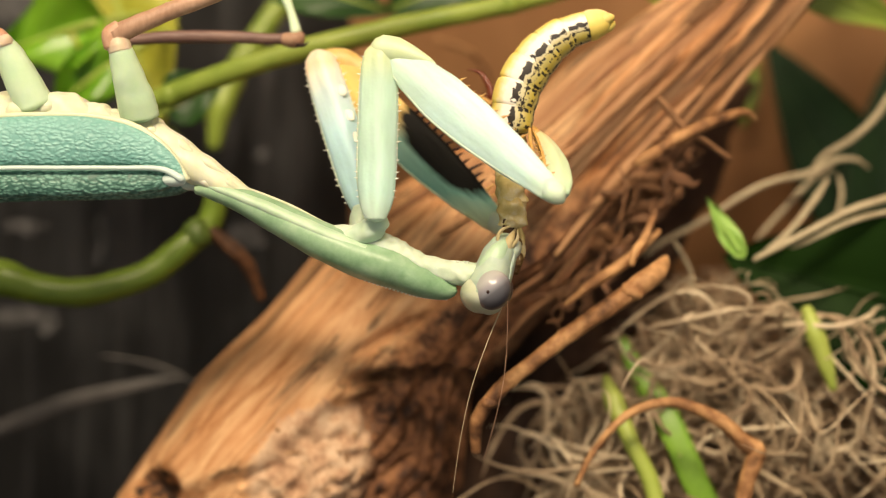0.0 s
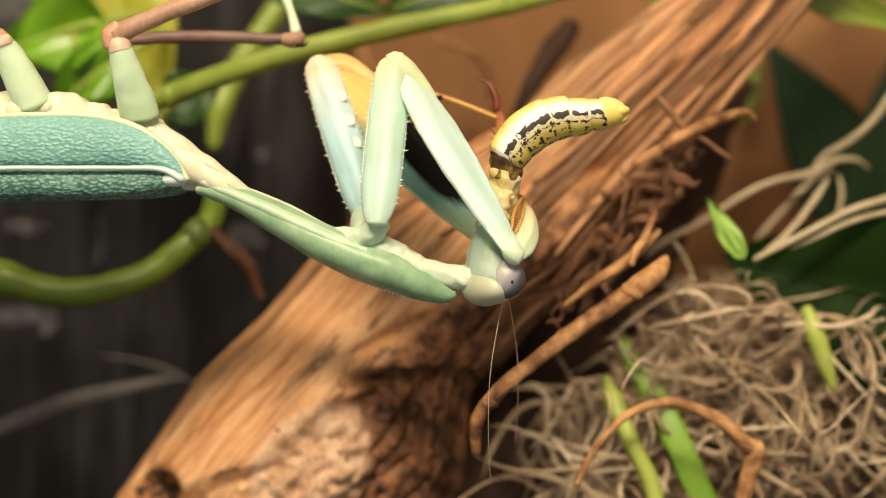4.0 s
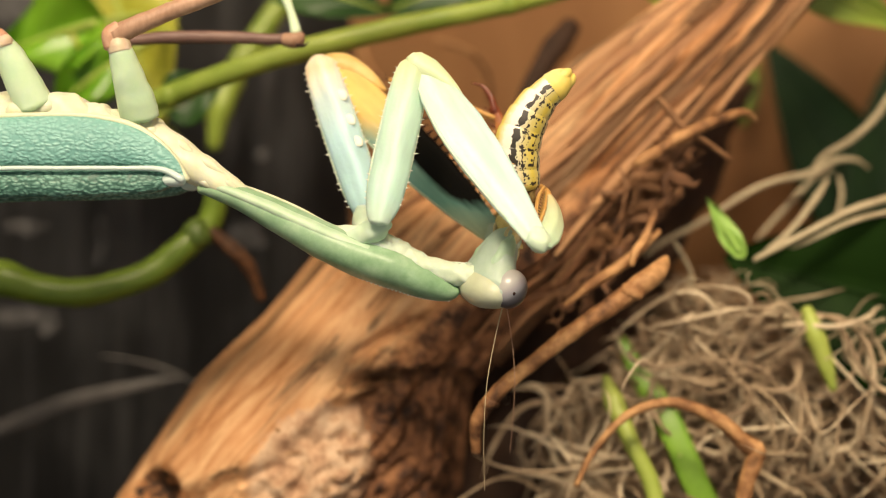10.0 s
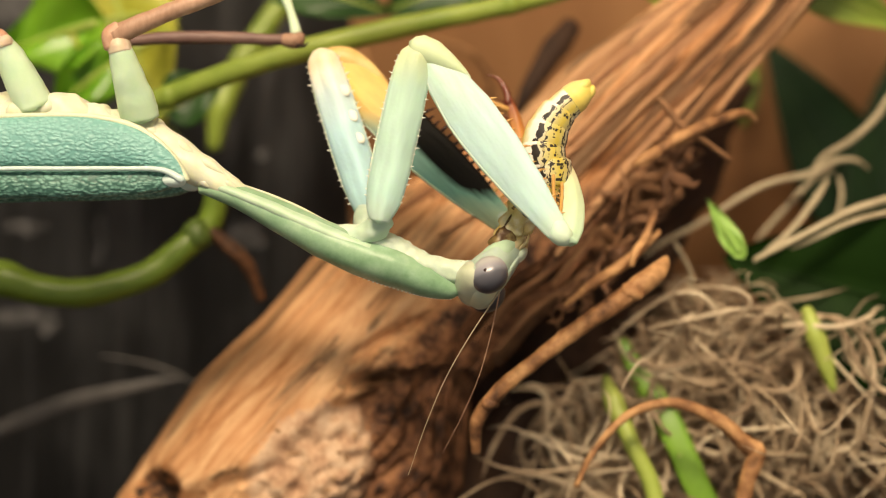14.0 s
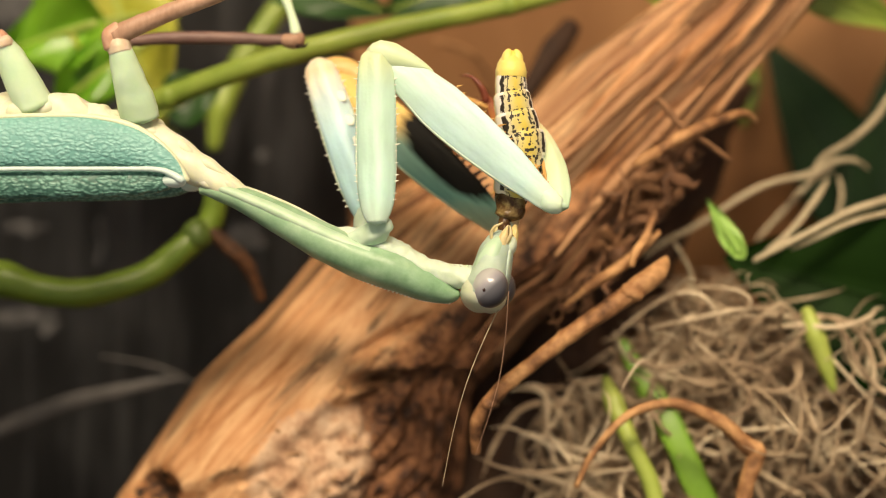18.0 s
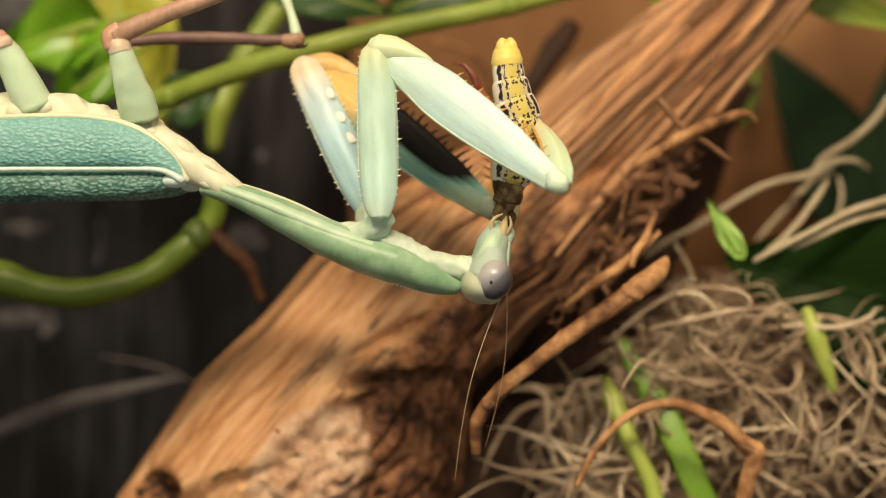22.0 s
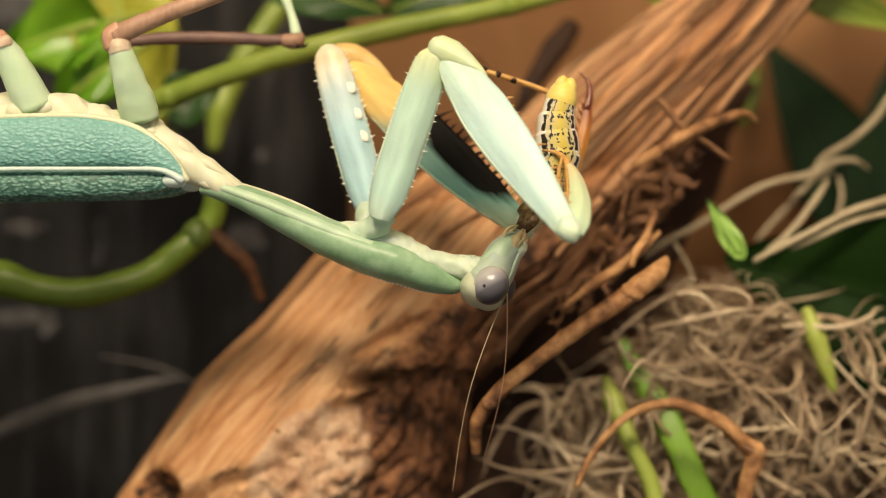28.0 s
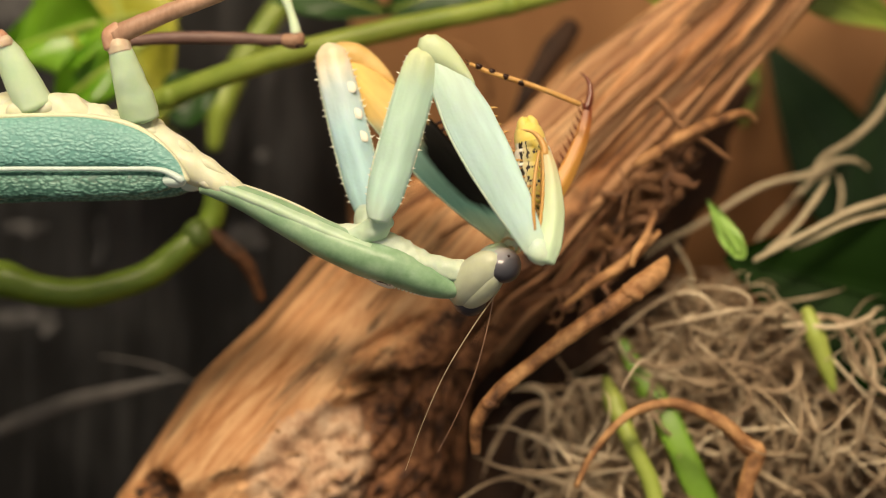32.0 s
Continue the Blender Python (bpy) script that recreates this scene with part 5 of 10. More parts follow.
def mantis_head():
    """Triangular head: mouth along +z, face to +x, eyes to the sides (mm)."""
    z = [-1.8, -1.3, -0.5, 0.5, 1.6, 2.8, 4.0, 5.2, 6.1]
    mid = [-0.8, -0.8, -0.7, -0.6, -0.6, -0.6, -0.5, -0.35, -0.2]
    deep = [0.7, 1.6, 2.1, 2.15, 2.0, 1.85, 1.7, 1.35, 0.6]
    side = [2.1, 3.7, 4.3, 4.25, 3.6, 2.8, 2.05, 1.4, 0.5]
    head = part("head", sweep([(m, 0, v) for m, v in zip(mid, z)], list(zip(deep, side)), n=30, steps=6, depth=(0, 1, 0), rough=0.06, freq=0.6), M_HEAD, mantis, "triangular pale green head")
    part("crown", ball((-1.0, 0, -0.6), (2.2, 4.25, 2.05), 30, 18, 0.04, 0.5), M_MOUTH_PALE, head)
    part("vertex", ball((0.0, 0, -0.75), (1.6, 3.6, 1.75), 28, 16), M_MOUTH_PALE, head)
    part("face_plate", sweep([(1.15, 0, 0.4), (1.2, 0, 1.6), (1.1, 0, 2.8), (0.95, 0, 4.2), (0.8, 0, 5.2)], [(0.35, 1.1), (0.35, 1.5), (0.35, 1.25), (0.35, 0.95), (0.25, 0.6)], n=18, steps=5), M_HEAD, head)
    for s in (-1, 1):
        eye = part("eye", ball((0, 0, 0), (1.85, 1.65, 2.05), 32, 22), M_EYE, head, "grey-lilac bulging compound eye")
        eye.location = Vector((0.15, s * 3.2, 0.2)) * MM
        part("eye_spot", ball((-0.35, s * 1.58, -0.30), (0.17, 0.08, 0.2), 10, 6), M_SPINE, eye, "tiny black false pupil")
        part("cheek", sweep([(-1.0, s * 1.7, 1.6), (-0.9, s * 1.75, 2.8), (-0.6, s * 1.45, 4.2), (-0.2, s * 1.0, 5.4)], [(1.3, 0.7), (1.2, 0.8), (0.95, 0.7), (0.4, 0.3)], n=16, steps=5, rough=0.12, freq=1.2), M_FLANK, head)
        part("mandible", sweep([(0.0, s * 0.9, 4.6), (0.1, s * 1.0, 5.8), (0.2, s * 0.35, 6.9)], [0.6, 0.45, 0.08], n=10, steps=5), M_MOUTH, head, "straw-coloured mandible with a dark tip")
        part("palp", sweep([(-0.8, s * 0.8, 4.6), (-1.2, s * 1.2, 5.6), (-1.0, s * 1.4, 6.4), (-0.3, s * 1.3, 7.0)], [0.22, 0.2, 0.17, 0.08], n=8, steps=5), M_MOUTH, head)
        part("palp", sweep([(0.5, s * 0.9, 5.0), (0.8, s * 1.3, 6.0), (0.5, s * 1.3, 6.9)], [0.22, 0.18, 0.08], n=8, steps=5), M_MOUTH, head)
    part("upper_lip", ball((0.9, 0, 4.9), (0.6, 0.95, 1.0), 14, 10), M_CREAM, head)
    for y, v in ((0, -0.5), (-0.5, 0.2), (0.5, 0.2)):
        part("ocellus", ball((1.3, y, v), (0.2, 0.22, 0.22), 10, 8), M_MOUTH, head)
    moving["head"] = head


M_MOUTH_PALE = grained("crown_cream", [(0.3, (0.42, 0.46, 0.32)), (0.7, (0.58, 0.63, 0.47))], 400, rough=0.35, sss=0.3)
mantis_head()
for nm, ln, bow in (("antenna_a", 21.0, 0.9), ("antenna_b", 18.0, -0.8)):
    moving[nm] = part("antenna", sweep([(0, 0, 0), (bow * 0.7, 0, ln * 0.25), (bow, 0, ln * 0.5), (bow * 0.6, 0, ln * 0.75), (-bow * 0.2, 0, ln)], [0.09, 0.052, 0.042, 0.036, 0.02] if nm == "antenna_a" else [0.08, 0.04, 0.035, 0.03, 0.02], n=6, steps=8), M_ROOT if nm == "antenna_a" else M_LEG, mantis, "fine thread-like antenna")

# ---- the caterpillar ----
caterpillar = empty("caterpillar", (0, 0, 0), "yellow caterpillar with black dotted stripes, held and half eaten", "caterpillar")
caterpillar_rings = []
RING_R = [1.32, 1.66, 2.0, 2.28, 2.42, 2.42, 2.25, 1.6, 1.5, 1.5, 1.4]
for i, r in enumerate(RING_R):
    h = 1.35
    ahead = (RING_R[max(i - 1, 0)] + r) / 2
    behind = (RING_R[min(i + 1, 10)] + r) / 2
    if i == 0:
        shape = sweep([(0, 0, -h), (0, 0, -0.7), (0, 0, 0.2), (0, -0.05, 0.9), (0, -0.1, 1.35)], [1.62, 1.66, 1.42, 0.98, 0.4], n=26, steps=5)
    else:
        torn = i > 6
        shape = sweep([(0, 0, -h), (0, 0, -h * 0.72), (0, 0, 0), (0, 0, h * 0.72), (0, 0, h)], [behind * 0.95, behind * 0.3 + r * 0.69, r * 1.015, ahead * 0.3 + r * 0.69, ahead * 0.95], n=30, steps=4, rough=0.22 if i == 7 else 0.55 if torn else 0.0, freq=0.9, seed=i * 3.1)
    ring = part("body_ring", shape, M_RING_TIP if i == 0 else M_PULP if i > 7 else M_WET if i == 7 else M_RING, caterpillar, "plain yellow tail piece" if i == 0 else "torn yellowish pulp" if i > 7 else "dark wet torn ring" if i == 7 else "")
    if i == 0:
        for s in (-1, 1):
            part("clasper", sweep([(s * 0.5, -0.35, 0.1), (s * 0.5, -0.4, 0.9), (s * 0.35, -0.3, 1.5)], [0.75, 0.62, 0.3], n=10, steps=4), M_RING_TIP, ring)
    caterpillar_rings.append(ring)
chewed_end = part("chewed_end", join(ball((0, -0.4, 0), (1.15, 1.0, 2.9), 28, 22, 0.45, 0.9, 3.0), ball((0.4, -0.6, -1.2), (0.7, 0.7, 0.9), 18, 12, 0.4, 1.0, 5.0)), M_WET, caterpillar, "dark wet chewed end")
part("torn_skin", join(ball((0.9, -0.2, 0.4), (0.6, 0.6, 1.8), 18, 14, 0.5, 0.9, 8.0), ball((-0.75, 0.3, 0.8), (0.55, 0.7, 1.3), 18, 12, 0.5, 1.0, 9.0)), M_PULP, chewed_end, "torn pale skin")


def motions():
    """Key the mantis, part by part, and the caterpillar in its grip."""
    walk(moving["prothorax"], [
        (0, pose(-0.02594, 0.00000, 0.08682, 0.0, -0.0, 0.0)),
        (0.5, pose(-0.02592, 0.00000, 0.08683, 0.0, 0.0, 0.0)),
        (1, pose(-0.02590, 0.00000, 0.08684, 0.0, 0.1, 0.0)),
        (1.5, pose(-0.02589, 0.00000, 0.08685, 0.0, 0.6, 0.0)),
        (2, pose(-0.02587, 0.00000, 0.08685, 0.0, 1.1, 0.0)),
        (2.5, pose(-0.02585, 0.00000, 0.08686, 0.0, 0.9, 0.0)),
        (3, pose(-0.02583, 0.00000, 0.08687, 0.0, 0.6, 0.0)),
        (3.5, pose(-0.02581, 0.00000, 0.08687, 0.0, 0.8, 0.0)),
        (5.5, pose(-0.02574, 0.00000, 0.08690, 0.0, 1.4, 0.0)),
        (6, pose(-0.02572, 0.00000, 0.08691, 0.0, 1.6, 0.0)),
        (6.5, pose(-0.02570, 0.00000, 0.08692, 0.0, 1.5, 0.0)),
        (7, pose(-0.02568, 0.00000, 0.08693, 0.0, 1.4, 0.0)),
        (7.5, pose(-0.02567, 0.00000, 0.08693, 0.0, 1.4, 0.0)),
        (8, pose(-0.02565, 0.00000, 0.08694, 0.0, 1.4, 0.0)),
        (8.5, pose(-0.02564, 0.00000, 0.08694, 0.0, 1.2, 0.0)),
        (9, pose(-0.02563, 0.00000, 0.08694, 0.0, 1.0, 0.0)),
        (9.5, pose(-0.02562, 0.00000, 0.08694, 0.0, 0.7, 0.0)),
        (10, pose(-0.02561, 0.00000, 0.08694, 0.0, 0.5, 0.0)),
        (10.5, pose(-0.02560, 0.00000, 0.08694, 0.0, 0.6, 0.0)),
        (11, pose(-0.02559, 0.00000, 0.08694, 0.0, 0.7, 0.0)),
        (11.5, pose(-0.02558, 0.00000, 0.08694, 0.0, 0.7, 0.0)),
        (12, pose(-0.02557, 0.00000, 0.08694, 0.0, 0.7, 0.0)),
        (12.5, pose(-0.02556, 0.00000, 0.08694, 0.0, 0.7, 0.0)),
        (13, pose(-0.02555, 0.00000, 0.08694, 0.0, 0.7, 0.0)),
        (13.5, pose(-0.02554, 0.00000, 0.08694, 0.0, 0.4, 0.0)),
        (14, pose(-0.02553, 0.00000, 0.08694, 0.0, -0.0, 0.0)),
        (14.5, pose(-0.02552, 0.00000, 0.08694, 0.0, 0.3, 0.0)),
        (16.5, pose(-0.02548, 0.00000, 0.08694, 0.0, 1.6, 0.0)),
        (17, pose(-0.02547, 0.00000, 0.08694, 0.0, 1.9, 0.0)),
        (17.5, pose(-0.02546, 0.00000, 0.08694, 0.0, 1.4, 0.0)),
        (18, pose(-0.02545, 0.00000, 0.08694, 0.0, 0.9, 0.0)),
        (18.5, pose(-0.02544, 0.00000, 0.08694, 0.0, 0.8, 0.0)),
        (19, pose(-0.02543, 0.00000, 0.08694, 0.0, 0.6, 0.0)),
        (19.5, pose(-0.02542, 0.00000, 0.08694, 0.0, 0.6, 0.0)),
        (20, pose(-0.02541, 0.00000, 0.08694, 0.0, 0.6, 0.0)),
        (20.5, pose(-0.02541, 0.00000, 0.08694, 0.0, 0.1, 0.0)),
        (21, pose(-0.02541, 0.00000, 0.08694, 0.0, -0.4, 0.0)),
        (21.5, pose(-0.02541, 0.00000, 0.08694, 0.0, -0.7, 0.0)),
        (22, pose(-0.02541, 0.00000, 0.08694, 0.0, -1.1, 0.0)),
        (22.5, pose(-0.02541, 0.00000, 0.08694, 0.0, -1.3, 0.0)),
        (23, pose(-0.02541, 0.00000, 0.08694, 0.0, -1.5, 0.0)),
        (23.5, pose(-0.02541, 0.00000, 0.08694, 0.0, -1.3, 0.0)),
        (24, pose(-0.02541, 0.00000, 0.08694, 0.0, -1.1, 0.0)),
        (24.5, pose(-0.02541, 0.00000, 0.08694, 0.0, -1.1, 0.0)),
        (25, pose(-0.02541, 0.00000, 0.08694, 0.0, -1.1, 0.0)),
        (25.5, pose(-0.02541, 0.00000, 0.08694, 0.0, -1.1, 0.0)),
        (27.5, pose(-0.02543, 0.00000, 0.08696, 0.0, -1.2, 0.0)),
        (28, pose(-0.02543, 0.00000, 0.08696, 0.0, -1.2, 0.0)),
        (28.5, pose(-0.02544, 0.00000, 0.08697, 0.0, -1.0, 0.0)),
        (29, pose(-0.02544, 0.00000, 0.08697, 0.0, -0.8, 0.0)),
        (29.5, pose(-0.02545, 0.00000, 0.08698, 0.0, -0.9, 0.0)),
        (30, pose(-0.02545, 0.00000, 0.08698, 0.0, -1.0, 0.0)),
        (30.5, pose(-0.02546, 0.00000, 0.08699, 0.0, -0.7, 0.0)),
        (31, pose(-0.02546, 0.00000, 0.08699, 0.0, -0.5, 0.0)),
        (31.5, pose(-0.02547, 0.00000, 0.08700, 0.0, -0.3, 0.0)),
        (32, pose(-0.02547, 0.00000, 0.08700, 0.0, -0.1, 0.0)),
    ])
    walk(moving["head"], [
        (0, pose(0.00514, 0.00000, 0.07558, -1.7, 18.4, -5.3)),
        (0.5, pose(0.00479, 0.00000, 0.07600, -1.4, 15.3, -5.2)),
        (1, pose(0.00519, 0.00000, 0.07529, -1.6, 6.0, -15.1)),
        (1.5, pose(0.00394, 0.00000, 0.07524, -0.0, 19.1, 0.0)),
        (2, pose(0.00447, 0.00000, 0.07388, -0.0, 22.8, 0.0)),
        (2.5, pose(0.00397, 0.00000, 0.07510, -3.4, 18.7, -10.6)),
        (3, pose(0.00331, 0.00000, 0.07673, -24.9, -10.6, -57.4)),
        (3.5, pose(0.00535, 0.00000, 0.07682, -1.5, -2.6, 30.0)),
        (5.5, pose(0.00437, 0.00000, 0.07558, -1.7, 18.5, -5.3)),
        (6, pose(0.00466, 0.00000, 0.07528, -1.8, 19.7, -5.3)),
        (6.5, pose(0.00440, 0.00000, 0.07596, -10.0, 16.8, -31.5)),
        (7, pose(0.00379, 0.00000, 0.07401, 3.2, 17.7, 10.5)),
        (7.5, pose(0.00488, 0.00000, 0.07559, -0.0, 22.0, 0.0)),
        (8, pose(0.00467, 0.00000, 0.07529, -1.6, 17.3, -5.2)),
        (8.5, pose(0.00476, 0.00000, 0.07418, -0.0, 20.0, 0.0)),
        (9, pose(0.00386, 0.00000, 0.07473, 8.0, 38.3, 12.8)),
        (9.5, pose(0.00430, 0.00000, 0.07546, -12.1, 11.9, -46.3)),
        (10, pose(0.00512, 0.00000, 0.07633, 9.8, 16.5, 31.4)),
        (10.5, pose(0.00482, 0.00000, 0.07626, 8.2, 17.1, 26.2)),
        (11, pose(0.00549, 0.00000, 0.07717, 8.6, 8.5, 45.6)),
        (11.5, pose(0.00493, 0.00000, 0.07685, 8.1, 11.4, 35.8)),
        (12, pose(0.00458, 0.00000, 0.07634, -32.4, 35.1, -7.6)),
        (12.5, pose(0.00490, 0.00000, 0.07564, -18.2, 38.5, -0.5)),
        (13, pose(0.00561, 0.00000, 0.07625, 0.3, 0.4, 40.0)),
        (13.5, pose(0.00529, 0.00000, 0.07694, -26.3, 35.2, -10.0)),
        (14, pose(0.00447, 0.00000, 0.07627, -24.7, 34.3, -14.5)),
        (14.5, pose(0.00465, 0.00000, 0.07635, -22.7, 35.6, -10.9)),
        (16.5, pose(0.00452, 0.00000, 0.07519, -1.2, 6.7, -10.1)),
        (17, pose(0.00488, 0.00000, 0.07591, -0.7, 4.1, -10.0)),
        (17.5, pose(0.00475, 0.00000, 0.07587, -1.8, 10.3, -10.2)),
        (18, pose(0.00516, 0.00000, 0.07585, -2.2, 12.1, -10.2)),
        (18.5, pose(0.00537, 0.00000, 0.07688, 0.1, -0.2, -15.0)),
        (19, pose(0.00460, 0.00000, 0.07717, -15.6, 35.8, -26.6)),
        (19.5, pose(0.00483, 0.00000, 0.07669, -3.3, 12.1, -15.4)),
        (20, pose(0.00516, 0.00000, 0.07584, -2.6, 14.5, -10.3)),
        (20.5, pose(0.00517, 0.00000, 0.07605, -4.9, 17.5, -15.7)),
        (21, pose(0.00494, 0.00000, 0.07567, -6.9, 18.2, -21.1)),
        (21.5, pose(0.00543, 0.00000, 0.07663, -6.3, 7.5, -40.4)),
        (22, pose(0.00506, 0.00000, 0.07682, -0.0, 11.3, 0.0)),
        (22.5, pose(0.00558, 0.00000, 0.07769, -0.3, 0.6, -25.0)),
        (23, pose(0.00506, 0.00000, 0.07565, -0.0, 19.2, 0.0)),
        (23.5, pose(0.00508, 0.00000, 0.07735, -34.4, 36.0, -5.3)),
        (24, pose(0.00521, 0.00000, 0.07763, -40.9, 39.0, 0.5)),
        (24.5, pose(0.00521, 0.00000, 0.07719, -34.4, 37.2, -2.8)),
        (25, pose(0.00550, 0.00000, 0.07827, -39.0, 14.9, -75.2)),
        (25.5, pose(0.00516, 0.00000, 0.07700, -30.3, 35.9, -6.4)),
        (27.5, pose(0.00497, 0.00000, 0.07610, -3.4, 18.6, -10.6)),
        (28, pose(0.00513, 0.00000, 0.07605, -4.9, 26.0, -11.1)),
        (28.5, pose(0.00476, 0.00000, 0.07582, -3.5, 34.6, -6.1)),
        (29, pose(0.00493, 0.00000, 0.07582, -3.6, 36.0, -6.2)),
        (29.5, pose(0.00441, 0.00000, 0.07559, -0.0, 61.0, 0.0)),
        (30, pose(0.00521, 0.00000, 0.07684, -58.5, 45.9, 5.5)),
        (30.5, pose(0.00456, 0.00000, 0.07660, -48.2, 39.8, 1.3)),
        (31, pose(0.00485, 0.00000, 0.07784, -54.8, 35.4, -2.9)),
        (31.5, pose(0.00476, 0.00000, 0.07588, -0.0, 67.9, 0.0)),
        (32, pose(0.00435, 0.00000, 0.07663, -48.2, 41.5, 3.2)),
    ])
    walk(moving["near_coxa"], [
        (0, pose(-0.00685, -0.00400, 0.08300, -5.8, 1.2, -0.3)),
        (0.5, pose(-0.00682, -0.00400, 0.08282, -7.5, 9.7, -0.3)),
        (1, pose(-0.00699, -0.00400, 0.08268, -6.2, -4.3, -0.3)),
        (1.5, pose(-0.00668, -0.00400, 0.08211, -18.2, 35.4, -0.4)),
        (2, pose(-0.00676, -0.00400, 0.08211, -19.2, 24.5, -0.3)),
        (2.5, pose(-0.00682, -0.00400, 0.08228, -17.5, 16.4, -0.4)),
        (3, pose(-0.00665, -0.00400, 0.08265, -10.6, 8.4, -0.3)),
        (3.5, pose(-0.00676, -0.00400, 0.08260, -14.2, 3.1, -0.4)),
        (5.5, pose(-0.00668, -0.00400, 0.08243, -8.5, 18.7, -0.3)),
        (6, pose(-0.00656, -0.00400, 0.08260, -6.0, 20.5, -0.2)),
        (6.5, pose(-0.00656, -0.00400, 0.08234, -18.2, 35.0, -0.3)),
        (7, pose(-0.00651, -0.00400, 0.08220, -15.9, 40.4, -0.3)),
        (7.5, pose(-0.00651, -0.00400, 0.08234, -19.2, 28.5, -0.3)),
        (8, pose(-0.00656, -0.00400, 0.08245, -16.1, 23.3, -0.4)),
        (8.5, pose(-0.00651, -0.00400, 0.08243, -17.5, 26.4, -0.4)),
        (9, pose(-0.00636, -0.00400, 0.08217, -20.1, 48.2, -0.3)),
        (9.5, pose(-0.00656, -0.00400, 0.08251, -17.8, 17.2, -0.3)),
        (10, pose(-0.00656, -0.00400, 0.08265, -14.1, 12.0, -0.4)),
        (10.5, pose(-0.00659, -0.00400, 0.08260, -17.8, 12.8, -0.3)),
        (11, pose(-0.00665, -0.00400, 0.08282, -4.1, 4.8, -0.2)),
        (11.5, pose(-0.00665, -0.00400, 0.08277, -8.8, 8.6, -0.3)),
        (12, pose(-0.00651, -0.00400, 0.08285, -0.0, 11.8, -0.1)),
        (12.5, pose(-0.00651, -0.00400, 0.08282, -2.6, 12.9, -0.2)),
        (13, pose(-0.00656, -0.00400, 0.08294, -9.3, 3.4, -0.3)),
        (13.5, pose(-0.00651, -0.00400, 0.08294, -3.8, 8.8, -0.2)),
        (14, pose(-0.00651, -0.00400, 0.08294, -0.0, 12.6, -0.0)),
        (14.5, pose(-0.00668, -0.00400, 0.08291, -3.4, 5.9, -0.2)),
        (16.5, pose(-0.00691, -0.00400, 0.08257, -8.3, 4.4, -0.3)),
        (17, pose(-0.00668, -0.00400, 0.08268, -5.4, 6.7, -0.2)),
        (17.5, pose(-0.00665, -0.00400, 0.08277, -9.1, 4.4, -0.3)),
        (18, pose(-0.00673, -0.00400, 0.08282, -8.4, -0.7, -0.3)),
        (18.5, pose(-0.00676, -0.00400, 0.08294, -7.5, -3.3, -0.3)),
        (19, pose(-0.00676, -0.00400, 0.08302, -2.8, -4.8, -0.2)),
        (19.5, pose(-0.00668, -0.00400, 0.08302, -3.6, -2.4, -0.2)),
        (20, pose(-0.00656, -0.00400, 0.08308, -4.6, -1.9, -0.2)),
        (20.5, pose(-0.00642, -0.00400, 0.08302, -4.4, 9.4, -0.2)),
        (21, pose(-0.00651, -0.00400, 0.08320, -2.2, 0.8, -0.2)),
        (21.5, pose(-0.00651, -0.00400, 0.08320, -6.0, -2.0, -0.3)),
        (22, pose(-0.00645, -0.00400, 0.08331, -7.3, -1.5, -0.3)),
        (22.5, pose(-0.00651, -0.00400, 0.08348, -8.7, -4.2, -0.3)),
        (23, pose(-0.00656, -0.00400, 0.08317, -7.8, 1.6, -0.3)),
        (23.5, pose(-0.00659, -0.00400, 0.08317, -0.0, 2.0, -0.1)),
        (24, pose(-0.00665, -0.00400, 0.08317, 0.0, 3.1, 0.0)),
        (24.5, pose(-0.00668, -0.00400, 0.08317, -0.0, 2.3, -0.0)),
        (25, pose(-0.00668, -0.00400, 0.08317, -2.4, 8.4, 0.1)),
        (25.5, pose(-0.00673, -0.00400, 0.08285, 0.0, 16.1, 0.0)),
        (27.5, pose(-0.00645, -0.00400, 0.08317, -0.0, 15.9, -0.0)),
        (28, pose(-0.00645, -0.00400, 0.08311, -0.0, 18.5, -0.0)),
        (28.5, pose(-0.00633, -0.00400, 0.08294, -0.0, 31.3, -0.0)),
        (29, pose(-0.00633, -0.00400, 0.08300, -0.0, 30.5, -0.0)),
        (29.5, pose(-0.00645, -0.00400, 0.08334, -0.0, 10.7, -0.1)),
        (30, pose(-0.00645, -0.00400, 0.08308, -0.0, 19.0, -0.0)),
        (30.5, pose(-0.00642, -0.00400, 0.08282, -0.0, 36.0, -0.0)),
        (31, pose(-0.00642, -0.00400, 0.08291, -0.0, 30.4, -0.0)),
        (31.5, pose(-0.00665, -0.00400, 0.08320, -5.5, 4.2, -0.3)),
        (32, pose(-0.00665, -0.00400, 0.08302, 0.0, 16.0, 0.0)),
    ])
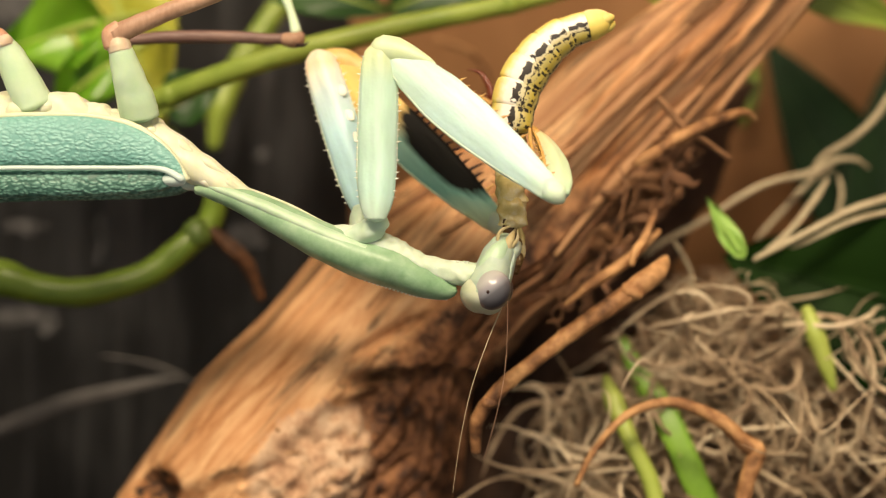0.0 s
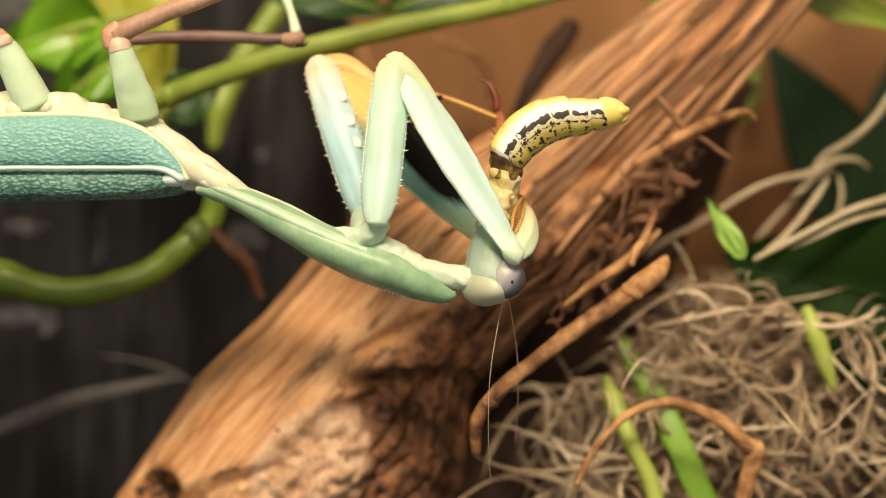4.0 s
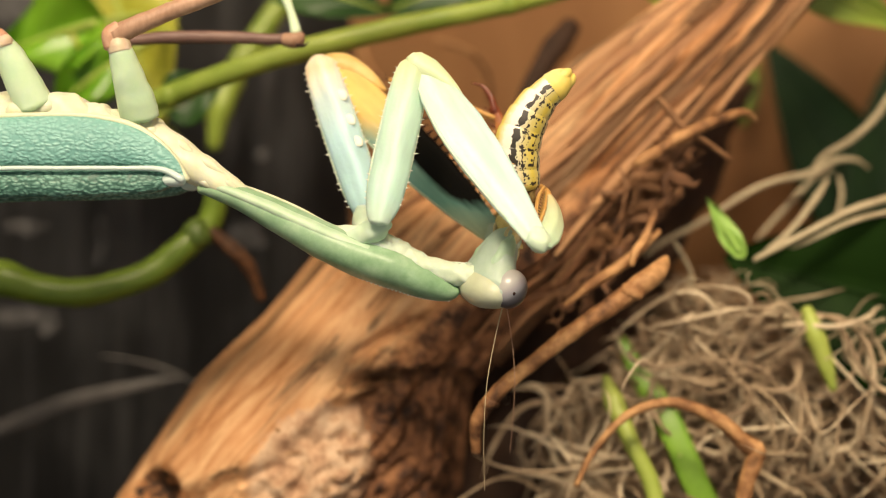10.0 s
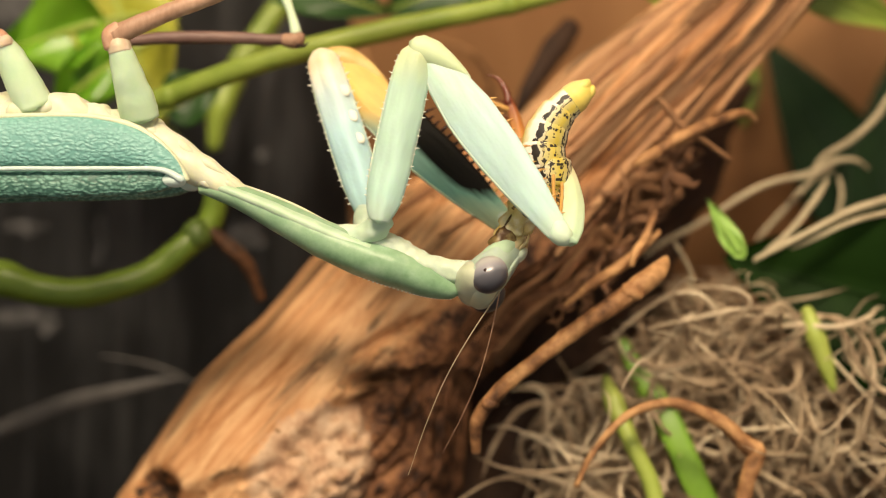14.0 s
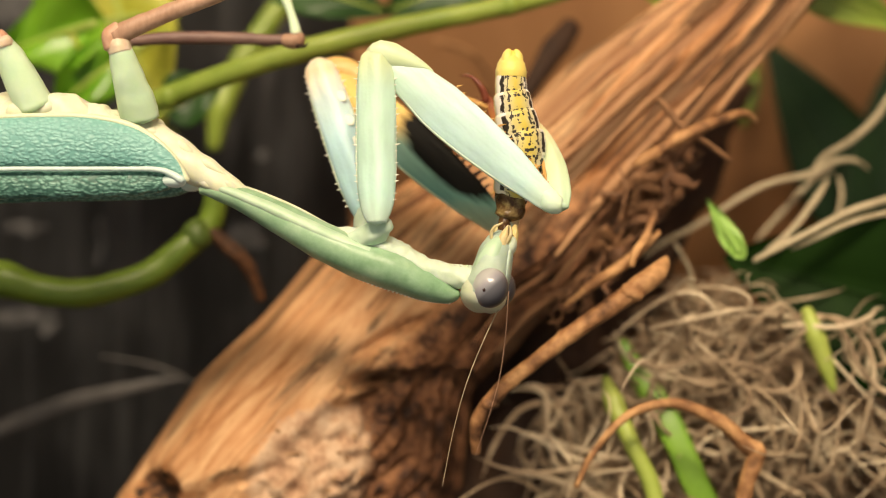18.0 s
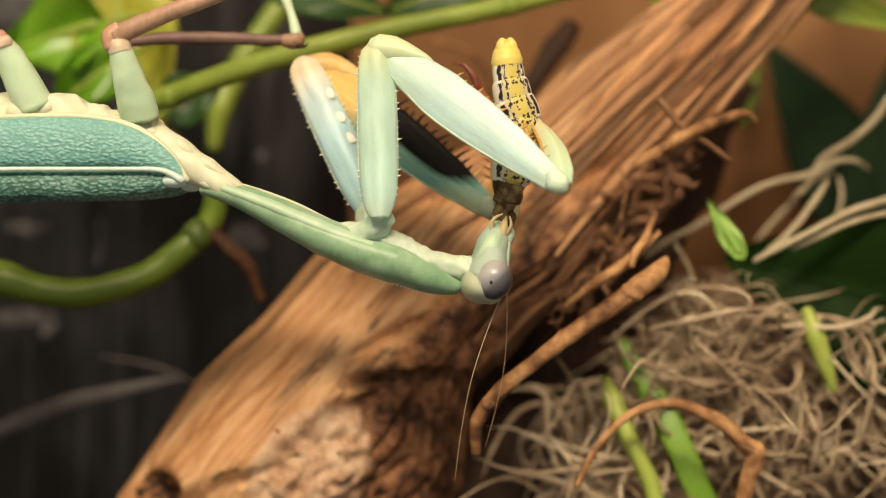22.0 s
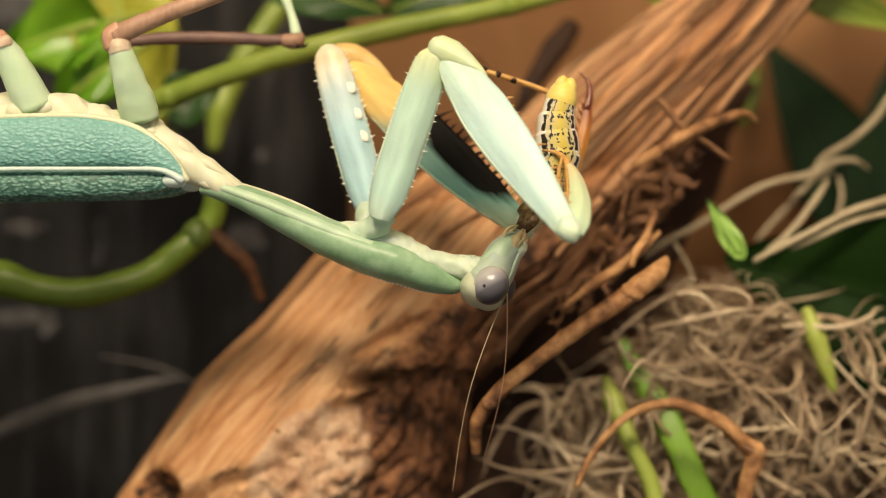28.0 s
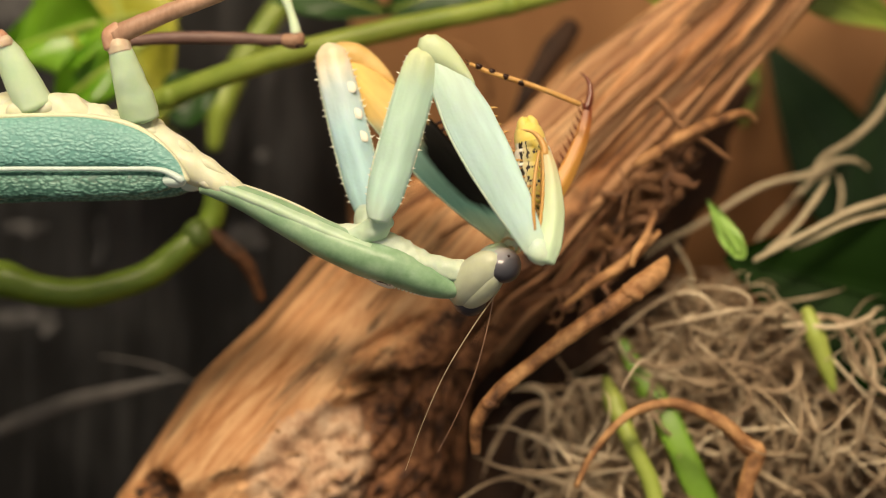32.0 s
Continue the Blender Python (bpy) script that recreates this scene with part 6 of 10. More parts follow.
    walk(moving["near_femur"], [
        (0, pose(-0.00648, -0.00218, 0.10101, -164.5, 48.1, -179.7)),
        (0.5, pose(-0.00378, -0.00164, 0.10051, -151.6, 42.6, -179.7)),
        (1, pose(-0.00834, -0.00204, 0.10062, -159.0, 53.6, -179.6)),
        (1.5, pose(0.00333, 0.00158, 0.09612, -137.4, -8.2, -145.7)),
        (2, pose(0.00036, 0.00192, 0.09766, -144.3, 2.8, -139.8)),
        (2.5, pose(-0.00190, 0.00140, 0.09884, -143.3, 5.1, -136.2)),
        (3, pose(-0.00404, -0.00070, 0.10025, -134.1, -0.1, -133.9)),
        (3.5, pose(-0.00579, 0.00044, 0.10012, -151.9, 14.8, -133.5)),
        (5.5, pose(-0.00093, -0.00136, 0.09939, -140.6, 12.4, -145.1)),
        (6, pose(-0.00024, -0.00212, 0.09946, -142.3, 8.1, -146.1)),
        (6.5, pose(0.00333, 0.00160, 0.09643, -134.4, -10.1, -146.7)),
        (7, pose(0.00480, 0.00090, 0.09546, -142.9, -19.9, -134.7)),
        (7.5, pose(0.00167, 0.00190, 0.09736, -135.8, -8.3, -140.3)),
        (8, pose(0.00036, 0.00096, 0.09843, -136.2, -3.6, -143.2)),
        (8.5, pose(0.00119, 0.00140, 0.09789, -137.9, -10.3, -141.6)),
        (9, pose(0.00634, 0.00216, 0.09350, -142.3, -21.9, -143.2)),
        (9.5, pose(-0.00142, 0.00150, 0.09897, -133.6, 10.0, -144.1)),
        (10, pose(-0.00289, 0.00038, 0.09982, -149.4, 23.9, -159.3)),
        (10.5, pose(-0.00273, 0.00152, 0.09940, -154.0, 26.6, -169.2)),
        (11, pose(-0.00512, -0.00270, 0.10081, -171.4, 28.0, -179.9)),
        (11.5, pose(-0.00397, -0.00124, 0.10045, -165.6, 26.1, -179.8)),
        (12, pose(-0.00279, -0.00400, 0.10060, -177.6, 29.7, -179.9)),
        (12.5, pose(-0.00247, -0.00318, 0.10044, -171.6, 29.1, -179.9)),
        (13, pose(-0.00549, -0.00108, 0.10077, -177.6, 34.7, -179.9)),
        (13.5, pose(-0.00374, -0.00282, 0.10079, -177.6, 32.7, -179.9)),
        (14, pose(-0.00251, -0.00400, 0.10089, -177.1, 36.4, 180.0)),
        (14.5, pose(-0.00483, -0.00292, 0.10088, -177.4, 40.4, -179.8)),
        (16.5, pose(-0.00553, -0.00140, 0.10043, -166.1, 38.5, -179.7)),
        (17, pose(-0.00457, -0.00230, 0.10058, -165.0, 38.0, -179.8)),
        (17.5, pose(-0.00525, -0.00114, 0.10059, -161.8, 39.9, -179.7)),
        (18, pose(-0.00693, -0.00136, 0.10073, -177.2, 48.6, -179.6)),
        (18.5, pose(-0.00778, -0.00164, 0.10086, -173.7, 41.9, -179.7)),
        (19, pose(-0.00827, -0.00310, 0.10103, -178.1, 43.0, -179.9)),
        (19.5, pose(-0.00742, -0.00286, 0.10107, -175.4, 46.8, -179.7)),
        (20, pose(-0.00716, -0.00256, 0.10111, -177.4, 49.0, -179.7)),
        (20.5, pose(-0.00346, -0.00262, 0.10082, -178.0, 43.8, -179.7)),
        (21, pose(-0.00625, -0.00332, 0.10129, -169.3, 47.4, -179.7)),
        (21.5, pose(-0.00712, -0.00212, 0.10119, -158.3, 50.4, -179.6)),
        (22, pose(-0.00691, -0.00170, 0.10126, -164.4, 50.9, -179.5)),
        (22.5, pose(-0.00781, -0.00126, 0.10132, -154.6, 52.5, -179.5)),
        (23, pose(-0.00605, -0.00156, 0.10110, -152.6, 53.8, -179.6)),
        (23.5, pose(-0.00594, -0.00400, 0.10146, -178.2, 37.6, -179.9)),
        (24, pose(-0.00566, -0.00400, 0.10138, -178.0, 37.1, -180.0)),
        (24.5, pose(-0.00593, -0.00400, 0.10173, -178.3, 34.7, -180.0)),
        (25, pose(-0.00403, -0.00324, 0.10106, -177.5, 35.6, 180.0)),
        (25.5, pose(-0.00151, -0.00400, 0.10093, -177.3, 29.9, -180.0)),
        (27.5, pose(-0.00137, -0.00400, 0.10106, -156.0, 35.7, 179.9)),
        (28, pose(-0.00051, -0.00400, 0.10088, -160.4, 33.2, 179.9)),
        (28.5, pose(0.00320, -0.00400, 0.09861, -153.1, 25.5, -175.2)),
        (29, pose(0.00319, -0.00400, 0.09918, -158.0, 27.0, -174.8)),
        (29.5, pose(-0.00309, -0.00400, 0.10117, -164.2, 48.9, -180.0)),
        (30, pose(-0.00045, -0.00400, 0.10050, -176.6, 33.6, 180.0)),
        (30.5, pose(0.00491, -0.00400, 0.09844, -176.3, 14.7, 180.0)),
        (31, pose(0.00324, -0.00400, 0.09938, -176.4, 22.5, 180.0)),
        (31.5, pose(-0.00532, -0.00228, 0.10117, -176.8, 49.1, -179.6)),
        (32, pose(-0.00147, -0.00400, 0.10110, -177.6, 27.3, -180.0)),
    ])
    walk(moving["near_tibia"], [
        (0, pose(0.01106, -0.00860, 0.08531, -52.5, -10.7, -0.2)),
        (0.5, pose(0.01080, -0.01318, 0.08471, -57.7, -6.8, -0.6)),
        (1, pose(0.01006, -0.01066, 0.08711, -49.7, -15.2, -0.4)),
        (1.5, pose(0.01052, -0.01352, 0.07835, -62.8, 0.9, -0.6)),
        (2, pose(0.01027, -0.00834, 0.07787, -61.4, 8.0, -0.2)),
        (2.5, pose(0.00945, -0.00790, 0.07935, -63.3, 12.4, -0.3)),
        (3, pose(0.00857, -0.01286, 0.08327, -64.0, -6.0, -0.4)),
        (3.5, pose(0.00632, -0.00350, 0.07931, -61.5, 23.4, -0.2)),
        (5.5, pose(0.01125, -0.01174, 0.08098, -60.2, -0.5, -0.5)),
        (6, pose(0.01032, -0.01300, 0.08034, -58.1, -1.2, -0.4)),
        (6.5, pose(0.01040, -0.01462, 0.07963, -63.5, -0.7, -0.8)),
        (7, pose(0.01059, -0.01416, 0.07715, -57.6, 10.9, -0.5)),
        (7.5, pose(0.01057, -0.01280, 0.08005, -66.1, 4.5, -0.6)),
        (8, pose(0.00959, -0.01324, 0.08087, -64.1, 13.6, -0.5)),
        (8.5, pose(0.00878, -0.01344, 0.08007, -63.1, 23.8, -0.5)),
        (9, pose(0.00951, -0.01410, 0.07560, -55.2, 13.7, -0.7)),
        (9.5, pose(0.01131, -0.01112, 0.08241, -70.0, -8.8, -0.6)),
        (10, pose(0.00946, -0.00824, 0.08063, -62.2, 17.5, -0.2)),
        (10.5, pose(0.00890, -0.00716, 0.07978, -60.8, 23.7, -0.2)),
        (11, pose(0.00620, -0.00632, 0.07950, -47.6, 16.5, -0.2)),
        (11.5, pose(0.00646, -0.00726, 0.07923, -52.4, 19.1, -0.1)),
        (12, pose(0.00941, -0.00502, 0.07922, -36.6, 4.9, 0.0)),
        (12.5, pose(0.00927, -0.00670, 0.07935, -44.0, 11.8, -0.1)),
        (13, pose(0.00904, -0.00210, 0.07978, -34.9, 2.8, 0.1)),
        (13.5, pose(0.00965, -0.00382, 0.07995, -48.4, 10.8, -0.0)),
        (14, pose(0.01221, -0.00526, 0.08093, -40.6, 2.7, 0.0)),
        (14.5, pose(0.01118, -0.00400, 0.08205, -44.2, 13.0, -0.0)),
        (16.5, pose(0.00923, -0.00720, 0.08189, -39.2, 11.8, -0.2)),
        (17, pose(0.00997, -0.00854, 0.08200, -47.4, 0.4, -0.2)),
        (17.5, pose(0.00967, -0.00868, 0.08281, -43.3, 2.0, -0.3)),
        (18, pose(0.01159, -0.00244, 0.08439, -34.3, -11.1, 0.0)),
        (18.5, pose(0.00842, -0.00424, 0.08280, -33.4, -7.2, -0.0)),
        (19, pose(0.00890, -0.00390, 0.08263, -33.2, -11.7, 0.0)),
        (19.5, pose(0.01033, -0.00472, 0.08443, -37.5, -4.4, -0.1)),
        (20, pose(0.01150, -0.00360, 0.08493, -32.4, -11.0, 0.0)),
        (20.5, pose(0.01342, -0.00336, 0.08323, -46.7, -9.3, 0.0)),
        (21, pose(0.01142, -0.00778, 0.08506, -40.5, -13.2, -0.2)),
        (21.5, pose(0.01041, -0.01104, 0.08674, -52.8, -7.0, -0.4)),
        (22, pose(0.01137, -0.00810, 0.08642, -48.8, -17.0, -0.3)),
        (22.5, pose(0.00977, -0.01158, 0.08791, -61.1, -20.1, -0.5)),
        (23, pose(0.01150, -0.01268, 0.08831, -56.9, -25.0, -0.7)),
        (23.5, pose(0.00908, -0.00476, 0.08195, -29.6, -4.2, -0.0)),
        (24, pose(0.00940, -0.00486, 0.08147, -24.9, -6.1, 0.1)),
        (24.5, pose(0.00829, -0.00472, 0.08121, -26.7, -0.7, 0.1)),
        (25, pose(0.01058, -0.00434, 0.08063, -27.8, -5.8, 0.1)),
        (25.5, pose(0.01091, -0.00516, 0.07933, -37.2, 6.8, 0.1)),
        (27.5, pose(0.01164, -0.01394, 0.08296, -51.7, 2.8, -0.6)),
        (28, pose(0.01208, -0.01220, 0.08166, -51.4, 4.1, -0.5)),
        (28.5, pose(0.01348, -0.01420, 0.07896, -53.3, 10.5, -0.7)),
        (29, pose(0.01423, -0.01216, 0.07900, -56.4, 6.6, -0.5)),
        (29.5, pose(0.01460, -0.01064, 0.08573, -55.6, -9.2, -0.5)),
        (30, pose(0.01331, -0.00546, 0.07978, -36.6, -2.9, 0.1)),
        (30.5, pose(0.01121, -0.00560, 0.07443, -55.2, 30.5, 0.0)),
        (31, pose(0.01274, -0.00558, 0.07640, -37.1, 10.0, 0.1)),
        (31.5, pose(0.01327, -0.00354, 0.08509, -43.4, -3.6, -0.0)),
        (32, pose(0.00997, -0.00506, 0.07894, -12.1, 2.4, 0.1)),
    ])
    walk(moving["far_coxa"], [
        (0, pose(-0.00788, 0.00400, 0.08318, -11.8, -18.1, 0.0)),
        (0.5, pose(-0.00785, 0.00400, 0.08300, -10.1, -17.9, 0.0)),
        (1, pose(-0.00804, 0.00400, 0.08285, -13.9, -16.1, 0.0)),
        (1.5, pose(-0.00770, 0.00400, 0.08224, -11.7, -16.6, 0.0)),
        (2, pose(-0.00779, 0.00400, 0.08224, -11.5, -17.4, 0.0)),
        (2.5, pose(-0.00785, 0.00400, 0.08242, -13.9, -16.3, 0.0)),
        (3, pose(-0.00767, 0.00400, 0.08282, -13.6, -17.6, 0.0)),
        (3.5, pose(-0.00779, 0.00400, 0.08276, -13.3, -18.3, 0.0)),
        (5.5, pose(-0.00770, 0.00400, 0.08257, -9.2, -18.8, 0.0)),
        (6, pose(-0.00758, 0.00400, 0.08276, -9.4, -18.6, 0.0)),
        (6.5, pose(-0.00758, 0.00400, 0.08248, -10.5, -17.8, 0.0)),
        (7, pose(-0.00752, 0.00400, 0.08233, -7.2, -18.5, 0.0)),
        (7.5, pose(-0.00752, 0.00400, 0.08248, -12.3, -18.9, 0.0)),
        (8, pose(-0.00758, 0.00400, 0.08260, -12.9, -19.2, 0.0)),
        (8.5, pose(-0.00752, 0.00400, 0.08257, -12.9, -19.0, 0.0)),
        (9, pose(-0.00737, 0.00400, 0.08230, -11.0, -18.6, 0.0)),
        (9.5, pose(-0.00758, 0.00400, 0.08267, -14.5, -19.5, 0.0)),
        (10, pose(-0.00758, 0.00400, 0.08282, -12.3, -19.1, 0.0)),
        (10.5, pose(-0.00761, 0.00400, 0.08276, -13.4, -18.8, 0.0)),
        (11, pose(-0.00767, 0.00400, 0.08300, -12.7, -18.9, 0.0)),
        (11.5, pose(-0.00767, 0.00400, 0.08294, -12.3, -18.4, 0.0)),
        (12, pose(-0.00752, 0.00400, 0.08303, -10.7, -18.1, 0.0)),
        (12.5, pose(-0.00752, 0.00400, 0.08300, -10.7, -17.9, 0.0)),
        (13, pose(-0.00758, 0.00400, 0.08312, -11.4, -17.1, 0.0)),
        (13.5, pose(-0.00752, 0.00400, 0.08312, -10.8, -17.7, 0.0)),
        (14, pose(-0.00752, 0.00400, 0.08312, -9.4, -17.9, 0.0)),
        (14.5, pose(-0.00770, 0.00400, 0.08309, -10.8, -17.3, 0.0)),
        (16.5, pose(-0.00794, 0.00400, 0.08273, -12.9, -17.4, 0.0)),
        (17, pose(-0.00770, 0.00400, 0.08285, -12.7, -18.8, 0.0)),
        (17.5, pose(-0.00767, 0.00400, 0.08294, -14.3, -18.9, 0.0)),
        (18, pose(-0.00776, 0.00400, 0.08300, -15.8, -19.3, 0.0)),
        (18.5, pose(-0.00779, 0.00400, 0.08312, -14.8, -19.9, 0.0)),
        (19, pose(-0.00779, 0.00400, 0.08321, -13.9, -20.7, 0.0)),
        (19.5, pose(-0.00770, 0.00400, 0.08321, -13.6, -21.0, 0.0)),
        (20, pose(-0.00758, 0.00400, 0.08327, -13.7, -21.4, 0.0)),
        (20.5, pose(-0.00743, 0.00400, 0.08321, -12.9, -21.7, 0.0)),
        (21, pose(-0.00752, 0.00400, 0.08339, -13.3, -21.9, 0.0)),
        (21.5, pose(-0.00752, 0.00400, 0.08339, -12.6, -22.4, 0.0)),
        (22, pose(-0.00746, 0.00400, 0.08351, -12.3, -25.4, 0.0)),
        (22.5, pose(-0.00752, 0.00400, 0.08370, -13.0, -25.6, 0.0)),
        (23, pose(-0.00758, 0.00400, 0.08336, -12.7, -25.2, 0.0)),
        (23.5, pose(-0.00761, 0.00400, 0.08336, -12.1, -23.5, 0.0)),
        (24, pose(-0.00767, 0.00400, 0.08336, -12.0, -22.8, 0.0)),
        (24.5, pose(-0.00770, 0.00400, 0.08336, -10.8, -20.9, 0.0)),
        (25, pose(-0.00770, 0.00400, 0.08336, -2.9, -12.0, 0.0)),
        (25.5, pose(-0.00776, 0.00400, 0.08303, -2.8, -11.6, 0.0)),
        (27.5, pose(-0.00746, 0.00400, 0.08336, -8.9, -15.9, 0.0)),
        (28, pose(-0.00746, 0.00400, 0.08330, -8.8, -15.5, 0.0)),
        (28.5, pose(-0.00734, 0.00400, 0.08312, -4.9, -15.6, 0.0)),
        (29, pose(-0.00734, 0.00400, 0.08318, -3.7, -15.8, 0.0)),
        (29.5, pose(-0.00746, 0.00400, 0.08354, -9.5, -16.0, 0.0)),
        (30, pose(-0.00746, 0.00400, 0.08327, -8.8, -15.2, 0.0)),
        (30.5, pose(-0.00743, 0.00400, 0.08300, -4.2, -14.1, 0.0)),
        (31, pose(-0.00743, 0.00400, 0.08309, -2.8, -13.6, 0.0)),
        (31.5, pose(-0.00767, 0.00400, 0.08339, -8.0, -13.9, 0.0)),
        (32, pose(-0.00767, 0.00400, 0.08321, -7.6, -14.3, 0.0)),
    ])
    walk(moving["far_femur"], [
        (0, pose(-0.01122, 0.00871, 0.09919, -178.9, 46.5, 180.0)),
        (0.5, pose(-0.01147, 0.00812, 0.09960, -179.0, 48.2, 180.0)),
        (1, pose(-0.00995, 0.00919, 0.09825, -178.2, 46.5, 180.0)),
        (1.5, pose(-0.01045, 0.00855, 0.09810, -178.4, 43.9, 180.0)),
        (2, pose(-0.01116, 0.00855, 0.09831, -178.7, 43.1, 180.0)),
        (2.5, pose(-0.01090, 0.00926, 0.09856, -178.7, 43.4, -180.0)),
        (3, pose(-0.01315, 0.00927, 0.10096, 179.9, 41.6, 180.0)),
        (3.5, pose(-0.01267, 0.00925, 0.09989, -179.6, 42.1, 180.0)),
        (5.5, pose(-0.01109, 0.00787, 0.09842, -178.6, 45.9, 180.0)),
        (6, pose(-0.01111, 0.00792, 0.09871, -178.8, 45.0, -180.0)),
        (6.5, pose(-0.01114, 0.00825, 0.09867, -178.8, 44.0, 180.0)),
        (7, pose(-0.01126, 0.00724, 0.09858, -178.8, 44.3, 180.0)),
        (7.5, pose(-0.01102, 0.00880, 0.09815, -178.6, 44.8, -180.0)),
        (8, pose(-0.01155, 0.00905, 0.09855, -178.9, 44.5, 180.0)),
        (8.5, pose(-0.01119, 0.00901, 0.09828, -178.7, 44.3, 180.0)),
        (9, pose(-0.01005, 0.00833, 0.09757, -178.1, 46.7, -180.0)),
        (9.5, pose(-0.01115, 0.00955, 0.09827, -178.6, 47.5, 180.0)),
        (10, pose(-0.01107, 0.00880, 0.09841, -178.7, 45.0, 180.0)),
        (10.5, pose(-0.01113, 0.00919, 0.09834, -178.7, 44.1, -180.0)),
        (11, pose(-0.01175, 0.00903, 0.09889, -179.1, 41.1, 180.0)),
        (11.5, pose(-0.01129, 0.00882, 0.09881, -178.9, 43.6, 180.0)),
        (12, pose(-0.00978, 0.00821, 0.09786, -178.1, 44.7, 180.0)),
        (12.5, pose(-0.01099, 0.00829, 0.09913, -178.9, 44.6, 180.0)),
        (13, pose(-0.01098, 0.00849, 0.09943, -179.0, 43.6, 180.0)),
        (13.5, pose(-0.01068, 0.00831, 0.09912, -178.7, 45.7, 180.0)),
        (14, pose(-0.01046, 0.00789, 0.09903, -178.6, 47.0, 180.0)),
        (14.5, pose(-0.01053, 0.00830, 0.09897, -178.6, 46.2, 180.0)),
        (16.5, pose(-0.01172, 0.00904, 0.09932, -179.1, 45.1, 180.0)),
        (17, pose(-0.01214, 0.00901, 0.09952, -179.3, 45.4, 180.0)),
        (17.5, pose(-0.01159, 0.00951, 0.09911, -178.9, 46.8, 180.0)),
        (18, pose(-0.01099, 0.00995, 0.09840, -178.5, 48.1, 180.0)),
        (18.5, pose(-0.01315, 0.00974, 0.10008, -179.7, 44.7, 180.0)),
        (19, pose(-0.01389, 0.00947, 0.10060, 179.9, 44.0, 180.0)),
        (19.5, pose(-0.01203, 0.00934, 0.09907, -179.0, 48.4, 180.0)),
        (20, pose(-0.01159, 0.00935, 0.09873, -178.7, 49.0, -180.0)),
        (20.5, pose(-0.01107, 0.00908, 0.09831, -178.5, 49.3, 180.0)),
        (21, pose(-0.01159, 0.00920, 0.09874, -178.7, 49.0, 180.0)),
        (21.5, pose(-0.01232, 0.00910, 0.09924, -179.1, 49.4, 180.0)),
        (22, pose(-0.01358, 0.00907, 0.09942, -179.4, 51.7, 180.0)),
        (22.5, pose(-0.01356, 0.00931, 0.09943, -179.4, 51.7, 180.0)),
        (23, pose(-0.01245, 0.00919, 0.09852, -178.7, 53.4, 180.0)),
        (23.5, pose(-0.01335, 0.00900, 0.09950, -179.5, 48.6, 180.0)),
        (24, pose(-0.01308, 0.00893, 0.09949, -179.5, 47.6, 180.0)),
        (24.5, pose(-0.01101, 0.00841, 0.09844, -178.5, 47.9, 180.0)),
        (25, pose(-0.00786, 0.00532, 0.09899, -177.9, 44.9, 180.0)),
        (25.5, pose(-0.00815, 0.00477, 0.09904, -178.0, 44.7, -180.0)),
        (27.5, pose(-0.00925, 0.00760, 0.09902, -178.2, 47.0, 180.0)),
        (28, pose(-0.00870, 0.00747, 0.09864, -177.9, 47.2, 180.0)),
        (28.5, pose(-0.00827, 0.00622, 0.09848, -177.6, 48.6, 180.0)),
        (29, pose(-0.00820, 0.00590, 0.09852, -177.6, 49.4, 180.0)),
        (29.5, pose(-0.00949, 0.00777, 0.09953, -178.3, 48.3, 180.0)),
        (30, pose(-0.00903, 0.00750, 0.09894, -178.2, 46.2, 180.0)),
        (30.5, pose(-0.00851, 0.00600, 0.09862, -177.9, 45.1, 180.0)),
        (31, pose(-0.00859, 0.00508, 0.09887, -178.1, 43.2, 180.0)),
        (31.5, pose(-0.00910, 0.00724, 0.09950, -178.3, 46.4, 180.0)),
        (32, pose(-0.00873, 0.00708, 0.09832, -178.0, 43.1, 180.0)),
    ])
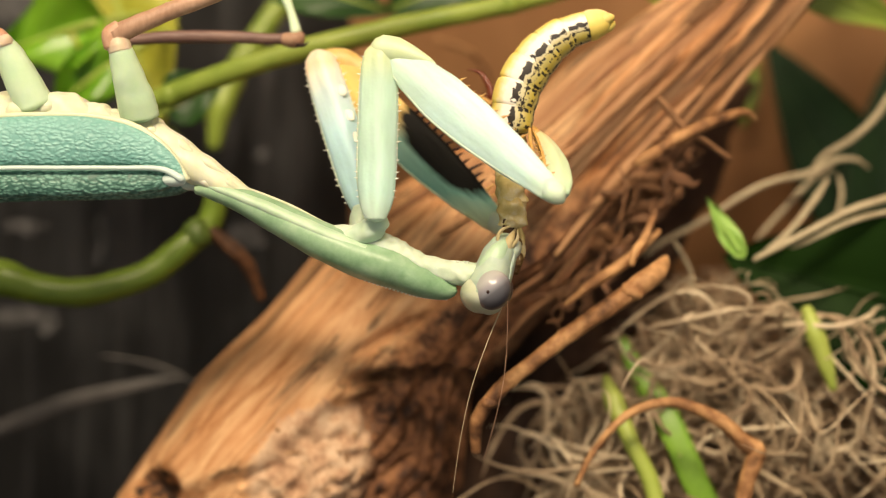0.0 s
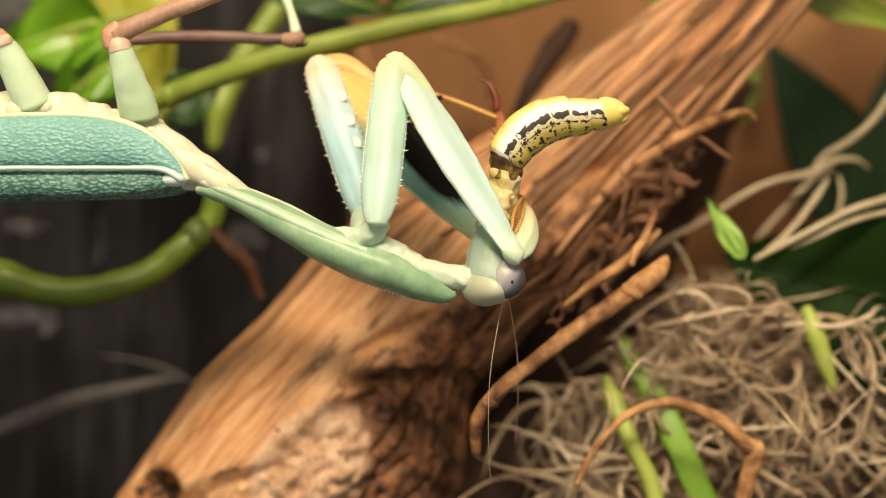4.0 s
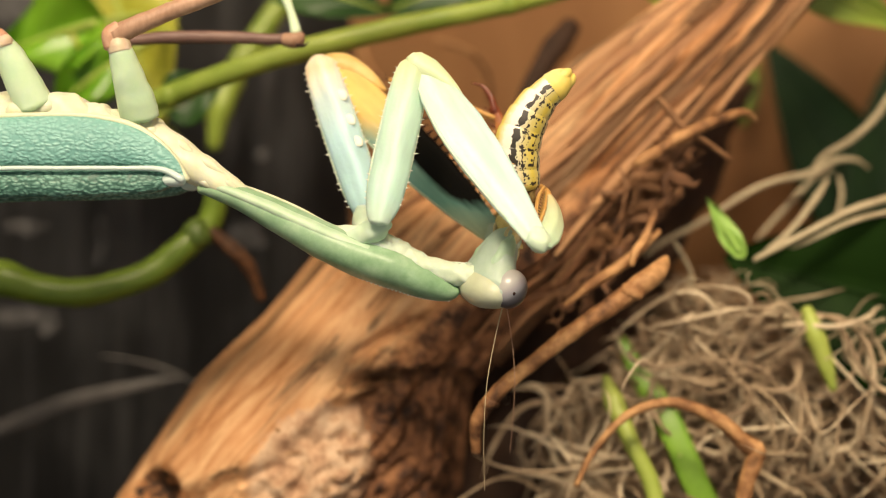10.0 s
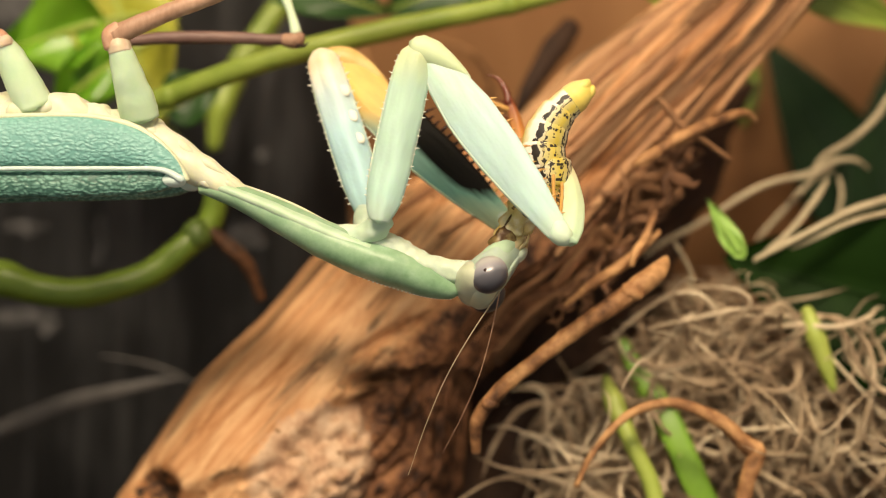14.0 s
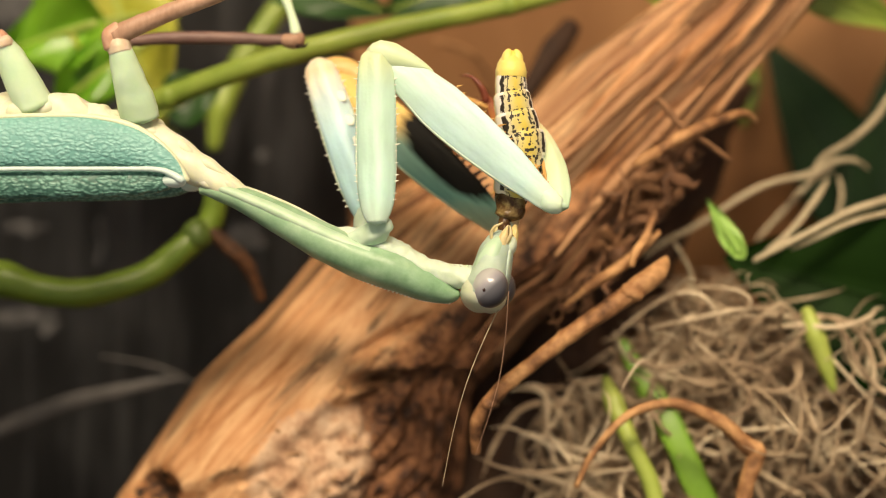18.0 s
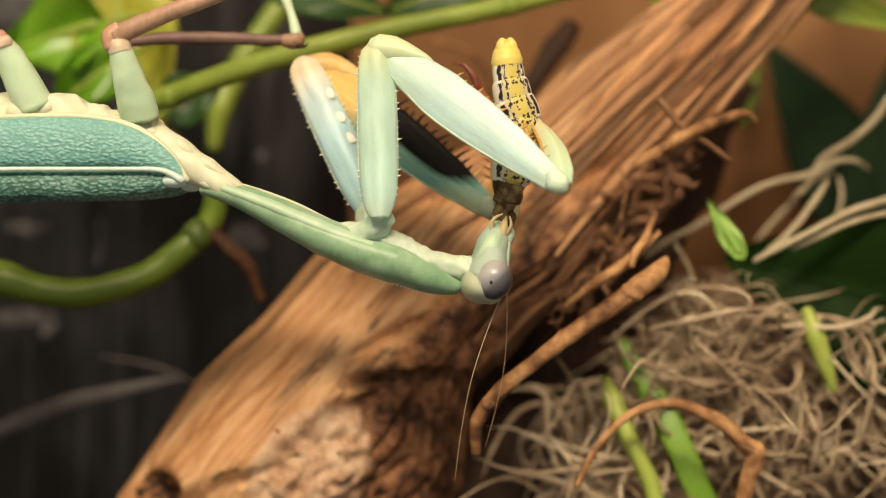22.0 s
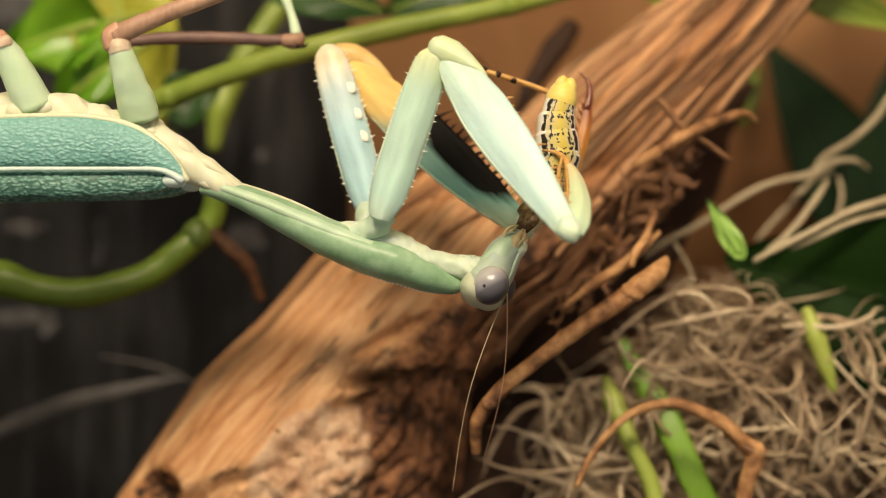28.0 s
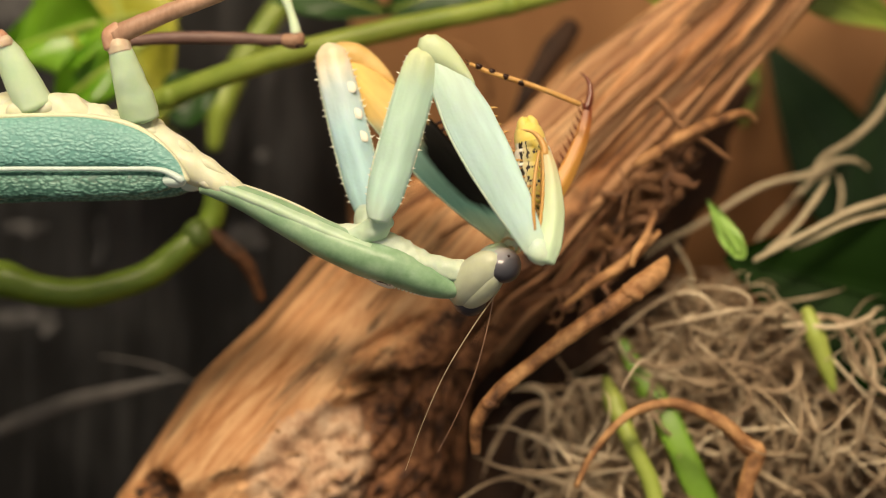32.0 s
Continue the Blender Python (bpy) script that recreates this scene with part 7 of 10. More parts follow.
    walk(moving["far_tibia"], [
        (0, pose(0.00631, 0.00822, 0.08245, -6.8, -3.3, 0.0)),
        (0.5, pose(0.00663, 0.00748, 0.08226, -9.6, -4.6, -0.0)),
        (1, pose(0.00757, 0.00845, 0.08163, -2.6, -3.4, -0.0)),
        (1.5, pose(0.00629, 0.00789, 0.08069, -2.9, -5.8, 0.0)),
        (2, pose(0.00532, 0.00797, 0.08034, -7.7, 6.5, 0.0)),
        (2.5, pose(0.00569, 0.00871, 0.08081, -4.9, 2.6, 0.0)),
        (3, pose(0.00225, 0.00920, 0.08079, -3.0, 17.1, 0.0)),
        (3.5, pose(0.00335, 0.00903, 0.08101, -3.7, 10.4, 0.0)),
        (5.5, pose(0.00624, 0.00711, 0.08070, -11.0, 1.8, 0.0)),
        (6, pose(0.00589, 0.00716, 0.08039, -10.8, 3.1, 0.0)),
        (6.5, pose(0.00566, 0.00771, 0.08110, -8.7, 1.1, 0.0)),
        (7, pose(0.00562, 0.00671, 0.08123, -12.6, 1.7, 0.0)),
        (7.5, pose(0.00600, 0.00818, 0.08085, -6.9, -2.1, 0.0)),
        (8, pose(0.00538, 0.00852, 0.08081, -5.6, 0.2, -0.0)),
        (8.5, pose(0.00570, 0.00844, 0.08083, -5.9, -2.2, 0.0)),
        (9, pose(0.00753, 0.00749, 0.08084, -9.6, -3.2, 0.0)),
        (9.5, pose(0.00675, 0.00886, 0.08083, -4.3, -5.0, 0.0)),
        (10, pose(0.00600, 0.00818, 0.08085, -6.9, -1.0, -0.0)),
        (10.5, pose(0.00570, 0.00864, 0.08100, -2.9, -0.6, -0.0)),
        (11, pose(0.00417, 0.00860, 0.08115, 6.7, 4.4, 0.0)),
        (11.5, pose(0.00538, 0.00834, 0.08139, 6.7, 0.9, 0.0)),
        (12, pose(0.00712, 0.00732, 0.08162, 6.6, -4.7, 0.0)),
        (12.5, pose(0.00598, 0.00781, 0.08193, -4.6, 0.2, 0.0)),
        (13, pose(0.00568, 0.00807, 0.08193, -4.0, 1.4, -0.0)),
        (13.5, pose(0.00660, 0.00774, 0.08204, -8.6, -0.8, 0.0)),
        (14, pose(0.00719, 0.00718, 0.08195, -10.8, 0.6, -0.0)),
        (14.5, pose(0.00691, 0.00765, 0.08187, -8.9, -0.8, 0.0)),
        (16.5, pose(0.00535, 0.00859, 0.08145, -5.4, 2.7, 0.0)),
        (17, pose(0.00497, 0.00857, 0.08116, -5.4, 4.2, 0.0)),
        (17.5, pose(0.00607, 0.00900, 0.08154, -3.8, -2.4, 0.0)),
        (18, pose(0.00700, 0.00932, 0.08217, -2.6, -8.3, -0.0)),
        (18.5, pose(0.00384, 0.00961, 0.08232, -1.5, 0.8, 0.0)),
        (19, pose(0.00287, 0.00950, 0.08265, -1.9, 2.5, 0.0)),
        (19.5, pose(0.00608, 0.00889, 0.08262, -4.2, -7.7, 0.0)),
        (20, pose(0.00670, 0.00880, 0.08258, -4.6, -9.6, 0.0)),
        (20.5, pose(0.00725, 0.00843, 0.08256, -5.4, -9.4, 0.0)),
        (21, pose(0.00664, 0.00867, 0.08284, -5.0, -8.2, 0.0)),
        (21.5, pose(0.00606, 0.00868, 0.08312, -5.0, -7.2, 0.0)),
        (22, pose(0.00551, 0.00874, 0.08341, -4.8, -6.3, -0.0)),
        (22.5, pose(0.00548, 0.00899, 0.08333, -3.8, -3.7, 0.0)),
        (23, pose(0.00705, 0.00860, 0.08350, -5.3, -8.6, 0.0)),
        (23.5, pose(0.00476, 0.00878, 0.08331, -4.6, 0.2, -0.0)),
        (24, pose(0.00476, 0.00870, 0.08319, -2.5, 0.1, 0.0)),
        (24.5, pose(0.00677, 0.00768, 0.08149, -8.8, 10.7, 0.0)),
        (25, pose(0.00919, 0.00443, 0.08191, -0.0, 28.4, 0.0)),
        (25.5, pose(0.00917, 0.00392, 0.08262, -8.2, 28.7, 0.0)),
        (27.5, pose(0.00873, 0.00670, 0.08339, -11.2, 30.3, 0.0)),
        (28, pose(0.00928, 0.00647, 0.08296, -10.3, 27.5, 0.0)),
        (28.5, pose(0.00984, 0.00523, 0.08251, -10.7, 24.6, 0.0)),
        (29, pose(0.01012, 0.00488, 0.08280, -15.1, 24.3, 0.0)),
        (29.5, pose(0.00856, 0.00707, 0.08350, -10.7, 31.1, 0.0)),
        (30, pose(0.00878, 0.00657, 0.08317, -9.5, 29.6, 0.0)),
        (30.5, pose(0.00901, 0.00506, 0.08263, -7.8, 27.5, 0.0)),
        (31, pose(0.00879, 0.00426, 0.08318, -13.6, 29.4, 0.0)),
        (31.5, pose(0.00865, 0.00642, 0.08357, -12.8, 30.9, 0.0)),
        (32, pose(0.00888, 0.00592, 0.08310, -10.5, 29.1, 0.0)),
    ])
    walk(moving["far_tarsus"], [
        (0, pose(0.00551, 0.00986, 0.09626, 0.0, -69.4, -0.0)),
        (0.5, pose(0.00553, 0.00980, 0.09595, 0.0, -69.4, -0.0)),
        (1, pose(0.00673, 0.00909, 0.09552, 0.0, -69.4, -0.0)),
        (1.5, pose(0.00488, 0.00861, 0.09453, 0.0, -69.4, -0.0)),
        (2, pose(0.00688, 0.00984, 0.09405, 0.0, -69.4, -0.0)),
        (2.5, pose(0.00633, 0.00990, 0.09467, 0.0, -69.4, -0.0)),
        (3, pose(0.00635, 0.00994, 0.09409, 0.0, -69.4, -0.0)),
        (3.5, pose(0.00585, 0.00992, 0.09469, 0.0, -69.4, -0.0)),
        (5.5, pose(0.00666, 0.00977, 0.09437, 0.0, -69.4, -0.0)),
        (6, pose(0.00664, 0.00977, 0.09406, 0.0, -69.4, -0.0)),
        (6.5, pose(0.00592, 0.00982, 0.09487, 0.0, -69.4, -0.0)),
        (7, pose(0.00603, 0.00974, 0.09482, 0.0, -69.4, -0.0)),
        (7.5, pose(0.00548, 0.00986, 0.09468, 0.0, -69.4, -0.0)),
        (8, pose(0.00543, 0.00988, 0.09467, 0.0, -69.4, -0.0)),
        (8.5, pose(0.00517, 0.00988, 0.09467, 0.0, -69.4, -0.0)),
        (9, pose(0.00677, 0.00980, 0.09456, 0.0, -69.4, -0.0)),
        (9.5, pose(0.00554, 0.00991, 0.09467, 0.0, -69.4, -0.0)),
        (10, pose(0.00577, 0.00986, 0.09468, 0.0, -69.4, -0.0)),
        (10.5, pose(0.00555, 0.00933, 0.09492, 0.0, -69.4, -0.0)),
        (11, pose(0.00523, 0.00698, 0.09495, 0.0, -69.4, -0.0)),
        (11.5, pose(0.00560, 0.00671, 0.09522, 0.0, -69.4, -0.0)),
        (12, pose(0.00598, 0.00573, 0.09542, 0.0, -69.4, -0.0)),
        (12.5, pose(0.00602, 0.00892, 0.09582, 0.0, -69.4, -0.0)),
        (13, pose(0.00600, 0.00903, 0.09583, 0.0, -69.4, -0.0)),
        (13.5, pose(0.00640, 0.00982, 0.09582, 0.0, -69.4, -0.0)),
        (14, pose(0.00732, 0.00978, 0.09564, 0.0, -69.4, -0.0)),
        (14.5, pose(0.00672, 0.00981, 0.09563, 0.0, -69.4, -0.0)),
        (16.5, pose(0.00601, 0.00989, 0.09531, 0.0, -69.4, -0.0)),
        (17, pose(0.00598, 0.00989, 0.09499, 0.0, -69.4, -0.0)),
        (17.5, pose(0.00549, 0.00992, 0.09543, 0.0, -69.4, -0.0)),
        (18, pose(0.00498, 0.00995, 0.09594, 0.0, -69.4, -0.0)),
        (18.5, pose(0.00403, 0.00997, 0.09625, 0.0, -69.4, -0.0)),
        (19, pose(0.00349, 0.00996, 0.09656, 0.0, -69.4, -0.0)),
        (19.5, pose(0.00421, 0.00991, 0.09639, 0.0, -69.4, -0.0)),
        (20, pose(0.00437, 0.00990, 0.09627, 0.0, -69.4, -0.0)),
        (20.5, pose(0.00499, 0.00973, 0.09625, 0.0, -69.4, -0.0)),
        (21, pose(0.00466, 0.00989, 0.09658, 0.0, -69.4, -0.0)),
        (21.5, pose(0.00432, 0.00990, 0.09689, 0.0, -69.4, -0.0)),
        (22, pose(0.00399, 0.00990, 0.09721, 0.0, -69.4, -0.0)),
        (22.5, pose(0.00457, 0.00992, 0.09720, 0.0, -69.4, -0.0)),
        (23, pose(0.00498, 0.00989, 0.09721, 0.0, -69.4, -0.0)),
        (23.5, pose(0.00480, 0.00990, 0.09720, 0.0, -69.4, -0.0)),
        (24, pose(0.00478, 0.00931, 0.09711, 0.0, -69.4, -0.0)),
        (24.5, pose(0.00932, 0.00982, 0.09502, 0.0, -69.4, -0.0)),
        (25, pose(0.01529, 0.00403, 0.09443, 0.0, -69.4, -0.0)),
        (25.5, pose(0.01489, 0.00399, 0.09532, 0.0, -69.4, -0.0)),
        (27.5, pose(0.01361, 0.00459, 0.09627, 0.0, -69.4, -0.0)),
        (28, pose(0.01392, 0.00439, 0.09593, 0.0, -69.4, -0.0)),
        (28.5, pose(0.01412, 0.00694, 0.09565, 0.0, -69.4, -0.0)),
        (29, pose(0.01434, 0.00773, 0.09577, 0.0, -69.4, -0.0)),
        (29.5, pose(0.01280, 0.00499, 0.09660, 0.0, -69.4, -0.0)),
        (30, pose(0.01389, 0.00447, 0.09596, 0.0, -69.4, -0.0)),
        (30.5, pose(0.01399, 0.00408, 0.09560, 0.0, -69.4, -0.0)),
        (31, pose(0.01442, 0.00402, 0.09593, 0.0, -69.4, -0.0)),
        (31.5, pose(0.01330, 0.00430, 0.09653, 0.0, -69.4, -0.0)),
        (32, pose(0.01470, 0.00415, 0.09564, 0.0, -69.4, -0.0)),
    ])
    walk(moving["antenna_a"], [
        (0, pose(0.00667, -0.00064, 0.07528, -173.2, -16.3, 180.0)),
        (0.5, pose(0.00633, -0.00064, 0.07579, -173.2, -10.4, 180.0)),
        (1, pose(0.00662, -0.00090, 0.07533, -173.2, -8.2, 180.0)),
        (1.5, pose(0.00552, -0.00050, 0.07490, -173.2, -6.8, 180.0)),
        (2, pose(0.00602, -0.00050, 0.07345, -173.2, 2.9, 180.0)),
        (2.5, pose(0.00545, -0.00077, 0.07481, -173.2, 14.4, 180.0)),
        (3, pose(0.00360, -0.00166, 0.07680, -173.2, -20.2, -180.0)),
        (3.5, pose(0.00698, 0.00037, 0.07711, -173.2, -5.6, -180.0)),
        (5.5, pose(0.00590, -0.00064, 0.07528, -173.2, -7.6, -180.0)),
        (6, pose(0.00619, -0.00064, 0.07495, -173.2, -11.5, -180.0)),
        (6.5, pose(0.00554, -0.00123, 0.07577, -173.2, -44.5, -180.0)),
        (7, pose(0.00543, -0.00021, 0.07369, -173.2, -39.8, 180.0)),
        (7.5, pose(0.00644, -0.00050, 0.07517, -173.2, -12.4, -180.0)),
        (8, pose(0.00621, -0.00064, 0.07502, -173.2, -17.0, 180.0)),
        (8.5, pose(0.00634, -0.00050, 0.07382, -173.2, -13.6, -180.0)),
        (9, pose(0.00528, -0.00021, 0.07384, -173.2, -26.5, 180.0)),
        (9.5, pose(0.00510, -0.00148, 0.07542, -173.2, -8.6, 180.0)),
        (10, pose(0.00673, 0.00037, 0.07598, -173.2, -7.3, 180.0)),
        (10.5, pose(0.00646, 0.00022, 0.07591, -173.2, -8.3, 180.0)),
        (11, pose(0.00698, 0.00078, 0.07706, -173.2, -6.5, 180.0)),
        (11.5, pose(0.00652, 0.00051, 0.07666, -173.2, -1.1, 180.0)),
        (12, pose(0.00609, -0.00052, 0.07577, -173.2, -8.5, 180.0)),
        (12.5, pose(0.00636, -0.00043, 0.07491, -173.2, -0.1, 180.0)),
        (13, pose(0.00715, 0.00065, 0.07643, -173.2, -2.3, 180.0)),
        (13.5, pose(0.00675, -0.00062, 0.07634, -173.2, -18.3, 180.0)),
        (14, pose(0.00587, -0.00075, 0.07569, -173.2, -27.3, 180.0)),
        (14.5, pose(0.00607, -0.00066, 0.07572, -173.2, 3.2, 180.0)),
        (16.5, pose(0.00603, -0.00077, 0.07521, -173.2, -41.8, 180.0)),
        (17, pose(0.00638, -0.00077, 0.07600, -173.2, -30.5, 180.0)),
        (17.5, pose(0.00626, -0.00077, 0.07579, -173.2, -33.0, 180.0)),
        (18, pose(0.00666, -0.00077, 0.07573, -173.2, -19.3, 180.0)),
        (18.5, pose(0.00679, -0.00090, 0.07709, -173.2, -38.2, 180.0)),
        (19, pose(0.00573, -0.00105, 0.07650, -173.2, -31.9, 180.0)),
        (19.5, pose(0.00626, -0.00090, 0.07658, -173.2, -7.7, 180.0)),
        (20, pose(0.00665, -0.00077, 0.07565, -173.2, -13.2, -180.0)),
        (20.5, pose(0.00657, -0.00090, 0.07579, -173.2, -12.9, 180.0)),
        (21, pose(0.00626, -0.00102, 0.07542, -173.2, -17.8, 180.0)),
        (21.5, pose(0.00636, -0.00141, 0.07667, -173.2, -21.2, -180.0)),
        (22, pose(0.00667, -0.00050, 0.07671, -173.2, -15.7, 180.0)),
        (22.5, pose(0.00682, -0.00113, 0.07788, -173.2, -23.0, 180.0)),
        (23, pose(0.00664, -0.00050, 0.07531, -173.2, -18.6, 180.0)),
        (23.5, pose(0.00661, -0.00044, 0.07677, -173.2, -19.3, 180.0)),
        (24, pose(0.00676, -0.00023, 0.07700, -173.2, -13.7, 180.0)),
        (24.5, pose(0.00673, -0.00038, 0.07658, -173.2, -42.4, 180.0)),
        (25, pose(0.00522, -0.00160, 0.07783, -173.2, -1.0, -180.0)),
        (25.5, pose(0.00666, -0.00050, 0.07640, -173.2, -17.7, -180.0)),
        (27.5, pose(0.00645, -0.00077, 0.07581, -173.2, -13.4, -180.0)),
        (28, pose(0.00655, -0.00077, 0.07557, -173.2, -16.0, 180.0)),
        (28.5, pose(0.00614, -0.00064, 0.07511, -173.2, -40.2, 180.0)),
        (29, pose(0.00630, -0.00064, 0.07507, -173.2, -21.4, 180.0)),
        (29.5, pose(0.00536, -0.00050, 0.07429, -173.2, -14.1, 180.0)),
        (30, pose(0.00670, 0.00005, 0.07606, -173.2, -0.6, 180.0)),
        (30.5, pose(0.00612, -0.00015, 0.07596, -173.2, -36.6, 180.0)),
        (31, pose(0.00645, -0.00021, 0.07734, -173.2, -11.7, 180.0)),
        (31.5, pose(0.00555, -0.00050, 0.07448, -173.2, -26.3, 180.0)),
        (32, pose(0.00589, -0.00010, 0.07595, -173.2, -28.3, 180.0)),
    ])
    walk(moving["antenna_b"], [
        (0, pose(0.00675, 0.00036, 0.07525, 173.2, -7.4, -180.0)),
        (0.5, pose(0.00642, 0.00036, 0.07576, 173.2, -1.5, 180.0)),
        (1, pose(0.00688, 0.00007, 0.07530, 173.2, 0.2, 180.0)),
        (1.5, pose(0.00552, 0.00050, 0.07490, 173.2, 2.4, 180.0)),
        (2, pose(0.00602, 0.00050, 0.07345, 173.2, 12.1, 180.0)),
        (2.5, pose(0.00561, 0.00021, 0.07475, 173.2, 22.8, 180.0)),
        (3, pose(0.00440, -0.00124, 0.07639, 173.2, -15.1, 180.0)),
        (3.5, pose(0.00648, 0.00123, 0.07708, 173.2, 5.1, 180.0)),
        (5.5, pose(0.00599, 0.00036, 0.07525, 173.2, 1.3, 180.0)),
        (6, pose(0.00627, 0.00036, 0.07492, 173.2, -2.6, 180.0)),
        (6.5, pose(0.00601, -0.00037, 0.07560, 173.2, -37.0, 180.0)),
        (7, pose(0.00527, 0.00077, 0.07374, 173.2, -30.1, 180.0)),
        (7.5, pose(0.00644, 0.00050, 0.07517, 173.2, -3.2, -180.0)),
        (8, pose(0.00629, 0.00036, 0.07499, 173.2, -8.1, 180.0)),
        (8.5, pose(0.00634, 0.00050, 0.07382, 173.2, -4.5, 180.0)),
        (9, pose(0.00514, 0.00077, 0.07395, 173.2, -16.9, 180.0)),
        (9.5, pose(0.00578, -0.00078, 0.07522, 173.2, -1.5, 180.0)),
        (10, pose(0.00626, 0.00123, 0.07614, 173.2, 3.3, 180.0)),
        (10.5, pose(0.00606, 0.00113, 0.07605, 173.2, 2.0, 180.0)),
        (11, pose(0.00629, 0.00148, 0.07720, 173.2, 4.4, 180.0)),
        (11.5, pose(0.00597, 0.00133, 0.07680, 173.2, 9.6, 180.0)),
        (12, pose(0.00589, 0.00036, 0.07533, 173.2, 1.0, 180.0)),
        (12.5, pose(0.00617, 0.00053, 0.07466, 173.2, 9.7, 180.0)),
        (13, pose(0.00651, 0.00141, 0.07644, 173.2, 8.5, 180.0)),
        (13.5, pose(0.00665, 0.00031, 0.07598, 173.2, -9.2, 180.0)),
        (14, pose(0.00587, 0.00019, 0.07535, 173.2, -18.7, 180.0)),
        (14.5, pose(0.00603, 0.00028, 0.07541, 173.2, 13.0, 180.0)),
        (16.5, pose(0.00620, 0.00021, 0.07519, 173.2, -33.0, 180.0)),
        (17, pose(0.00655, 0.00021, 0.07599, 173.2, -21.7, -180.0)),
        (17.5, pose(0.00643, 0.00021, 0.07576, 173.2, -24.3, 180.0)),
        (18, pose(0.00683, 0.00021, 0.07570, 173.2, -10.6, 180.0)),
        (18.5, pose(0.00705, 0.00007, 0.07709, 173.2, -29.7, 180.0)),
        (19, pose(0.00603, -0.00012, 0.07628, 173.2, -23.7, 180.0)),
        (19.5, pose(0.00651, 0.00007, 0.07652, 173.2, 0.7, 180.0)),
        (20, pose(0.00682, 0.00021, 0.07561, 173.2, -4.5, 180.0)),
        (20.5, pose(0.00682, 0.00007, 0.07571, 173.2, -4.4, 180.0)),
        (21, pose(0.00658, -0.00008, 0.07531, 173.2, -9.7, 180.0)),
        (21.5, pose(0.00699, -0.00065, 0.07656, 173.2, -14.0, 180.0)),
        (22, pose(0.00667, 0.00050, 0.07671, 173.2, -6.6, 180.0)),
        (22.5, pose(0.00725, -0.00022, 0.07788, 173.2, -14.8, -180.0)),
        (23, pose(0.00664, 0.00050, 0.07531, 173.2, -9.4, 180.0)),
        (23.5, pose(0.00635, 0.00041, 0.07632, 173.2, -10.0, 180.0)),
        (24, pose(0.00634, 0.00052, 0.07649, 173.2, -3.7, 180.0)),
        (24.5, pose(0.00643, 0.00047, 0.07613, 173.2, -33.5, 180.0)),
        (25, pose(0.00593, -0.00125, 0.07722, 173.2, 5.9, 180.0)),
        (25.5, pose(0.00646, 0.00039, 0.07600, 173.2, -8.4, 180.0)),
        (27.5, pose(0.00661, 0.00021, 0.07575, 173.2, -4.8, -180.0)),
        (28, pose(0.00671, 0.00021, 0.07549, 173.2, -7.3, 180.0)),
        (28.5, pose(0.00622, 0.00036, 0.07506, 173.2, -31.3, 180.0)),
        (29, pose(0.00637, 0.00036, 0.07502, 173.2, -12.5, -180.0)),
        (29.5, pose(0.00536, 0.00050, 0.07429, 173.2, -4.9, 180.0)),
        (30, pose(0.00605, 0.00052, 0.07547, 173.2, 12.2, 180.0)),
        (30.5, pose(0.00563, 0.00051, 0.07539, 173.2, -27.4, 180.0)),
        (31, pose(0.00601, 0.00039, 0.07667, 173.2, -1.3, 180.0)),
        (31.5, pose(0.00555, 0.00050, 0.07448, 173.2, -17.1, 180.0)),
        (32, pose(0.00536, 0.00054, 0.07539, 173.2, -18.8, 180.0)),
    ])
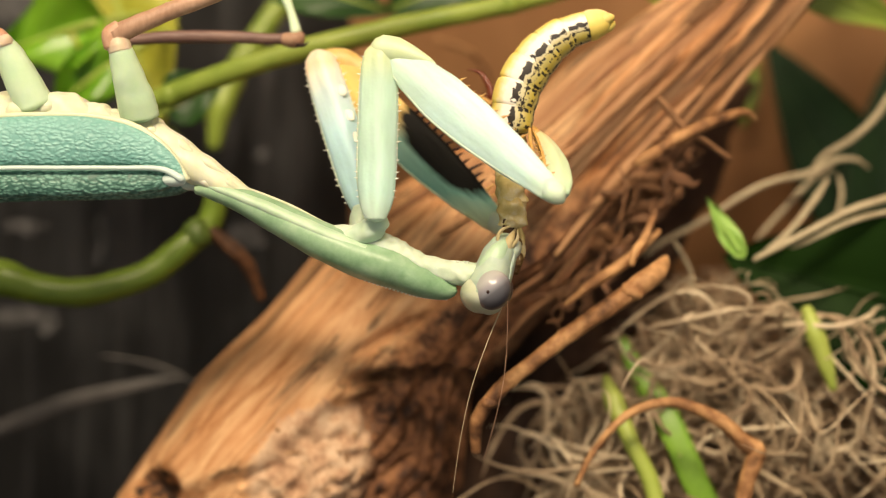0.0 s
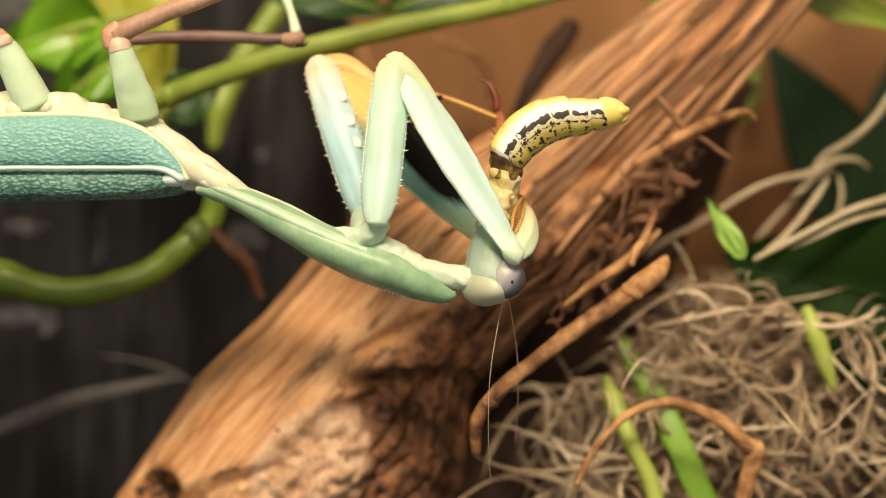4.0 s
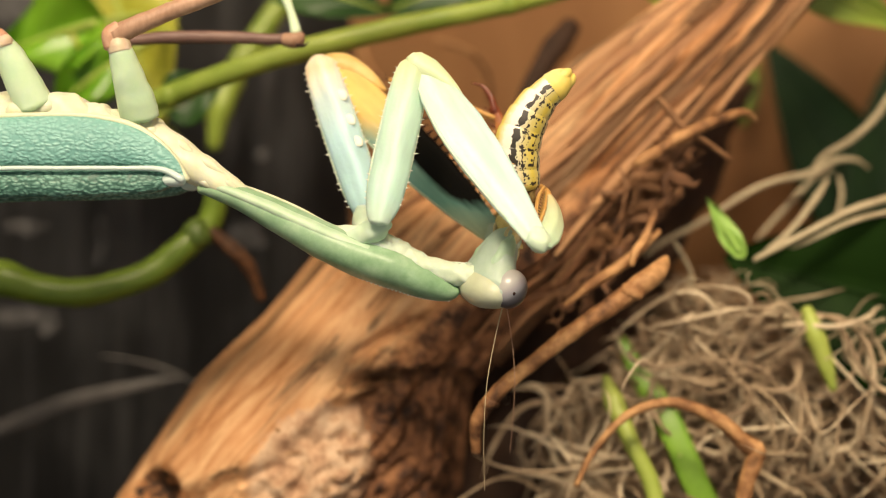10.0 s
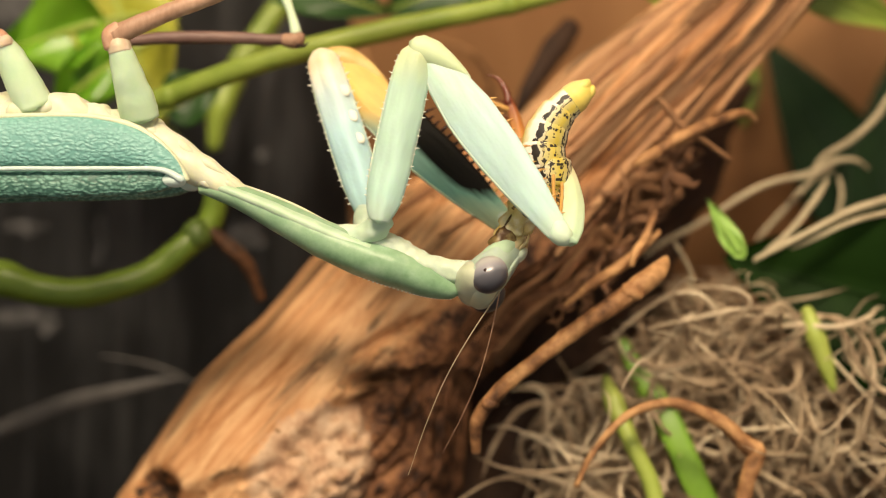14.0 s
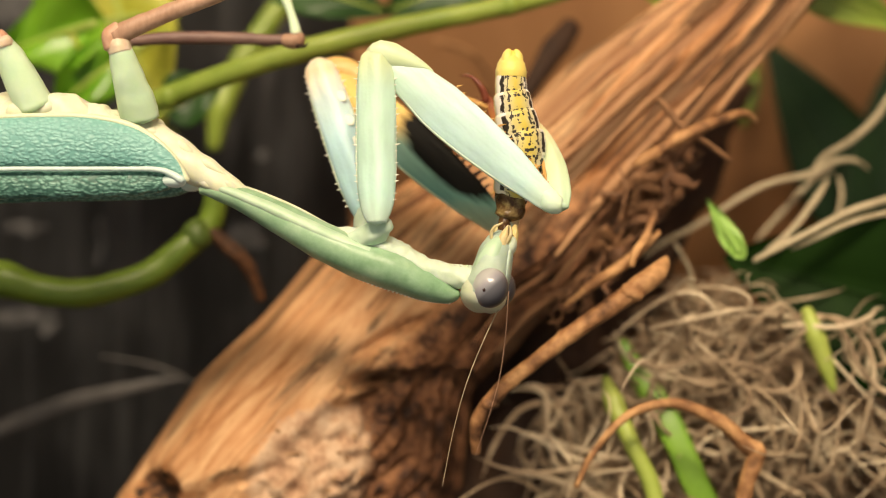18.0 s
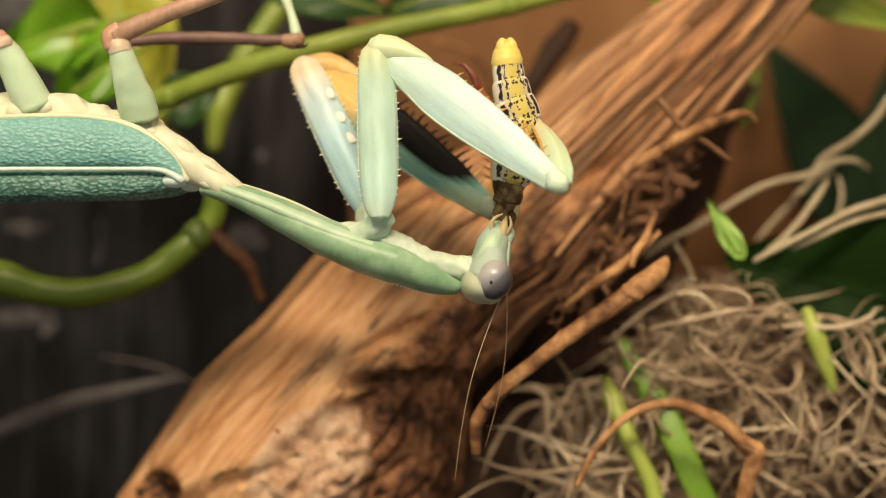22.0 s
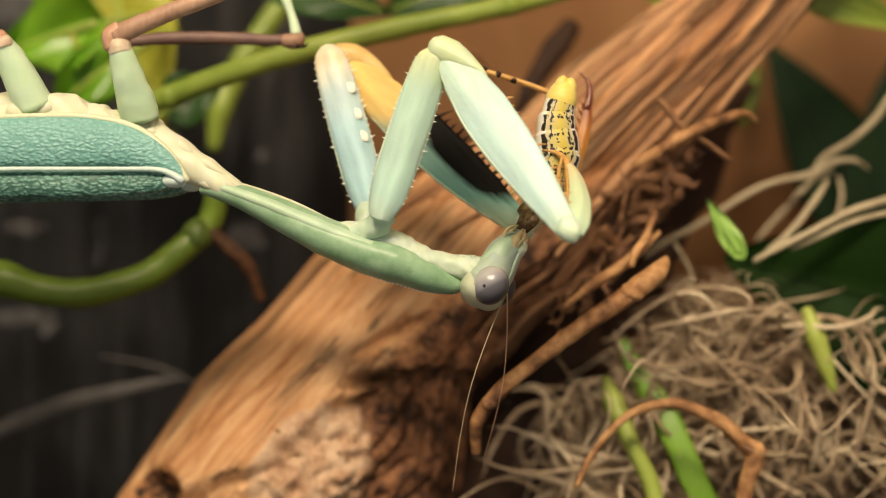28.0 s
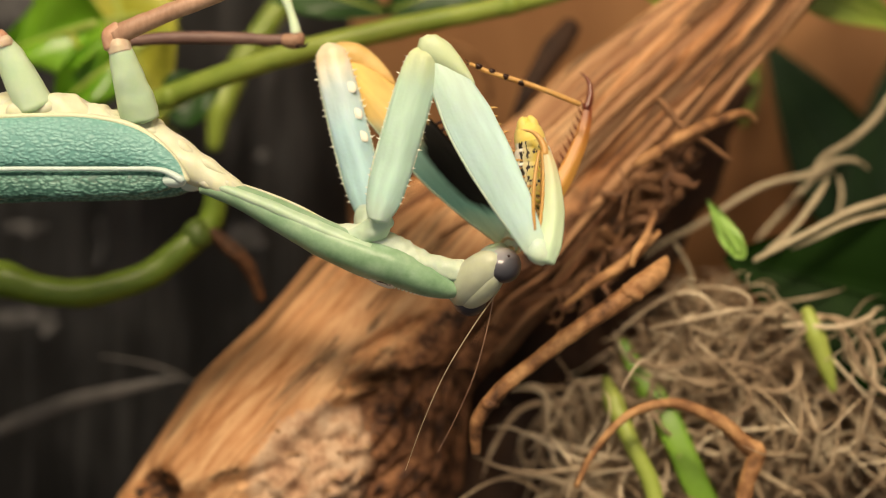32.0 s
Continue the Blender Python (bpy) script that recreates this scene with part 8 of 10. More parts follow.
    walk(chewed_end, [
        (0, pose(0.00717, 0.00100, 0.08004, 0.0, -0.0, 0.0)),
        (0.5, pose(0.00604, 0.00100, 0.08026, 0.0, 14.0, 0.0)),
        (1, pose(0.00599, 0.00100, 0.08063, 0.0, -0.0, 0.0)),
        (1.5, pose(0.00477, 0.00100, 0.08135, 0.0, 75.6, 0.0)),
        (2, pose(0.00604, 0.00100, 0.07822, 0.0, 33.7, 0.0)),
        (2.5, pose(0.00585, 0.00100, 0.08124, 0.0, 29.0, 0.0)),
        (3, pose(0.00628, 0.00100, 0.08093, 0.0, -0.0, 0.0)),
        (3.5, pose(0.00485, 0.00100, 0.08095, 0.0, 9.5, 0.0)),
        (5.5, pose(0.00611, 0.00100, 0.08120, 0.0, 25.6, 0.0)),
        (6, pose(0.00665, 0.00100, 0.08073, 0.0, 20.2, 0.0)),
        (6.5, pose(0.00586, 0.00100, 0.08241, 0.0, 52.6, 0.0)),
        (7, pose(0.00460, 0.00100, 0.08007, 0.0, 67.2, 0.0)),
        (7.5, pose(0.00686, 0.00100, 0.08032, 0.0, 21.4, 0.0)),
        (8, pose(0.00591, 0.00100, 0.07990, 0.0, 26.6, 0.0)),
        (8.5, pose(0.00675, 0.00100, 0.07921, 0.0, 16.4, 0.0)),
        (9, pose(0.00632, 0.00100, 0.07905, 0.0, 74.1, 0.0)),
        (9.5, pose(0.00534, 0.00100, 0.08067, 0.0, 38.9, 0.0)),
        (10, pose(0.00651, 0.00100, 0.07979, 0.0, 14.0, 0.0)),
        (10.5, pose(0.00621, 0.00100, 0.07979, 0.0, 14.3, 0.0)),
        (11, pose(0.00660, 0.00100, 0.07919, 0.0, -12.1, -0.0)),
        (11.5, pose(0.00606, 0.00100, 0.07945, 0.0, -2.8, -0.0)),
        (12, pose(0.00572, 0.00100, 0.07926, 0.0, 21.8, 0.0)),
        (12.5, pose(0.00534, 0.00100, 0.07959, 0.0, 25.5, 0.0)),
        (13, pose(0.00523, 0.00100, 0.07982, 0.0, 17.7, 0.0)),
        (13.5, pose(0.00584, 0.00100, 0.08011, 0.0, 17.2, 0.0)),
        (14, pose(0.00632, 0.00100, 0.08090, 0.0, 34.4, 0.0)),
        (14.5, pose(0.00634, 0.00100, 0.08073, 0.0, 20.7, 0.0)),
        (16.5, pose(0.00475, 0.00100, 0.08078, 0.0, 25.5, 0.0)),
        (17, pose(0.00467, 0.00100, 0.08111, 0.0, 28.6, 0.0)),
        (17.5, pose(0.00562, 0.00100, 0.08086, 0.0, 14.3, 0.0)),
        (18, pose(0.00627, 0.00100, 0.08066, 0.0, 11.7, 0.0)),
        (18.5, pose(0.00532, 0.00100, 0.08187, 0.0, 4.8, 0.0)),
        (19, pose(0.00415, 0.00100, 0.08281, 0.0, 15.3, 0.0)),
        (19.5, pose(0.00633, 0.00100, 0.08344, 0.0, 6.1, 0.0)),
        (20, pose(0.00732, 0.00100, 0.08437, 0.0, 7.9, 0.0)),
        (20.5, pose(0.00797, 0.00100, 0.08416, 0.0, 20.9, 0.0)),
        (21, pose(0.00775, 0.00100, 0.08446, 0.0, 9.2, 0.0)),
        (21.5, pose(0.00684, 0.00100, 0.08479, 0.0, 8.4, 0.0)),
        (22, pose(0.00659, 0.00100, 0.08451, 0.0, 9.7, 0.0)),
        (22.5, pose(0.00586, 0.00100, 0.08515, 0.0, 5.2, 0.0)),
        (23, pose(0.00762, 0.00100, 0.08429, 0.0, 4.8, 0.0)),
        (23.5, pose(0.00602, 0.00100, 0.08488, 0.0, 10.1, 0.0)),
        (24, pose(0.00640, 0.00100, 0.08510, 0.0, 21.8, 0.0)),
        (24.5, pose(0.00620, 0.00100, 0.08460, 0.0, 15.2, 0.0)),
        (25, pose(0.00708, 0.00100, 0.08496, 0.0, 33.7, 0.0)),
        (25.5, pose(0.00756, 0.00100, 0.08417, 0.0, 29.3, 0.0)),
        (27.5, pose(0.00871, 0.00100, 0.08504, 0.0, 30.7, 0.0)),
        (28, pose(0.00936, 0.00100, 0.08443, 0.0, 26.6, 0.0)),
        (28.5, pose(0.01048, 0.00100, 0.08361, 0.0, 39.1, 0.0)),
        (29, pose(0.01094, 0.00100, 0.08335, 0.0, 43.4, 0.0)),
        (29.5, pose(0.01029, 0.00100, 0.08735, 0.0, 11.3, 0.0)),
        (30, pose(0.00964, 0.00100, 0.08486, 0.0, 33.0, 0.0)),
        (30.5, pose(0.01006, 0.00100, 0.08152, 0.0, 84.5, 0.0)),
        (31, pose(0.01093, 0.00100, 0.08287, 0.0, 81.3, 0.0)),
        (31.5, pose(0.01048, 0.00100, 0.08604, 0.0, 3.3, 0.0)),
        (32, pose(0.00856, 0.00100, 0.08420, 0.0, 35.5, 0.0)),
    ])
    walk(caterpillar_rings[0], [
        (0, pose(0.01639, 0.00100, 0.10376, 65.2, 41.3, 73.1)),
        (0.5, pose(0.01926, 0.00100, 0.10074, 74.8, 43.2, 79.4)),
        (1, pose(0.01145, 0.00100, 0.10679, 46.8, 35.4, 61.5)),
        (1.5, pose(0.02475, 0.00100, 0.08761, 112.2, 42.2, 105.3)),
        (2, pose(0.02269, 0.00100, 0.09120, 109.3, 42.8, 103.4)),
        (2.5, pose(0.02037, 0.00100, 0.09430, 78.7, 44.1, 82.1)),
        (3, pose(0.01801, 0.00100, 0.09268, 110.4, 43.0, 104.2)),
        (3.5, pose(0.01725, 0.00100, 0.09346, 92.5, 44.9, 91.7)),
        (5.5, pose(0.02138, 0.00100, 0.09535, 78.9, 44.9, 82.1)),
        (6, pose(0.02120, 0.00100, 0.09344, 95.6, 45.5, 94.0)),
        (6.5, pose(0.02289, 0.00100, 0.08451, 133.0, 36.9, 119.2)),
        (7, pose(0.02286, 0.00100, 0.08136, 135.1, 36.1, 120.6)),
        (7.5, pose(0.02074, 0.00100, 0.08816, 123.1, 40.9, 113.1)),
        (8, pose(0.01870, 0.00100, 0.08894, 124.9, 40.4, 114.4)),
        (8.5, pose(0.01987, 0.00100, 0.08877, 117.9, 42.7, 109.7)),
        (9, pose(0.02122, 0.00100, 0.07959, 143.0, 32.3, 125.3)),
        (9.5, pose(0.01391, 0.00100, 0.09748, 31.2, 31.3, 49.4)),
        (10, pose(0.01228, 0.00100, 0.09764, 33.3, 35.7, 48.4)),
        (10.5, pose(0.01229, 0.00100, 0.09436, 32.7, 38.6, 45.9)),
        (11, pose(0.00932, 0.00100, 0.09676, 29.8, 39.6, 41.9)),
        (11.5, pose(0.01252, 0.00100, 0.09638, 34.3, 43.7, 44.6)),
        (12, pose(0.01337, 0.00100, 0.09733, 32.3, 42.7, 42.9)),
        (12.5, pose(0.01496, 0.00100, 0.09678, 43.2, 50.4, 50.7)),
        (13, pose(0.01330, 0.00100, 0.09658, 43.9, 51.3, 51.0)),
        (13.5, pose(0.01395, 0.00100, 0.09473, 43.3, 52.5, 49.8)),
        (14, pose(0.01435, 0.00100, 0.09645, 25.6, 41.2, 36.1)),
        (14.5, pose(0.01214, 0.00100, 0.09862, 10.3, 21.0, 26.9)),
        (16.5, pose(0.00951, 0.00100, 0.09860, 8.8, 23.3, 21.3)),
        (17, pose(0.01064, 0.00100, 0.09749, 10.2, 30.1, 19.8)),
        (17.5, pose(0.00865, 0.00100, 0.09819, 3.6, 13.5, 14.9)),
        (18, pose(0.00716, 0.00100, 0.09943, 0.3, 1.3, 12.0)),
        (18.5, pose(0.00544, 0.00100, 0.09863, 0.2, 1.2, 11.8)),
        (19, pose(0.00588, 0.00100, 0.09893, 1.9, 9.0, 11.6)),
        (19.5, pose(0.00652, 0.00100, 0.09974, 1.1, 5.3, 11.3)),
        (20, pose(0.00692, 0.00100, 0.10066, -0.7, -3.4, 11.0)),
        (20.5, pose(0.00978, 0.00100, 0.09865, 1.0, 5.0, 10.8)),
        (21, pose(0.00746, 0.00100, 0.10063, 0.2, 1.0, 10.5)),
        (21.5, pose(0.00721, 0.00100, 0.10009, -0.5, -2.8, 10.3)),
        (22, pose(0.00665, 0.00100, 0.10063, -0.9, -4.8, 10.0)),
        (22.5, pose(0.00667, 0.00100, 0.09897, 1.2, 7.1, 9.8)),
        (23, pose(0.00772, 0.00100, 0.10090, 0.5, 2.9, 9.5)),
        (23.5, pose(0.00682, 0.00100, 0.09771, 0.9, 5.3, 9.3)),
        (24, pose(0.00658, 0.00100, 0.09838, 0.1, 0.3, 9.0)),
        (24.5, pose(0.00733, 0.00100, 0.09661, 1.2, 7.9, 8.8)),
        (25, pose(0.00832, 0.00100, 0.09750, 0.6, 3.8, 8.5)),
        (25.5, pose(0.01131, 0.00100, 0.09498, 1.9, 13.1, 8.5)),
        (27.5, pose(0.01181, 0.00100, 0.09703, 1.2, 9.4, 7.3)),
        (28, pose(0.01263, 0.00100, 0.09659, 1.9, 14.8, 7.2)),
        (28.5, pose(0.01588, 0.00100, 0.09288, 3.1, 24.7, 7.4)),
        (29, pose(0.01615, 0.00100, 0.09341, 2.4, 19.9, 6.9)),
        (29.5, pose(0.01076, 0.00100, 0.10035, 0.2, 2.3, 6.3)),
        (30, pose(0.01215, 0.00100, 0.09627, 0.5, 4.7, 6.0)),
        (30.5, pose(0.01521, 0.00100, 0.08873, 2.9, 26.6, 6.4)),
        (31, pose(0.01339, 0.00100, 0.08880, 1.5, 14.8, 5.7)),
        (31.5, pose(0.00866, 0.00100, 0.09609, -2.9, -28.7, 6.0)),
        (32, pose(0.00894, 0.00100, 0.09242, -1.0, -11.0, 5.1)),
    ])
    walk(caterpillar_rings[1], [
        (0, pose(0.01406, 0.00100, 0.10302, 64.0, 41.0, 72.2)),
        (0.5, pose(0.01699, 0.00100, 0.10032, 73.2, 42.9, 78.4)),
        (1, pose(0.00935, 0.00100, 0.10541, 46.0, 35.1, 61.0)),
        (1.5, pose(0.02279, 0.00100, 0.08823, 114.1, 41.8, 106.6)),
        (2, pose(0.02062, 0.00100, 0.09177, 110.6, 42.6, 104.2)),
        (2.5, pose(0.01855, 0.00100, 0.09407, 80.0, 44.3, 82.9)),
        (3, pose(0.01608, 0.00100, 0.09324, 112.3, 42.6, 105.6)),
        (3.5, pose(0.01533, 0.00100, 0.09356, 94.8, 44.8, 93.4)),
        (5.5, pose(0.01926, 0.00100, 0.09509, 80.4, 45.0, 83.2)),
        (6, pose(0.01908, 0.00100, 0.09362, 97.0, 45.3, 95.0)),
        (6.5, pose(0.02135, 0.00100, 0.08556, 134.5, 36.2, 120.1)),
        (7, pose(0.02124, 0.00100, 0.08253, 135.9, 35.6, 121.0)),
        (7.5, pose(0.01902, 0.00100, 0.08899, 124.9, 40.3, 114.3)),
        (8, pose(0.01704, 0.00100, 0.08978, 125.9, 40.1, 115.0)),
        (8.5, pose(0.01801, 0.00100, 0.08950, 119.4, 42.3, 110.7)),
        (9, pose(0.01999, 0.00100, 0.08076, 144.3, 31.5, 126.0)),
        (9.5, pose(0.01255, 0.00100, 0.09606, 31.7, 31.6, 49.7)),
        (10, pose(0.01083, 0.00100, 0.09633, 32.5, 35.3, 47.9)),
        (10.5, pose(0.01105, 0.00100, 0.09330, 33.0, 38.8, 46.0)),
        (11, pose(0.00788, 0.00100, 0.09548, 27.9, 38.0, 40.7)),
        (11.5, pose(0.01092, 0.00100, 0.09521, 33.4, 43.1, 44.0)),
        (12, pose(0.01166, 0.00100, 0.09602, 32.3, 42.7, 42.9)),
        (12.5, pose(0.01291, 0.00100, 0.09573, 42.9, 50.2, 50.4)),
        (13, pose(0.01141, 0.00100, 0.09566, 42.3, 50.4, 49.7)),
        (13.5, pose(0.01226, 0.00100, 0.09387, 38.2, 49.7, 45.9)),
        (14, pose(0.01288, 0.00100, 0.09512, 25.1, 40.6, 35.7)),
        (14.5, pose(0.01132, 0.00100, 0.09672, 10.5, 21.3, 26.9)),
        (16.5, pose(0.00861, 0.00100, 0.09665, 8.2, 22.0, 21.1)),
        (17, pose(0.00964, 0.00100, 0.09572, 7.2, 22.2, 18.4)),
        (17.5, pose(0.00815, 0.00100, 0.09627, 4.3, 16.3, 15.1)),
        (18, pose(0.00713, 0.00100, 0.09731, -0.4, -1.8, 12.0)),
        (18.5, pose(0.00540, 0.00100, 0.09675, 0.2, 1.1, 11.8)),
        (19, pose(0.00557, 0.00100, 0.09708, 1.7, 8.5, 11.6)),
        (19.5, pose(0.00633, 0.00100, 0.09782, 0.9, 4.5, 11.3)),
        (20, pose(0.00704, 0.00100, 0.09868, -0.8, -3.9, 11.0)),
        (20.5, pose(0.00961, 0.00100, 0.09682, 1.0, 5.1, 10.8)),
        (21, pose(0.00742, 0.00100, 0.09857, -0.0, -0.0, 10.5)),
        (21.5, pose(0.00730, 0.00100, 0.09817, -0.5, -2.8, 10.3)),
        (22, pose(0.00686, 0.00100, 0.09856, -1.4, -7.9, 10.1)),
        (22.5, pose(0.00645, 0.00100, 0.09723, 1.2, 7.2, 9.8)),
        (23, pose(0.00761, 0.00100, 0.09874, 0.5, 3.0, 9.5)),
        (23.5, pose(0.00666, 0.00100, 0.09607, 0.8, 5.0, 9.3)),
        (24, pose(0.00656, 0.00100, 0.09663, 0.1, 0.4, 9.0)),
        (24.5, pose(0.00710, 0.00100, 0.09506, 1.3, 8.1, 8.8)),
        (25, pose(0.00819, 0.00100, 0.09577, 0.6, 4.0, 8.5)),
        (25.5, pose(0.01096, 0.00100, 0.09350, 1.9, 13.2, 8.5)),
        (27.5, pose(0.01152, 0.00100, 0.09532, 1.2, 9.1, 7.3)),
        (28, pose(0.01215, 0.00100, 0.09481, 1.7, 13.9, 7.2)),
        (28.5, pose(0.01524, 0.00100, 0.09149, 3.1, 24.3, 7.4)),
        (29, pose(0.01557, 0.00100, 0.09184, 2.4, 19.9, 6.9)),
        (29.5, pose(0.01068, 0.00100, 0.09833, 0.2, 1.8, 6.3)),
        (30, pose(0.01200, 0.00100, 0.09443, 0.5, 4.4, 6.0)),
        (30.5, pose(0.01451, 0.00100, 0.08734, 2.9, 26.6, 6.4)),
        (31, pose(0.01307, 0.00100, 0.08759, 1.5, 14.8, 5.7)),
        (31.5, pose(0.00950, 0.00100, 0.09457, -2.8, -28.1, 6.0)),
        (32, pose(0.00924, 0.00100, 0.09090, -1.0, -11.0, 5.1)),
    ])
    walk(caterpillar_rings[2], [
        (0, pose(0.01186, 0.00100, 0.10195, 45.7, 34.6, 61.0)),
        (0.5, pose(0.01481, 0.00100, 0.09958, 53.9, 38.1, 65.8)),
        (1, pose(0.00747, 0.00100, 0.10377, 29.6, 25.7, 52.6)),
        (1.5, pose(0.02081, 0.00100, 0.08880, 108.6, 42.9, 102.9)),
        (2, pose(0.01851, 0.00100, 0.09219, 97.4, 44.3, 95.2)),
        (2.5, pose(0.01674, 0.00100, 0.09377, 71.4, 43.1, 77.0)),
        (3, pose(0.01414, 0.00100, 0.09375, 107.1, 43.5, 102.0)),
        (3.5, pose(0.01340, 0.00100, 0.09365, 91.7, 44.9, 91.2)),
        (5.5, pose(0.01714, 0.00100, 0.09481, 77.1, 44.7, 80.9)),
        (6, pose(0.01695, 0.00100, 0.09376, 92.3, 45.6, 91.7)),
        (6.5, pose(0.01980, 0.00100, 0.08658, 130.7, 37.8, 117.8)),
        (7, pose(0.01959, 0.00100, 0.08367, 132.9, 37.0, 119.3)),
        (7.5, pose(0.01726, 0.00100, 0.08978, 118.6, 42.3, 110.1)),
        (8, pose(0.01534, 0.00100, 0.09053, 115.6, 43.2, 108.2)),
        (8.5, pose(0.01613, 0.00100, 0.09015, 111.3, 44.2, 105.1)),
        (9, pose(0.01873, 0.00100, 0.08191, 140.2, 33.9, 123.7)),
        (9.5, pose(0.01126, 0.00100, 0.09459, 26.7, 27.8, 47.2)),
        (10, pose(0.00954, 0.00100, 0.09487, 22.8, 27.0, 42.8)),
        (10.5, pose(0.00985, 0.00100, 0.09220, 28.7, 35.3, 43.4)),
        (11, pose(0.00669, 0.00100, 0.09397, 16.5, 25.3, 34.8)),
        (11.5, pose(0.00944, 0.00100, 0.09388, 24.8, 35.4, 38.5)),
        (12, pose(0.01007, 0.00100, 0.09456, 23.5, 34.6, 37.4)),
        (12.5, pose(0.01095, 0.00100, 0.09453, 33.3, 44.0, 43.4)),
        (13, pose(0.00970, 0.00100, 0.09444, 25.8, 38.0, 38.2)),
        (13.5, pose(0.01070, 0.00100, 0.09280, 32.4, 45.5, 41.6)),
        (14, pose(0.01158, 0.00100, 0.09363, 15.9, 28.9, 30.4)),
        (14.5, pose(0.01043, 0.00100, 0.09485, 13.6, 26.8, 28.1)),
        (16.5, pose(0.00793, 0.00100, 0.09462, 3.4, 9.5, 19.8)),
        (17, pose(0.00901, 0.00100, 0.09379, 4.4, 14.1, 17.5)),
        (17.5, pose(0.00749, 0.00100, 0.09439, 4.4, 16.5, 15.1)),
        (18, pose(0.00736, 0.00100, 0.09520, -2.0, -9.2, 12.2)),
        (18.5, pose(0.00539, 0.00100, 0.09487, -0.4, -2.0, 11.8)),
        (19, pose(0.00539, 0.00100, 0.09521, 0.1, 0.4, 11.5)),
        (19.5, pose(0.00632, 0.00100, 0.09590, -1.5, -7.4, 11.3)),
        (20, pose(0.00725, 0.00100, 0.09670, -1.7, -8.9, 11.1)),
        (20.5, pose(0.00948, 0.00100, 0.09499, 0.2, 1.0, 10.8)),
        (21, pose(0.00755, 0.00100, 0.09652, -1.5, -8.1, 10.6)),
        (21.5, pose(0.00740, 0.00100, 0.09625, -0.5, -2.8, 10.3)),
        (22, pose(0.00724, 0.00100, 0.09651, -2.1, -11.9, 10.2)),
        (22.5, pose(0.00622, 0.00100, 0.09549, 1.5, 8.6, 9.9)),
        (23, pose(0.00750, 0.00100, 0.09659, 0.4, 2.3, 9.5)),
        (23.5, pose(0.00658, 0.00100, 0.09443, -0.2, -1.1, 9.3)),
        (24, pose(0.00656, 0.00100, 0.09489, -0.2, -1.0, 9.0)),
        (24.5, pose(0.00691, 0.00100, 0.09351, 0.8, 5.0, 8.8)),
        (25, pose(0.00809, 0.00100, 0.09405, 0.4, 2.6, 8.5)),
        (25.5, pose(0.01061, 0.00100, 0.09201, 1.9, 13.0, 8.5)),
        (27.5, pose(0.01129, 0.00100, 0.09360, 0.6, 4.9, 7.3)),
        (28, pose(0.01185, 0.00100, 0.09300, 0.2, 1.5, 7.0)),
        (28.5, pose(0.01466, 0.00100, 0.09008, 2.3, 18.7, 7.1)),
        (29, pose(0.01500, 0.00100, 0.09026, 2.3, 19.7, 6.9)),
        (29.5, pose(0.01072, 0.00100, 0.09630, -0.8, -7.3, 6.3)),
        (30, pose(0.01189, 0.00100, 0.09259, 0.1, 1.2, 6.0)),
        (30.5, pose(0.01382, 0.00100, 0.08595, 2.7, 25.4, 6.4)),
        (31, pose(0.01275, 0.00100, 0.08639, 1.5, 15.7, 5.7)),
        (31.5, pose(0.01025, 0.00100, 0.09300, -2.0, -21.1, 5.6)),
        (32, pose(0.00952, 0.00100, 0.08938, -0.8, -9.2, 5.1)),
    ])
